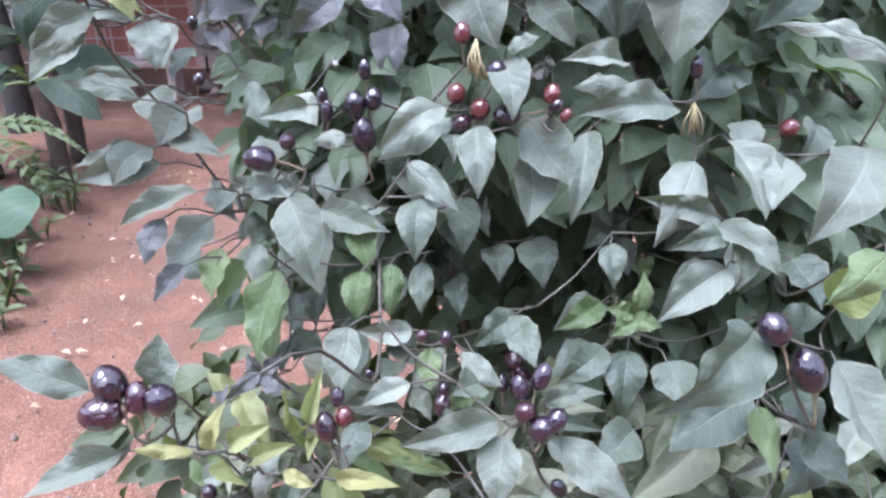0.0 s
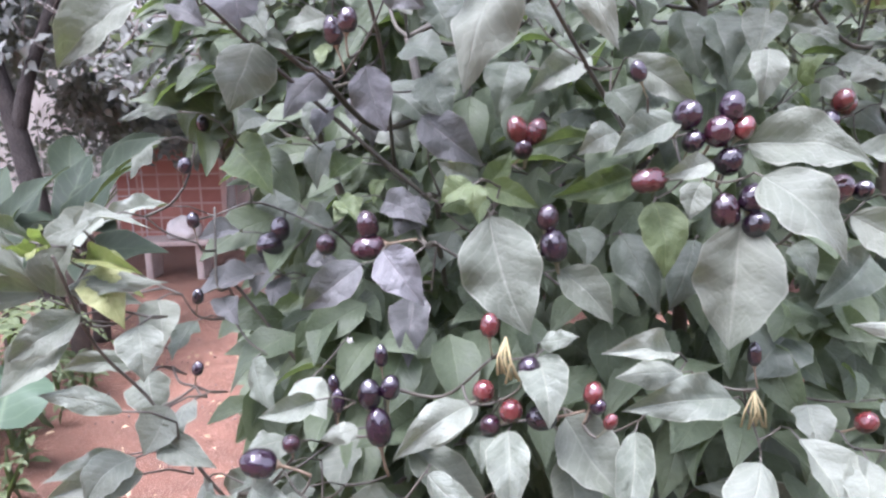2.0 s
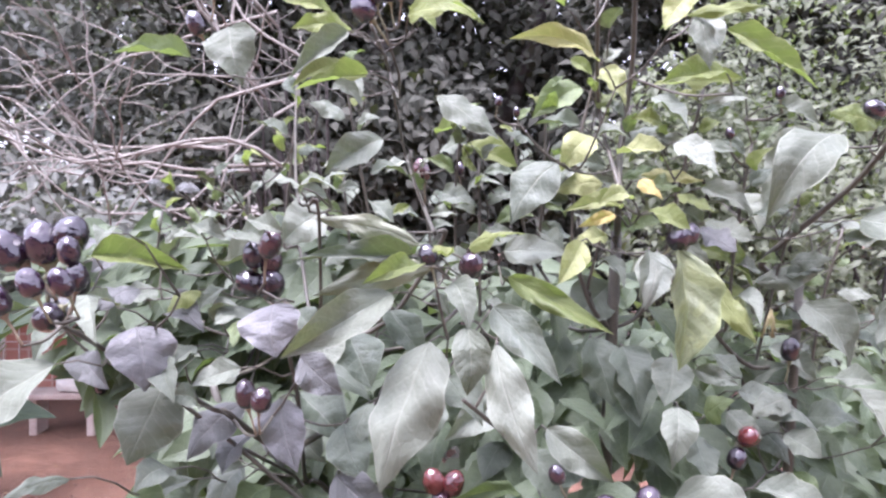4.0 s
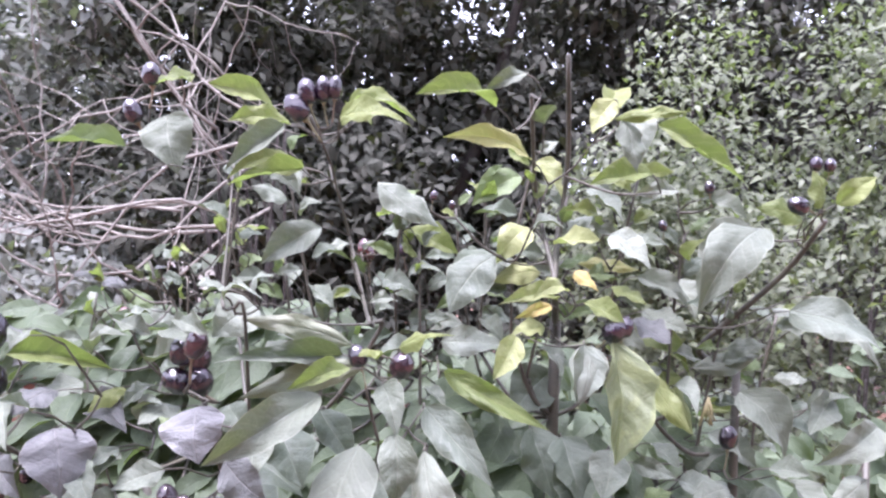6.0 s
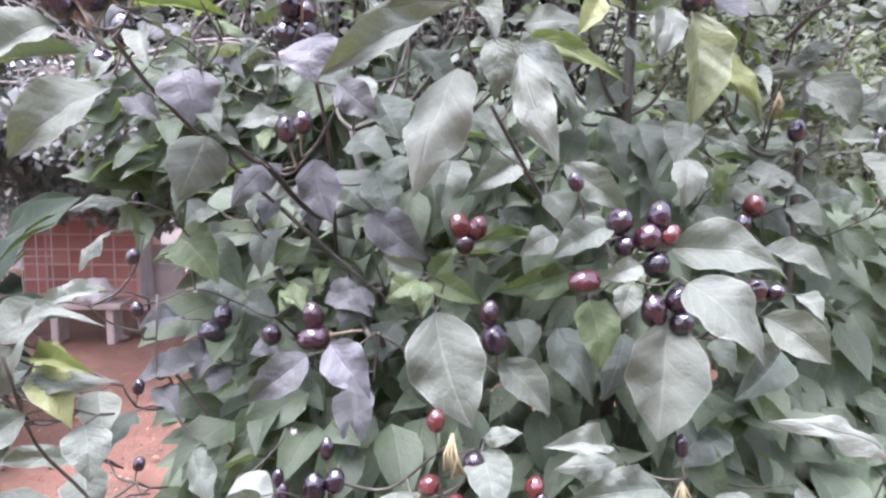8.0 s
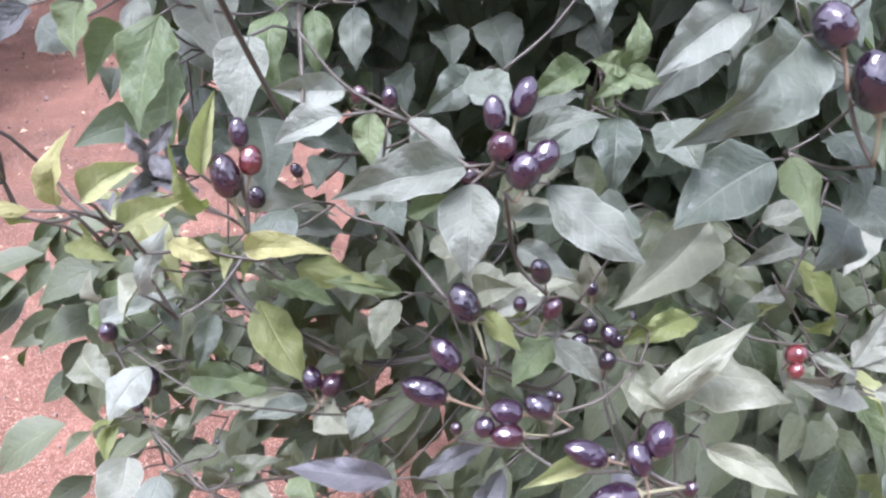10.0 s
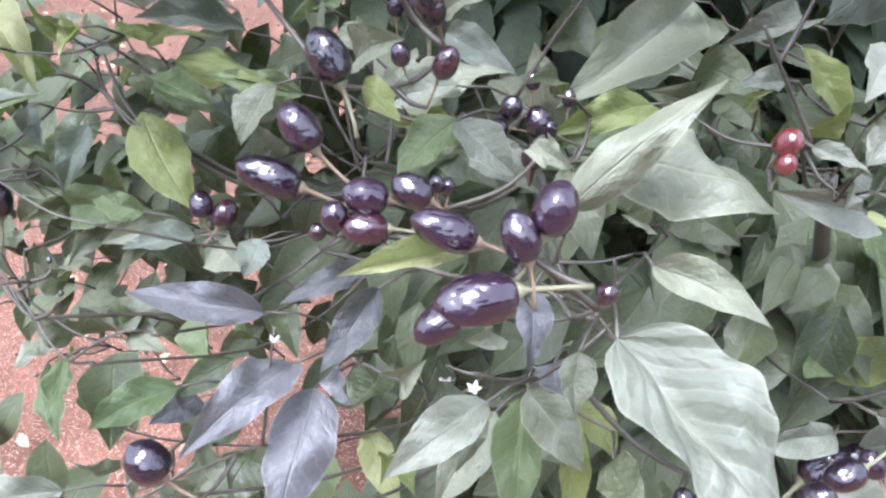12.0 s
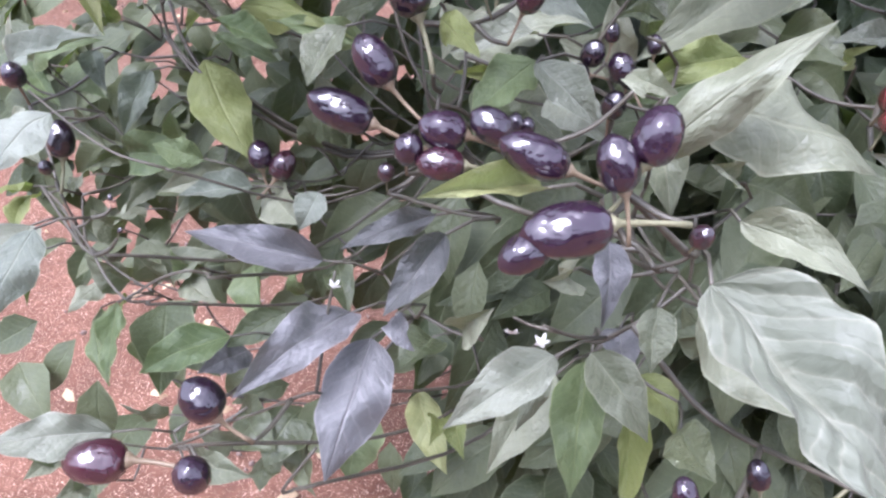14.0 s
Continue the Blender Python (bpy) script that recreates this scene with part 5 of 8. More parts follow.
leaf(1, (0.166, -0.070, 1.806), (0.215, -0.085, 1.809), 0.011, "l", (0, -0.92, 0.36))
leaf(1, (0.192, -0.074, 1.767), (0.146, -0.080, 1.758), 0.018, "l", (0, -0.92, 0.36))
leaf(1, (0.256, 0.044, 1.772), (0.214, 0.038, 1.765), 0.015, "w", (0, -0.92, 0.36))
leaf(1, (0.316, 0.015, 1.739), (0.256, 0.001, 1.669), 0.044, "w", (0, -0.92, 0.36))
leaf(1, (0.185, 0.099, 1.711), (0.238, 0.083, 1.704), 0.015, "y", (0, -0.92, 0.36))
leaf(1, (0.167, 0.040, 1.701), (0.186, 0.033, 1.685), 0.012, "z", (0, -0.92, 0.36))
leaf(1, (0.147, 0.038, 1.673), (0.116, 0.034, 1.662), 0.011, "z", (0, -0.92, 0.36))
leaf(1, (0.240, 0.095, 1.699), (0.283, 0.080, 1.666), 0.024, "w", (0, -0.92, 0.36))
leaf(1, (0.161, -0.013, 1.645), (0.153, -0.022, 1.602), 0.028, "g", (0, -0.92, 0.36))
leaf(1, (0.222, 0.039, 1.622), (0.261, 0.022, 1.570), 0.022, "l", (0, -0.92, 0.36))
leaf(1, (0.108, -0.019, 1.652), (0.090, -0.025, 1.620), 0.020, "k", (0, -0.92, 0.36))
leaf(1, (0.348, 0.031, 1.671), (0.415, 0.008, 1.638), 0.038, "g", (0, -0.92, 0.36))
leaf(1, (0.326, 0.075, 1.598), (0.357, 0.058, 1.538), 0.043, "w", (0, -0.92, 0.36))
leaf(1, (0.425, 0.032, 1.575), (0.364, 0.023, 1.545), 0.030, "w", (0, -0.92, 0.36))
leaf(1, (0.276, 0.039, 1.764), (0.310, 0.028, 1.747), 0.019, "w", (0, -0.92, 0.36))
leaf(1, (0.361, 0.005, 1.755), (0.350, -0.002, 1.785), 0.021, "l", (0, -0.92, 0.36))
leaf(1, (0.362, 0.034, 1.747), (0.317, 0.028, 1.757), 0.022, "l", (0, -0.92, 0.36))
leaf(1, (0.368, -0.004, 1.758), (0.395, -0.015, 1.779), 0.019, "l", (0, -0.92, 0.36))
leaf(1, (-0.087, 0.007, 1.672), (-0.118, -0.000, 1.647), 0.035, "g", (0, -0.92, 0.36))
leaf(2, (-0.142, -0.161, 0.972), (-0.102, -0.215, 0.934), 0.036, "l", (0, -0.62, 0.78))
leaf(2, (-0.029, -0.204, 1.008), (-0.083, -0.208, 1.021), 0.015, "e", (0, -0.62, 0.78))
leaf(2, (-0.137, -0.148, 0.983), (-0.092, -0.168, 0.977), 0.014, "e", (0, -0.62, 0.78))
leaf(2, (0.055, -0.325, 1.062), (0.032, -0.346, 1.047), 0.019, "e", (0, -0.62, 0.78))
leaf(2, (0.055, -0.329, 1.063), (0.077, -0.348, 1.051), 0.016, "q", (0, -0.62, 0.78))
leaf(2, (0.058, -0.267, 1.046), (0.020, -0.280, 1.042), 0.015, "q", (0, -0.62, 0.78))
leaf(2, (0.093, -0.373, 1.055), (0.142, -0.358, 1.096), 0.017, "h", (0, -0.62, 0.78))
leaf(2, (0.115, -0.347, 1.058), (0.180, -0.348, 1.034), 0.033, "h", (0, -0.62, 0.78))
leaf(2, (0.102, -0.319, 1.040), (0.109, -0.354, 1.015), 0.021, "h", (0, -0.62, 0.78))
leaf(2, (0.125, -0.377, 1.033), (0.163, -0.399, 1.024), 0.015, "h", (0, -0.62, 0.78))
leaf(2, (0.253, -0.235, 0.930), (0.249, -0.292, 0.887), 0.036, "o", (0, -0.62, 0.78))
leaf(2, (0.279, -0.242, 0.910), (0.259, -0.285, 0.877), 0.015, "l", (0, -0.62, 0.78))
leaf(2, (0.269, -0.294, 0.883), (0.315, -0.294, 0.903), 0.026, "l", (0, -0.62, 0.78))
leaf(2, (0.185, -0.343, 1.062), (0.204, -0.355, 1.057), 0.007, "q", (0, -0.62, 0.78))
leaf(2, (0.206, -0.346, 1.056), (0.226, -0.330, 1.090), 0.014, "q", (0, -0.62, 0.78))
leaf(2, (0.211, -0.346, 1.056), (0.241, -0.342, 1.075), 0.015, "q", (0, -0.62, 0.78))
leaf(2, (0.213, -0.357, 1.049), (0.240, -0.368, 1.047), 0.012, "q", (0, -0.62, 0.78))
leaf(2, (0.243, -0.305, 0.998), (0.252, -0.336, 0.975), 0.013, "e", (0, -0.62, 0.78))
leaf(2, (0.275, -0.318, 0.995), (0.243, -0.356, 0.968), 0.020, "d", (0, -0.62, 0.78))
leaf(2, (0.099, -0.436, 1.057), (0.141, -0.494, 1.021), 0.031, "v", (0, -0.62, 0.78))
leaf(2, (0.082, -0.382, 1.025), (0.080, -0.407, 1.007), 0.013, "u", (0, -0.62, 0.78))
leaf(2, (0.097, -0.405, 1.018), (0.095, -0.422, 1.005), 0.013, "h", (0, -0.62, 0.78))
leaf(2, (0.087, -0.368, 0.954), (0.110, -0.397, 0.935), 0.021, "h", (0, -0.62, 0.78))
leaf(2, (0.067, -0.405, 0.991), (0.030, -0.429, 0.978), 0.018, "q", (0, -0.62, 0.78))
leaf(2, (0.067, -0.388, 0.965), (0.056, -0.408, 0.951), 0.010, "h", (0, -0.62, 0.78))
leaf(2, (-0.006, -0.363, 0.948), (-0.020, -0.412, 0.912), 0.031, "u", (0, -0.62, 0.78))
leaf(2, (-0.015, -0.358, 0.958), (-0.052, -0.409, 0.959), 0.022, "u", (0, -0.62, 0.78))
leaf(2, (-0.034, -0.326, 0.958), (-0.095, -0.330, 0.974), 0.019, "u", (0, -0.62, 0.78))
leaf(2, (0.026, -0.371, 1.015), (0.006, -0.397, 0.997), 0.015, "p", (0, -0.62, 0.78))
leaf(2, (0.019, -0.337, 0.997), (-0.018, -0.354, 0.990), 0.012, "p", (0, -0.62, 0.78))
leaf(2, (0.055, -0.415, 1.069), (0.024, -0.440, 1.082), 0.009, "k", (0, -0.62, 0.78))
leaf(2, (0.119, -0.328, 0.894), (0.139, -0.352, 0.879), 0.021, "l", (0, -0.62, 0.78))
leaf(2, (0.114, -0.343, 0.912), (0.110, -0.393, 0.875), 0.013, "l", (0, -0.62, 0.78))
leaf(2, (0.089, -0.354, 0.933), (0.083, -0.402, 0.898), 0.023, "e", (0, -0.62, 0.78))
leaf(2, (-0.038, -0.239, 0.729), (-0.049, -0.279, 0.700), 0.042, "e", (0, -0.62, 0.78))
leaf(2, (0.264, -0.326, 0.870), (0.212, -0.337, 0.871), 0.019, "q", (0, -0.62, 0.78))
leaf(2, (0.291, -0.315, 0.840), (0.344, -0.318, 0.859), 0.029, "q", (0, -0.62, 0.78))
leaf(2, (0.075, -0.360, 0.929), (0.047, -0.396, 0.903), 0.022, "h", (0, -0.62, 0.78))
leaf(2, (0.278, -0.330, 0.817), (0.344, -0.351, 0.820), 0.039, "q", (0, -0.62, 0.78))
leaf(2, (-0.059, -0.232, 0.927), (-0.068, -0.251, 0.913), 0.020, "g", (0, -0.62, 0.78))
leaf(2, (-0.101, -0.225, 0.924), (-0.142, -0.238, 0.923), 0.018, "g", (0, -0.62, 0.78))
leaf(2, (-0.127, -0.226, 0.942), (-0.155, -0.227, 0.951), 0.017, "e", (0, -0.62, 0.78))
leaf(1, (-0.032, -0.171, 1.309), (-0.077, -0.199, 1.285), 0.024, "g", (0, -0.85, 0.5))
leaf(1, (0.029, -0.150, 1.292), (0.065, -0.182, 1.250), 0.040, "w", (0, -0.85, 0.5))
leaf(1, (0.030, -0.148, 1.265), (0.029, -0.181, 1.221), 0.035, "g", (0, -0.85, 0.5))
leaf(1, (0.072, -0.159, 1.287), (0.058, -0.202, 1.231), 0.023, "g", (0, -0.85, 0.5))
leaf(1, (-0.008, -0.181, 1.297), (-0.007, -0.212, 1.255), 0.026, "g", (0, -0.85, 0.5))
leaf(1, (-0.057, -0.194, 1.274), (-0.020, -0.216, 1.247), 0.020, "g", (0, -0.85, 0.5))
leaf(1, (-0.140, -0.209, 1.254), (-0.118, -0.245, 1.206), 0.034, "w", (0, -0.85, 0.5))
leaf(1, (-0.120, -0.196, 1.241), (-0.069, -0.211, 1.229), 0.024, "w", (0, -0.85, 0.5))
leaf(1, (-0.047, -0.202, 1.251), (-0.050, -0.230, 1.214), 0.028, "d", (0, -0.85, 0.5))
leaf(1, (-0.021, -0.166, 1.238), (-0.018, -0.193, 1.203), 0.025, "d", (0, -0.85, 0.5))
leaf(1, (-0.091, -0.201, 1.236), (-0.083, -0.224, 1.205), 0.023, "e", (0, -0.85, 0.5))
leaf(1, (-0.087, -0.233, 1.209), (-0.088, -0.255, 1.180), 0.020, "e", (0, -0.85, 0.5))
leaf(1, (-0.070, -0.213, 1.205), (-0.069, -0.236, 1.174), 0.019, "e", (0, -0.85, 0.5))
leaf(1, (-0.048, -0.212, 1.206), (-0.047, -0.234, 1.177), 0.019, "d", (0, -0.85, 0.5))
leaf(1, (-0.148, -0.230, 1.208), (-0.157, -0.270, 1.158), 0.030, "e", (0, -0.85, 0.5))
leaf(1, (-0.199, -0.204, 1.237), (-0.228, -0.232, 1.207), 0.028, "w", (0, -0.85, 0.5))
leaf(1, (-0.201, -0.216, 1.261), (-0.249, -0.241, 1.245), 0.018, "w", (0, -0.85, 0.5))
leaf(1, (-0.230, -0.212, 1.291), (-0.252, -0.233, 1.270), 0.027, "w", (0, -0.85, 0.5))
leaf(1, (-0.238, -0.207, 1.290), (-0.282, -0.227, 1.281), 0.015, "w", (0, -0.85, 0.5))
leaf(1, (-0.258, -0.134, 1.313), (-0.246, -0.154, 1.285), 0.032, "w", (0, -0.85, 0.5))
leaf(1, (-0.265, -0.128, 1.316), (-0.315, -0.143, 1.319), 0.016, "w", (0, -0.85, 0.5))
leaf(1, (-0.257, -0.111, 1.360), (-0.247, -0.134, 1.329), 0.028, "w", (0, -0.85, 0.5))
leaf(1, (-0.247, -0.221, 1.383), (-0.279, -0.244, 1.362), 0.022, "w", (0, -0.85, 0.5))
leaf(1, (-0.208, -0.243, 1.217), (-0.226, -0.261, 1.198), 0.016, "p", (0, -0.85, 0.5))
leaf(1, (-0.223, -0.230, 1.247), (-0.232, -0.251, 1.221), 0.019, "p", (0, -0.85, 0.5))
leaf(1, (-0.192, -0.216, 1.218), (-0.194, -0.239, 1.188), 0.023, "e", (0, -0.85, 0.5))
leaf(1, (-0.130, -0.168, 1.310), (-0.164, -0.182, 1.304), 0.017, "g", (0, -0.85, 0.5))
leaf(1, (-0.108, -0.150, 1.282), (-0.132, -0.159, 1.278), 0.015, "g", (0, -0.85, 0.5))
leaf(1, (0.171, -0.166, 1.223), (0.109, -0.176, 1.243), 0.021, "w", (0, -0.85, 0.5))
leaf(1, (0.154, -0.147, 1.261), (0.120, -0.191, 1.209), 0.033, "g", (0, -0.85, 0.5))
leaf(1, (0.139, -0.131, 1.298), (0.064, -0.153, 1.298), 0.031, "g", (0, -0.85, 0.5))
leaf(1, (0.108, -0.123, 1.313), (0.062, -0.136, 1.314), 0.021, "g", (0, -0.85, 0.5))
leaf(1, (0.165, -0.181, 1.223), (0.212, -0.215, 1.181), 0.026, "w", (0, -0.85, 0.5))
leaf(1, (0.276, -0.153, 1.273), (0.224, -0.202, 1.218), 0.052, "w", (0, -0.85, 0.5))
leaf(1, (0.179, -0.141, 1.275), (0.202, -0.177, 1.226), 0.032, "g", (0, -0.85, 0.5))
leaf(1, (0.173, -0.196, 1.196), (0.119, -0.228, 1.168), 0.031, "g", (0, -0.85, 0.5))
leaf(1, (0.171, -0.190, 1.218), (0.126, -0.206, 1.214), 0.019, "d", (0, -0.85, 0.5))
leaf(1, (0.181, -0.193, 1.215), (0.174, -0.216, 1.186), 0.020, "g", (0, -0.85, 0.5))
leaf(1, (0.088, -0.199, 1.216), (0.089, -0.220, 1.189), 0.020, "d", (0, -0.85, 0.5))
leaf(1, (0.086, -0.193, 1.165), (0.049, -0.212, 1.151), 0.021, "e", (0, -0.85, 0.5))
leaf(1, (0.104, -0.222, 1.172), (0.083, -0.225, 1.178), 0.014, "e", (0, -0.85, 0.5))
leaf(1, (0.103, -0.220, 1.170), (0.110, -0.213, 1.201), 0.015, "e", (0, -0.85, 0.5))
leaf(1, (0.104, -0.222, 1.170), (0.085, -0.234, 1.159), 0.015, "e", (0, -0.85, 0.5))
leaf(1, (0.104, -0.222, 1.171), (0.124, -0.228, 1.165), 0.014, "e", (0, -0.85, 0.5))
leaf(1, (0.192, -0.356, 1.283), (0.158, -0.376, 1.265), 0.020, "e", (0, -0.85, 0.5))
leaf(1, (0.101, -0.228, 1.145), (0.095, -0.257, 1.107), 0.028, "d", (0, -0.85, 0.5))
leaf(1, (0.084, -0.229, 1.148), (0.049, -0.250, 1.130), 0.024, "d", (0, -0.85, 0.5))
leaf(1, (0.021, -0.223, 1.171), (-0.011, -0.242, 1.154), 0.024, "d", (0, -0.85, 0.5))
leaf(1, (-0.076, -0.488, 1.298), (-0.087, -0.495, 1.292), 0.005, "p", (0, -0.85, 0.5))
leaf(1, (-0.155, -0.269, 1.147), (-0.140, -0.266, 1.164), 0.010, "p", (0, -0.85, 0.5))
leaf(1, (-0.156, -0.270, 1.148), (-0.164, -0.267, 1.164), 0.009, "p", (0, -0.85, 0.5))
leaf(1, (-0.154, -0.270, 1.146), (-0.139, -0.279, 1.136), 0.011, "p", (0, -0.85, 0.5))
leaf(2, (0.196, -0.326, 1.202), (0.219, -0.362, 1.156), 0.034, "w", (0, -0.75, 0.66))
leaf(2, (0.179, -0.265, 1.134), (0.120, -0.296, 1.110), 0.041, "d", (0, -0.75, 0.66))
leaf(2, (-0.077, -0.340, 1.228), (-0.080, -0.363, 1.199), 0.022, "w", (0, -0.75, 0.66))
leaf(2, (-0.052, -0.249, 1.172), (-0.089, -0.259, 1.177), 0.017, "g", (0, -0.75, 0.66))
leaf(2, (-0.039, -0.255, 1.162), (-0.038, -0.273, 1.139), 0.017, "e", (0, -0.75, 0.66))
leaf(2, (-0.018, -0.254, 1.157), (0.011, -0.269, 1.140), 0.018, "w", (0, -0.75, 0.66))
leaf(2, (-0.042, -0.353, 1.200), (-0.068, -0.365, 1.193), 0.014, "g", (0, -0.75, 0.66))
leaf(2, (0.032, -0.352, 1.188), (0.065, -0.354, 1.197), 0.012, "w", (0, -0.75, 0.66))
leaf(2, (0.006, -0.354, 1.177), (-0.047, -0.373, 1.173), 0.021, "w", (0, -0.75, 0.66))
leaf(2, (0.041, -0.356, 1.168), (0.080, -0.378, 1.143), 0.024, "w", (0, -0.75, 0.66))
leaf(2, (0.009, -0.360, 1.172), (0.006, -0.384, 1.141), 0.024, "w", (0, -0.75, 0.66))
leaf(2, (-0.211, -0.376, 1.208), (-0.257, -0.382, 1.229), 0.021, "w", (0, -0.75, 0.66))
leaf(2, (-0.169, -0.378, 1.211), (-0.170, -0.371, 1.241), 0.022, "w", (0, -0.75, 0.66))
leaf(2, (-0.194, -0.388, 1.177), (-0.240, -0.411, 1.164), 0.018, "w", (0, -0.75, 0.66))
leaf(2, (-0.144, -0.390, 1.182), (-0.134, -0.383, 1.209), 0.011, "y", (0, -0.75, 0.66))
leaf(2, (-0.135, -0.389, 1.184), (-0.111, -0.387, 1.197), 0.012, "k", (0, -0.75, 0.66))
leaf(2, (-0.154, -0.390, 1.180), (-0.184, -0.397, 1.186), 0.008, "y", (0, -0.75, 0.66))
leaf(2, (-0.131, -0.376, 1.163), (-0.103, -0.375, 1.175), 0.011, "k", (0, -0.75, 0.66))
leaf(2, (-0.083, -0.376, 1.152), (-0.046, -0.382, 1.153), 0.011, "y", (0, -0.75, 0.66))
leaf(2, (-0.098, -0.365, 1.181), (-0.089, -0.357, 1.213), 0.009, "k", (0, -0.75, 0.66))
leaf(2, (-0.111, -0.379, 1.159), (-0.092, -0.384, 1.154), 0.009, "y", (0, -0.75, 0.66))
leaf(1, (-0.270, -0.217, 1.395), (-0.352, -0.250, 1.404), 0.025, "w", (0, -0.8, 0.6))
leaf(1, (-0.263, -0.217, 1.393), (-0.235, -0.210, 1.438), 0.026, "w", (0, -0.8, 0.6))
leaf(1, (-0.260, -0.215, 1.396), (-0.195, -0.218, 1.401), 0.015, "w", (0, -0.8, 0.6))
leaf(1, (-0.244, -0.210, 1.406), (-0.220, -0.225, 1.376), 0.024, "k", (0, -0.8, 0.6))
leaf(1, (-0.256, -0.222, 1.375), (-0.283, -0.248, 1.344), 0.029, "w", (0, -0.8, 0.6))
leaf(1, (-0.223, -0.232, 1.330), (-0.264, -0.244, 1.344), 0.015, "g", (0, -0.8, 0.6))
leaf(1, (-0.217, -0.216, 1.375), (-0.209, -0.231, 1.347), 0.026, "g", (0, -0.8, 0.6))
leaf(1, (-0.269, -0.218, 1.392), (-0.298, -0.220, 1.443), 0.009, "w", (0, -0.8, 0.6))
leaf(2, (-0.226, -0.143, 1.036), (-0.186, -0.190, 0.999), 0.027, "k", (0, -0.62, 0.78))
leaf(2, (-0.224, -0.146, 1.038), (-0.253, -0.141, 1.059), 0.021, "k", (0, -0.62, 0.78))
leaf(2, (-0.175, -0.143, 1.042), (-0.205, -0.142, 1.056), 0.013, "y", (0, -0.62, 0.78))
leaf(2, (-0.181, -0.082, 1.034), (-0.081, -0.117, 1.020), 0.031, "h", (0, -0.62, 0.78))
leaf(2, (-0.076, -0.129, 1.012), (-0.140, -0.140, 1.025), 0.019, "w", (0, -0.62, 0.78))
leaf(2, (-0.105, -0.183, 1.017), (-0.034, -0.206, 1.010), 0.020, "l", (0, -0.62, 0.78))
leaf(2, (-0.112, -0.209, 1.020), (-0.073, -0.225, 1.013), 0.013, "e", (0, -0.62, 0.78))
leaf(2, (-0.028, -0.265, 1.045), (-0.042, -0.289, 1.027), 0.019, "h", (0, -0.62, 0.78))
leaf(2, (-0.043, -0.147, 1.025), (0.010, -0.142, 1.050), 0.016, "e", (0, -0.62, 0.78))
leaf(2, (-0.043, -0.101, 1.055), (-0.065, -0.135, 1.029), 0.028, "w", (0, -0.62, 0.78))
leaf(2, (0.043, -0.225, 1.077), (0.090, -0.236, 1.078), 0.013, "g", (0, -0.62, 0.78))
leaf(2, (0.029, -0.250, 1.027), (0.082, -0.250, 1.045), 0.025, "h", (0, -0.62, 0.78))
leaf(2, (0.050, -0.208, 1.046), (0.087, -0.230, 1.033), 0.019, "g", (0, -0.62, 0.78))
leaf(2, (0.172, -0.216, 1.067), (0.102, -0.266, 1.035), 0.036, "h", (0, -0.62, 0.78))
leaf(2, (0.136, -0.301, 1.056), (0.091, -0.319, 1.051), 0.016, "l", (0, -0.62, 0.78))
leaf(2, (0.179, -0.230, 1.082), (0.144, -0.231, 1.093), 0.013, "u", (0, -0.62, 0.78))
leaf(2, (0.215, -0.257, 1.072), (0.170, -0.272, 1.069), 0.014, "q", (0, -0.62, 0.78))
leaf(2, (0.198, -0.233, 1.076), (0.229, -0.233, 1.088), 0.016, "q", (0, -0.62, 0.78))
leaf(2, (0.217, -0.247, 1.057), (0.235, -0.276, 1.034), 0.015, "l", (0, -0.62, 0.78))
leaf(2, (0.194, -0.288, 1.061), (0.170, -0.295, 1.060), 0.011, "q", (0, -0.62, 0.78))
leaf(2, (-0.251, -0.189, 0.978), (-0.188, -0.188, 0.998), 0.021, "g", (0, -0.62, 0.78))
leaf(2, (-0.173, -0.173, 0.969), (-0.183, -0.207, 0.942), 0.019, "d", (0, -0.62, 0.78))
leaf(2, (-0.209, -0.170, 0.979), (-0.194, -0.191, 0.963), 0.015, "d", (0, -0.62, 0.78))
leaf(2, (-0.169, -0.327, 0.967), (-0.181, -0.362, 0.941), 0.023, "g", (0, -0.62, 0.78))
leaf(2, (-0.199, -0.243, 0.978), (-0.221, -0.273, 0.958), 0.027, "g", (0, -0.62, 0.78))
leaf(2, (-0.178, -0.276, 0.869), (-0.175, -0.316, 0.838), 0.015, "e", (0, -0.62, 0.78))
leaf(2, (-0.102, -0.298, 0.870), (-0.148, -0.322, 0.861), 0.024, "e", (0, -0.62, 0.78))
leaf(2, (0.151, -0.320, 1.218), (0.090, -0.357, 1.185), 0.041, "d", (0.25, -0.96, 0.08))
fruit(1, (-0.234, -0.095, 1.454), 0.0117, (0.36, -0.18, 0.92), "v")
fruit(1, (-0.242, -0.072, 1.411), 0.0117, (-0.01, -0.09, 1.00), "v")
fruit(1, (-0.236, -0.090, 1.357), 0.0108, (0.22, -0.15, 0.96), "v")
fruit(1, (-0.212, -0.155, 1.326), 0.0097, (0.38, -0.12, 0.92), "v")
fruit(1, (-0.154, -0.164, 1.235), 0.0098, (0.14, -0.46, 0.88), "v")
fruit(1, (-0.229, -0.188, 1.622), 0.0185, (-0.42, -0.22, 0.88), "v")
fruit(1, (-0.210, -0.190, 1.631), 0.0159, (-0.41, -0.13, 0.91), "v")
fruit(1, (-0.197, -0.184, 1.631), 0.0155, (-0.24, -0.46, 0.85), "v")
fruit(1, (-0.390, 0.320, 1.467), 0.0197, (0.18, -0.31, 0.93), "v")
fruit(1, (-0.390, 0.318, 1.445), 0.0169, (0.06, -0.13, 0.99), "v")
fruit(1, (0.074, -0.120, 1.510), 0.0130, (-0.31, -0.30, 0.90), "v")
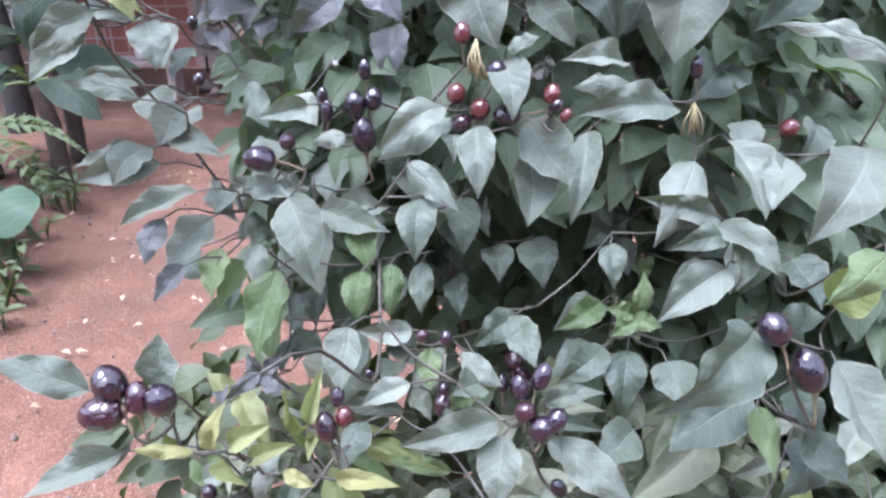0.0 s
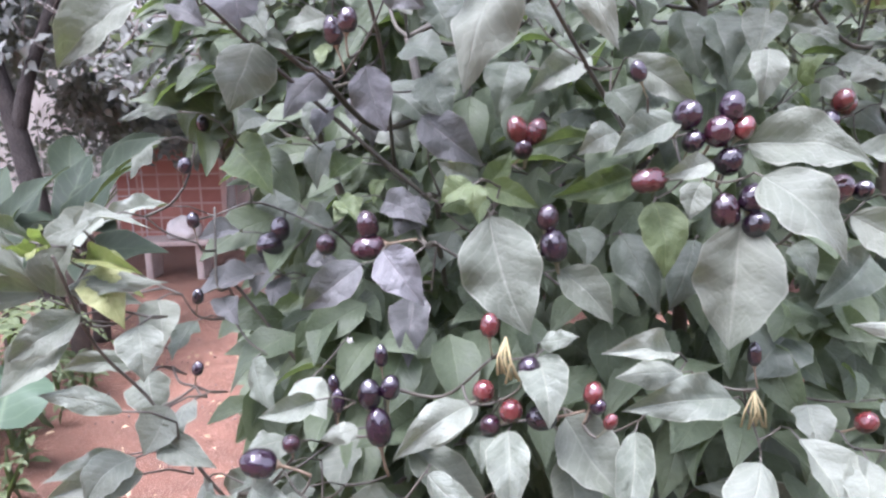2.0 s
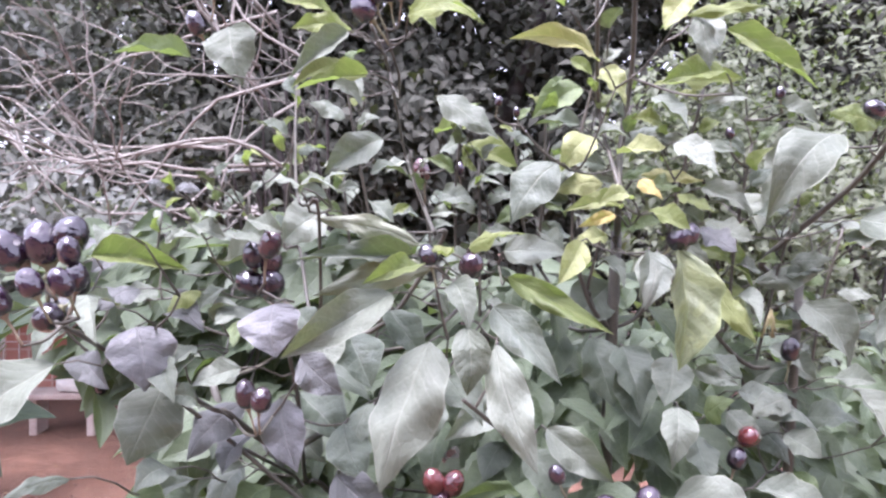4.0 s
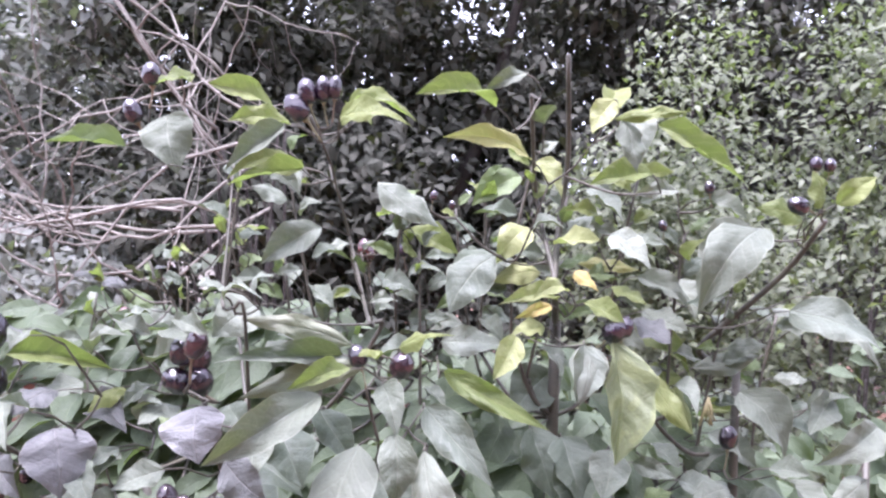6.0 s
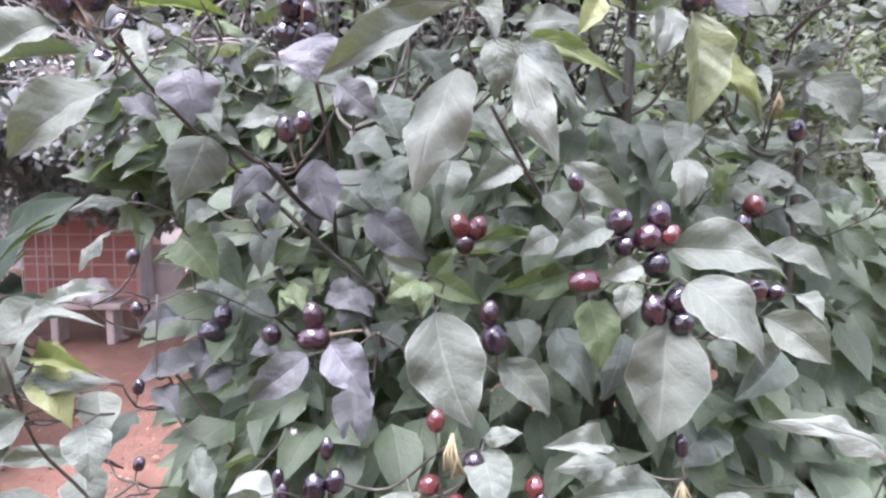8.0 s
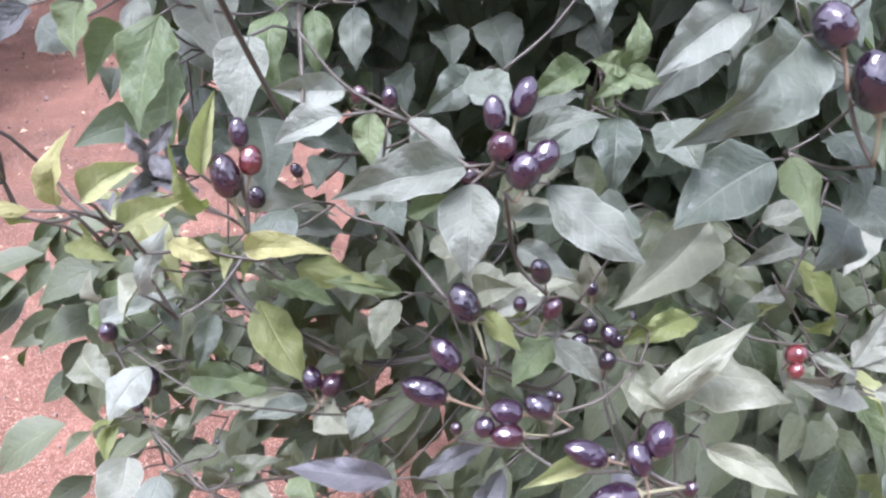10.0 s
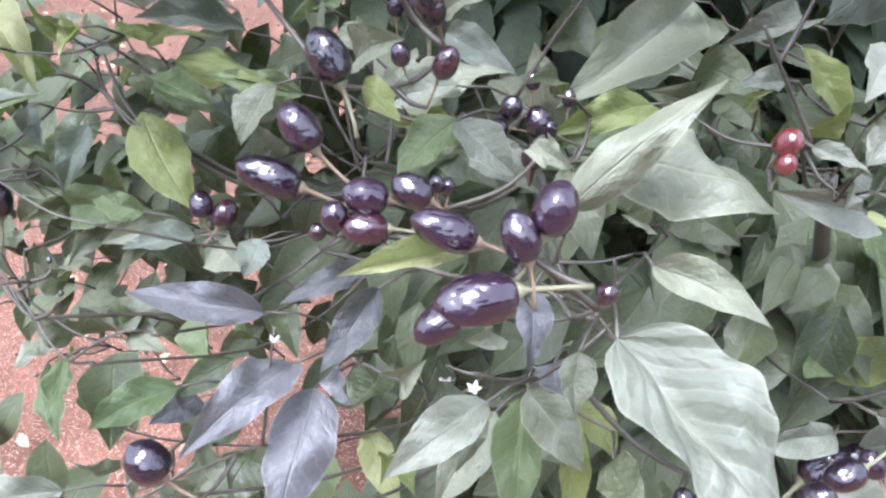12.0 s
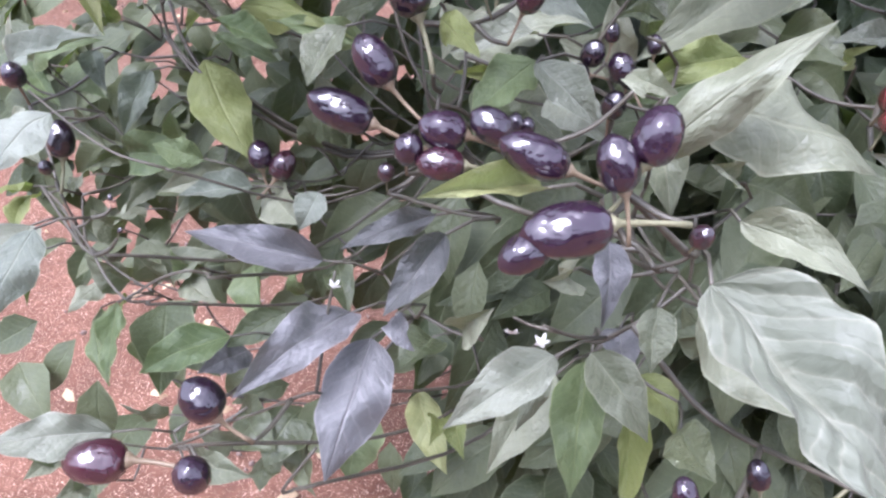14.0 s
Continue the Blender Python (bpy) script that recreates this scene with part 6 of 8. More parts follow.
fruit(1, (-0.309, 0.378, 1.647), 0.0169, (0.47, -0.11, 0.87), "r")
fruit(1, (0.245, 0.047, 1.742), 0.0097, (-0.29, -0.38, 0.88), "v")
fruit(1, (0.280, 0.033, 1.774), 0.0105, (-0.11, -0.17, 0.98), "v")
fruit(1, (0.046, -0.005, 1.757), 0.0078, (0.20, -0.21, 0.96), "v")
fruit(1, (0.062, 0.014, 1.752), 0.0072, (-0.16, -0.44, 0.88), "v")
fruit(1, (-0.132, -0.032, 1.640), 0.0203, (0.03, -0.41, 0.91), "v")
fruit(1, (-0.111, -0.076, 1.649), 0.0187, (0.33, -0.41, 0.85), "a")
fruit(1, (-0.197, -0.175, 1.647), 0.0148, (0.03, -0.35, 0.94), "v")
fruit(1, (-0.195, -0.171, 1.633), 0.0149, (0.16, -0.22, 0.96), "v")
fruit(1, (-0.117, -0.213, 1.090), 0.0142, (0.15, -0.20, 0.97), "v")
fruit(1, (-0.107, -0.233, 1.083), 0.0147, (-0.30, -0.38, 0.87), "r")
fruit(1, (-0.054, -0.145, 1.102), 0.0126, (-0.15, -0.40, 0.91), "a")
fruit(1, (-0.092, -0.203, 1.103), 0.0098, (-0.27, -0.31, 0.91), "v")
fruit(1, (0.053, -0.185, 1.306), 0.0101, (0.34, -0.36, 0.87), "r")
fruit(2, (0.045, -0.331, 1.109), 0.0135, (-0.33, -0.27, 0.91), "v")
fruit(2, (0.051, -0.339, 1.092), 0.0116, (0.38, -0.13, 0.92), "a")
fruit(2, (0.035, -0.337, 1.094), 0.0092, (-0.09, -0.33, 0.94), "v")
fruit(2, (0.201, -0.416, 0.964), 0.0160, (-0.93, -0.31, -0.18), "v")
fruit(2, (0.217, -0.407, 0.959), 0.0122, (-0.50, 0.45, 0.74), "v")
fruit(2, (0.247, -0.373, 0.960), 0.0048, (0.98, -0.13, 0.12), "v")
fruit(2, (-0.162, -0.364, 0.837), 0.0323, (-0.98, -0.19, 0.09), "a")
fruit(2, (0.140, -0.425, 0.960), 0.0106, (-0.22, 0.50, 0.84), "v")
fruit(2, (0.108, -0.446, 0.977), 0.0110, (-0.22, 0.50, 0.84), "v")
fruit(2, (-0.140, -0.306, 0.972), 0.0033, (-0.05, 0.53, 0.85), "v")
fruit(2, (-0.128, -0.325, 0.968), 0.0031, (0.45, 0.48, 0.75), "v")
fruit(1, (-0.306, -0.038, 1.642), 0.0345, (-0.73, -0.20, 0.66), "v", 0.0270)
fruit(1, (-0.280, -0.037, 1.647), 0.0320, (-0.15, -0.15, 0.98), "v", 0.0253)
fruit(1, (-0.260, -0.036, 1.653), 0.0278, (0.50, -0.14, 0.85), "v", 0.0253)
fruit(1, (-0.256, -0.039, 1.620), 0.0236, (0.19, -0.14, 0.97), "v", 0.0211)
fruit(1, (-0.274, -0.042, 1.594), 0.0219, (-0.74, -0.33, -0.58), "v", 0.0194)
fruit(1, (-0.136, -0.026, 1.619), 0.0222, (-0.83, -0.22, 0.52), "v", 0.0188)
fruit(1, (-0.121, -0.025, 1.618), 0.0246, (0.19, -0.77, 0.61), "v", 0.0214)
fruit(1, (-0.121, -0.024, 1.635), 0.0205, (0.19, -0.14, 0.97), "a", 0.0171)
fruit(1, (-0.131, -0.059, 1.545), 0.0213, (-0.15, -0.15, 0.98), "a", 0.0147)
fruit(1, (-0.113, -0.093, 1.549), 0.0169, (0.19, -0.14, 0.97), "a", 0.0138)
fruit(1, (-0.007, -0.086, 1.643), 0.0151, (-0.31, -0.16, 0.94), "v", 0.0129)
fruit(1, (0.022, -0.085, 1.637), 0.0191, (0.19, -0.77, 0.61), "a", 0.0166)
fruit(1, (-0.000, -0.017, 1.470), 0.0213, (-0.31, -0.16, 0.94), "r", 0.0168)
fruit(1, (0.015, -0.016, 1.468), 0.0213, (0.35, -0.13, 0.93), "r", 0.0168)
fruit(1, (0.005, -0.018, 1.455), 0.0177, (0.19, -0.77, 0.61), "a", 0.0151)
fruit(1, (0.109, -0.104, 1.482), 0.0215, (0.19, -0.77, 0.61), "v", 0.0187)
fruit(1, (0.137, -0.102, 1.487), 0.0195, (0.19, -0.14, 0.97), "v", 0.0172)
fruit(1, (0.129, -0.104, 1.471), 0.0224, (0.19, -0.77, 0.61), "a", 0.0195)
fruit(1, (0.145, -0.103, 1.473), 0.0157, (0.50, -0.14, 0.85), "r", 0.0135)
fruit(1, (0.113, -0.105, 1.465), 0.0164, (0.19, -0.77, 0.61), "v", 0.0142)
fruit(1, (0.136, -0.106, 1.452), 0.0207, (0.19, -0.77, 0.61), "v", 0.0180)
fruit(1, (0.134, -0.109, 1.420), 0.0239, (-0.15, -0.15, 0.98), "a", 0.0187)
fruit(1, (0.154, -0.110, 1.411), 0.0198, (0.19, -0.77, 0.61), "v", 0.0172)
fruit(1, (0.151, -0.108, 1.428), 0.0195, (0.19, -0.14, 0.97), "v", 0.0172)
fruit(1, (0.084, -0.109, 1.440), 0.0239, (-0.95, -0.29, -0.13), "r", 0.0172)
fruit(1, (0.021, -0.076, 1.411), 0.0193, (0.19, -0.14, 0.97), "a", 0.0161)
fruit(1, (0.025, -0.078, 1.391), 0.0242, (-0.15, -0.15, 0.98), "v", 0.0201)
fruit(1, (-0.205, -0.011, 1.378), 0.0267, (0.19, -0.77, 0.61), "v", 0.0230)
fruit(1, (-0.196, -0.009, 1.392), 0.0212, (0.19, -0.14, 0.97), "v", 0.0166)
fruit(1, (-0.114, -0.053, 1.403), 0.0221, (-0.15, -0.15, 0.98), "a", 0.0170)
fruit(1, (-0.114, -0.055, 1.385), 0.0263, (-0.95, -0.29, -0.13), "a", 0.0195)
fruit(1, (-0.146, -0.055, 1.388), 0.0185, (0.19, -0.77, 0.61), "a", 0.0161)
fruit(1, (0.270, 0.054, 1.485), 0.0207, (0.19, -0.77, 0.61), "r", 0.0180)
fruit(1, (0.260, 0.052, 1.467), 0.0195, (0.19, -0.14, 0.97), "v", 0.0166)
fruit(1, (0.211, -0.095, 1.432), 0.0202, (0.19, -0.77, 0.61), "a", 0.0176)
fruit(1, (0.226, -0.094, 1.430), 0.0153, (0.19, -0.77, 0.61), "v", 0.0130)
fruit(1, (0.192, 0.010, 1.655), 0.0214, (0.19, -0.77, 0.61), "v", 0.0186)
fruit(1, (0.200, 0.010, 1.658), 0.0177, (0.19, -0.14, 0.97), "v", 0.0151)
fruit(1, (-0.095, -0.144, 1.281), 0.0274, (-0.06, -0.04, 1.00), "v", 0.0182)
fruit(1, (-0.101, -0.140, 1.303), 0.0213, (0.03, -0.03, 1.00), "v", 0.0160)
fruit(1, (-0.087, -0.138, 1.307), 0.0175, (0.20, -0.02, 0.98), "v", 0.0137)
fruit(1, (-0.125, -0.141, 1.310), 0.0137, (0.03, -0.03, 1.00), "v", 0.0084)
fruit(1, (-0.122, -0.143, 1.299), 0.0175, (0.03, -0.03, 1.00), "v", 0.0095)
fruit(1, (-0.165, -0.186, 1.275), 0.0235, (-0.93, -0.28, 0.24), "v", 0.0192)
fruit(1, (-0.144, -0.182, 1.287), 0.0142, (0.23, -0.69, 0.69), "a", 0.0121)
fruit(1, (0.005, -0.171, 1.334), 0.0167, (0.23, -0.69, 0.69), "v", 0.0145)
fruit(1, (-0.023, -0.169, 1.318), 0.0162, (0.23, -0.69, 0.69), "r", 0.0141)
fruit(1, (-0.006, -0.178, 1.309), 0.0167, (0.23, -0.69, 0.69), "r", 0.0145)
fruit(1, (0.012, -0.177, 1.304), 0.0194, (-0.94, -0.32, 0.08), "v", 0.0159)
fruit(1, (-0.019, -0.173, 1.297), 0.0154, (0.23, -0.69, 0.69), "a", 0.0134)
fruit(1, (0.044, -0.171, 1.318), 0.0145, (0.20, -0.02, 0.98), "r", 0.0124)
fruit(1, (0.047, -0.172, 1.310), 0.0119, (0.23, -0.69, 0.69), "v", 0.0104)
fruit(1, (-0.019, -0.160, 1.358), 0.0155, (0.03, -0.03, 1.00), "r", 0.0120)
fruit(1, (0.154, -0.122, 1.326), 0.0172, (-0.06, -0.04, 1.00), "v", 0.0093)
fruit(1, (0.228, -0.125, 1.280), 0.0163, (0.23, -0.69, 0.69), "r", 0.0142)
fruit(1, (-0.093, -0.134, 1.328), 0.0160, (0.03, -0.03, 1.00), "v", 0.0095)
fruit(2, (-0.195, -0.383, 1.218), 0.0204, (-0.32, 0.14, 0.93), "a", 0.0181)
fruit(2, (-0.199, -0.390, 1.204), 0.0228, (-0.94, -0.35, -0.03), "a", 0.0187)
fruit(2, (-0.180, -0.385, 1.211), 0.0181, (0.01, 0.19, 0.98), "a", 0.0134)
fruit(2, (-0.168, -0.385, 1.210), 0.0195, (0.20, -0.52, 0.83), "v", 0.0169)
fruit(2, (0.156, -0.333, 1.227), 0.0197, (-0.48, 0.11, 0.87), "v", 0.0172)
fruit(2, (0.175, -0.341, 1.206), 0.0264, (-0.32, 0.14, 0.93), "v", 0.0184)
fruit(2, (-0.081, -0.363, 1.198), 0.0117, (0.01, 0.19, 0.98), "v", 0.0077)
fruit(2, (-0.087, -0.370, 1.183), 0.0178, (-0.16, 0.17, 0.97), "a", 0.0117)
fruit(2, (-0.077, -0.367, 1.188), 0.0117, (0.17, 0.19, 0.97), "r", 0.0092)
fruit(2, (0.030, -0.352, 1.206), 0.0166, (0.34, 0.18, 0.92), "v", 0.0104)
fruit(2, (0.018, -0.355, 1.201), 0.0141, (-0.16, 0.17, 0.97), "v", 0.0092)
fruit(2, (0.021, -0.361, 1.189), 0.0135, (0.20, -0.52, 0.83), "a", 0.0117)
fruit(2, (0.030, -0.364, 1.180), 0.0169, (0.20, -0.52, 0.83), "v", 0.0147)
fruit(2, (0.038, -0.362, 1.185), 0.0147, (0.49, 0.16, 0.86), "v", 0.0117)
fruit(2, (-0.029, -0.272, 1.139), 0.0115, (0.01, 0.19, 0.98), "v", 0.0085)
fruit(2, (-0.030, -0.277, 1.130), 0.0162, (0.01, 0.19, 0.98), "a", 0.0115)
fruit(2, (-0.044, -0.258, 1.173), 0.0108, (0.20, -0.52, 0.83), "a", 0.0092)
fruit(2, (-0.028, -0.257, 1.171), 0.0115, (0.01, 0.19, 0.98), "v", 0.0085)
fruit(1, (-0.052, -0.068, 1.807), 0.0200, (-0.65, -0.20, 0.73), "v", 0.0161)
fruit(1, (-0.045, -0.069, 1.818), 0.0177, (-0.20, -0.24, 0.95), "v", 0.0131)
fruit(1, (-0.034, -0.069, 1.820), 0.0177, (-0.04, -0.25, 0.97), "v", 0.0107)
fruit(1, (-0.026, -0.070, 1.821), 0.0161, (0.05, -0.25, 0.97), "v", 0.0100)
fruit(1, (-0.192, 0.077, 1.865), 0.0204, (-0.04, -0.25, 0.97), "v", 0.0165)
fruit(1, (-0.207, 0.078, 1.833), 0.0214, (-0.37, -0.23, 0.90), "v", 0.0155)
fruit(1, (-0.013, 0.319, 1.727), 0.0297, (-0.20, -0.24, 0.95), "r", 0.0203)
fruit(1, (0.032, 0.316, 1.729), 0.0176, (-0.04, -0.25, 0.97), "v", 0.0122)
fruit(1, (0.327, 0.099, 1.553), 0.0221, (-0.04, -0.25, 0.97), "v", 0.0169)
fruit(1, (0.281, 0.073, 1.480), 0.0197, (0.08, -0.85, 0.53), "r", 0.0172)
fruit(1, (0.355, 0.002, 1.791), 0.0119, (-0.04, -0.25, 0.97), "v", 0.0101)
fruit(1, (0.366, 0.001, 1.790), 0.0110, (-0.04, -0.25, 0.97), "v", 0.0091)
fruit(1, (0.340, 0.003, 1.757), 0.0183, (-0.93, -0.18, 0.31), "v", 0.0146)
fruit(2, (-0.002, -0.344, 1.069), 0.0195, (-0.57, 0.35, 0.75), "v", 0.0140)
fruit(2, (-0.013, -0.355, 1.055), 0.0242, (-0.92, 0.05, 0.39), "v", 0.0140)
fruit(2, (0.025, -0.381, 1.065), 0.0152, (-0.96, -0.06, 0.27), "v", 0.0127)
fruit(2, (0.040, -0.380, 1.067), 0.0145, (-0.85, 0.15, 0.51), "v", 0.0113)
fruit(2, (0.015, -0.385, 1.060), 0.0110, (0.13, -0.28, 0.95), "v", 0.0096)
fruit(2, (0.025, -0.388, 1.057), 0.0152, (-0.98, -0.17, 0.14), "a", 0.0110)
fruit(2, (0.051, -0.428, 1.088), 0.0183, (-0.92, 0.05, 0.39), "v", 0.0106)
fruit(2, (0.070, -0.434, 1.091), 0.0140, (-0.34, 0.42, 0.84), "v", 0.0100)
fruit(2, (0.079, -0.429, 1.096), 0.0146, (0.32, 0.41, 0.85), "v", 0.0116)
fruit(2, (0.059, -0.444, 1.078), 0.0223, (-0.95, -0.30, -0.01), "v", 0.0140)
fruit(2, (0.050, -0.448, 1.074), 0.0146, (-0.80, -0.53, -0.28), "v", 0.0097)
fruit(2, (0.096, -0.428, 1.066), 0.0073, (0.13, -0.28, 0.95), "a", 0.0063)
fruit(2, (0.077, -0.384, 1.035), 0.0066, (0.13, -0.28, 0.95), "v", 0.0057)
fruit(2, (-0.098, -0.212, 0.938), 0.0173, (-0.18, 0.45, 0.88), "v", 0.0146)
fruit(2, (-0.083, -0.216, 0.934), 0.0186, (0.48, 0.36, 0.80), "a", 0.0153)
fruit(2, (0.003, -0.358, 1.032), 0.0076, (0.13, -0.28, 0.95), "a", 0.0066)
fruit(2, (-0.064, -0.409, 0.958), 0.0186, (-0.63, 0.31, 0.71), "v", 0.0169)
fruit(2, (-0.081, -0.406, 0.900), 0.0194, (0.13, -0.28, 0.95), "v", 0.0169)
fruit(2, (0.174, -0.347, 1.066), 0.0119, (0.13, -0.28, 0.95), "r", 0.0103)
fruit(2, (0.173, -0.352, 1.060), 0.0091, (0.13, -0.28, 0.95), "r", 0.0079)
fruit(2, (0.170, -0.446, 0.995), 0.0138, (0.13, -0.28, 0.95), "v", 0.0117)
fruit(2, (0.274, -0.320, 0.832), 0.0317, (0.73, 0.21, 0.64), "v", 0.0245)
fruit(2, (0.289, -0.318, 0.835), 0.0218, (0.24, 0.43, 0.87), "v", 0.0159)
fruit(2, (0.258, -0.351, 0.819), 0.0268, (0.13, -0.28, 0.95), "v", 0.0230)
fruit(2, (0.146, -0.374, 0.854), 0.0198, (0.13, -0.28, 0.95), "v", 0.0172)
fruit(2, (0.008, -0.328, 1.089), 0.0213, (-0.42, 0.39, 0.82), "v", 0.0154)
fruit(2, (0.100, -0.309, 1.063), 0.0076, (-0.01, 0.44, 0.90), "v", 0.0058)
fruit(2, (0.092, -0.317, 1.053), 0.0093, (0.13, -0.30, 0.95), "v", 0.0080)
fruit(2, (0.086, -0.324, 1.045), 0.0120, (0.13, -0.30, 0.95), "v", 0.0098)
fruit(2, (0.027, -0.065, 1.029), 0.0224, (-0.02, 0.41, 0.91), "a", 0.0200)
fruit(2, (0.034, -0.080, 1.011), 0.0328, (-0.19, 0.40, 0.90), "a", 0.0248)
fruit(2, (0.015, -0.079, 1.012), 0.0192, (-0.02, 0.41, 0.91), "v", 0.0128)
fruit(2, (-0.209, -0.228, 0.952), 0.0220, (-0.02, 0.41, 0.91), "v", 0.0158)
fruit(2, (-0.217, -0.239, 0.939), 0.0095, (0.16, -0.32, 0.94), "v", 0.0083)
fruit(2, (0.092, -0.252, 1.042), 0.0096, (-0.02, 0.41, 0.91), "v", 0.0074)
fruit(2, (0.077, -0.312, 1.060), 0.0110, (0.16, -0.32, 0.94), "v", 0.0096)
fruit(2, (0.088, -0.315, 1.056), 0.0120, (-0.50, 0.32, 0.80), "v", 0.0105)
fruit(2, (0.071, -0.318, 1.054), 0.0096, (-0.96, -0.22, 0.14), "v", 0.0081)
fruit(2, (0.048, -0.366, 1.060), 0.0067, (-0.02, 0.41, 0.91), "v", 0.0054)
fruit(2, (0.052, -0.366, 1.059), 0.0058, (-0.02, 0.41, 0.91), "v", 0.0050)
fruit(2, (-0.239, -0.206, 0.980), 0.0165, (0.16, -0.32, 0.94), "v", 0.0138)
flower(2, (0.052, -0.396, 0.992))
flower(2, (0.062, -0.403, 0.996))
flower(2, (-0.019, -0.366, 0.981))
flower(1, (-0.122, -0.099, 1.326))
bare_stalks(1, (-0.009, -0.181, 1.357))
bare_stalks(1, (0.156, -0.120, 1.299))
bare_stalks(1, (0.309, 0.101, 1.590))
shoot(1, (-0.242, 0.254, 1.709))
shoot(1, (-0.165, 0.250, 1.764))
shoot(1, (-0.201, 0.251, 1.693))
shoot(1, (-0.138, 0.199, 1.803))
shoot(1, (-0.093, 0.197, 1.821))
shoot(1, (-0.016, 0.241, 1.722))
shoot(1, (-0.045, 0.192, 1.671))
shoot(1, (0.025, 0.140, 1.763))
shoot(1, (0.042, 0.138, 1.724))
shoot(1, (0.081, 0.187, 1.767))
shoot(1, (0.104, 0.136, 1.791))
shoot(1, (0.142, 0.084, 1.806))
shoot(1, (0.171, 0.082, 1.769))
shoot(1, (0.234, 0.078, 1.785))
shoot(1, (0.276, 0.075, 1.737))
shoot(1, (0.340, 0.121, 1.684))
shoot(1, (0.411, 0.167, 1.664))
shoot(1, (-0.296, 0.256, 1.674))
shoot(1, (-0.098, 0.246, 1.719))


def build_stems(bush, mains):
    """Woody stems from the root, side branches to every leaf and fruit."""
    nodes = []

    def woody(name, pts, radii, sides):
        bm = bmesh.new()
        tube(bm, pts, radii, sides)
        ob = part(name, bm, STEM, BUSHES[bush])
        ob.matrix_parent_inverse = Matrix.Translation(-AXIS[bush])

    for line, r0, r1 in mains:
        pts = smooth_line(line, 6)
        woody("main_stem", pts, [r0 + (r1 - r0) * k / (len(pts) - 1) for k in range(len(pts))], 8)
        nodes += pts
    trunk = list(nodes)
    for pts, radius in STEMS[bush]:
        low = pts[-1] if (pts[-1] - AXIS[bush]).xy.length < (pts[0] - AXIS[bush]).xy.length or pts[-1].z < pts[0].z else pts[0]
        if low is pts[0]:
            pts = pts[::-1]
        way = (AXIS[bush] - low)
        way.z = -0.25
        near = low + way.normalized() * 0.02
        home = min(trunk, key=lambda q: (q - near).length + max(0, q.z - near.z + 0.03) * 2)
        bend = home.lerp(near, 0.55) + Vector((0, 0, -0.18)) * (home - near).length
        curve = smooth_line([home, bend, near, (near + low) / 2, *pts[::-1]], 4)
        woody("branch", curve, [radius * (1.25 - 0.55 * k / len(curve)) for k in range(len(curve))], 6)
        nodes += curve[9:]
    twigs = bmesh.new()
    todo = sorted(ROOTS[bush], key=lambda r: min((q - r[0]).length for q in nodes))
    for end, base, radius in todo:
        near = min(nodes, key=lambda q: (q - end).length + max(0, q.z - end.z) * 1.5 + max(0, end.y - q.y) * 0.5)
        gap = (end - near).length
        bend = near.lerp(end, 0.55) + Vector((RNG.uniform(-0.06, 0.06), RNG.uniform(-0.06, 0.06) + (0.22 if gap > 0.08 else 0), -0.3 if gap > 0.08 else -0.08)) * gap
        curve = smooth_line([near, bend, end], 5)
        thick = radius * (1.0 + min(gap, 0.2) * 2.5)
        tube(twigs, curve, [thick * (1.3 - 0.5 * k / len(curve)) for k in range(len(curve))], 5)
        nodes += [curve[3], curve[7], end] if gap > 0.03 else [end]
        if base is not None:
            tube(twigs, [end, (end + base) / 2 + Vector((0, 0, 0.003)), base], [radius * 1.1, radius, radius * 0.9], 4)
    ob = part("twig_growth", twigs, STEM, BUSHES[bush], "fine dark green and purplish twigs")
    ob.matrix_parent_inverse = Matrix.Translation(-AXIS[bush])
    ob["kind"] = "stuff"


build_stems(1, [
    (((0.20, 0.32, -0.03), (0.12, 0.27, 0.6), (-0.02, 0.17, 1.1), (-0.10, 0.12, 1.55)), 0.014, 0.004),
    (((0.22, 0.30, -0.03), (0.20, 0.24, 0.6), (0.17, 0.17, 1.1), (0.17, 0.12, 1.66)), 0.016, 0.005),
    (((0.25, 0.30, -0.03), (0.30, 0.24, 0.6), (0.34, 0.16, 1.1), (0.36, 0.15, 1.62)), 0.013, 0.004),
    (((0.19, 0.29, -0.03), (0.10, 0.16, 0.5), (0.00, 0.05, 0.9), (-0.06, 0.00, 1.2)), 0.011, 0.004),
    (((0.26, 0.32, -0.03), (0.40, 0.28, 0.6), (0.52, 0.22, 1.1), (0.56, 0.25, 1.5)), 0.012, 0.004),
    (((0.20, 0.31, -0.03), (0.06, 0.28, 0.7), (-0.13, 0.22, 1.2), (-0.22, 0.18, 1.5)), 0.011, 0.004),
])
build_stems(2, [
    (((0.29, -0.11, -0.03), (0.24, -0.14, 0.4), (0.16, -0.20, 0.75), (0.10, -0.24, 0.98)), 0.010, 0.004),
    (((0.31, -0.12, -0.03), (0.33, -0.17, 0.4), (0.30, -0.22, 0.8), (0.24, -0.27, 1.0)), 0.010, 0.004),
    (((0.28, -0.10, -0.03), (0.22, -0.08, 0.4), (0.12, -0.12, 0.7), (0.02, -0.16, 0.92)), 0.007, 0.003),
])


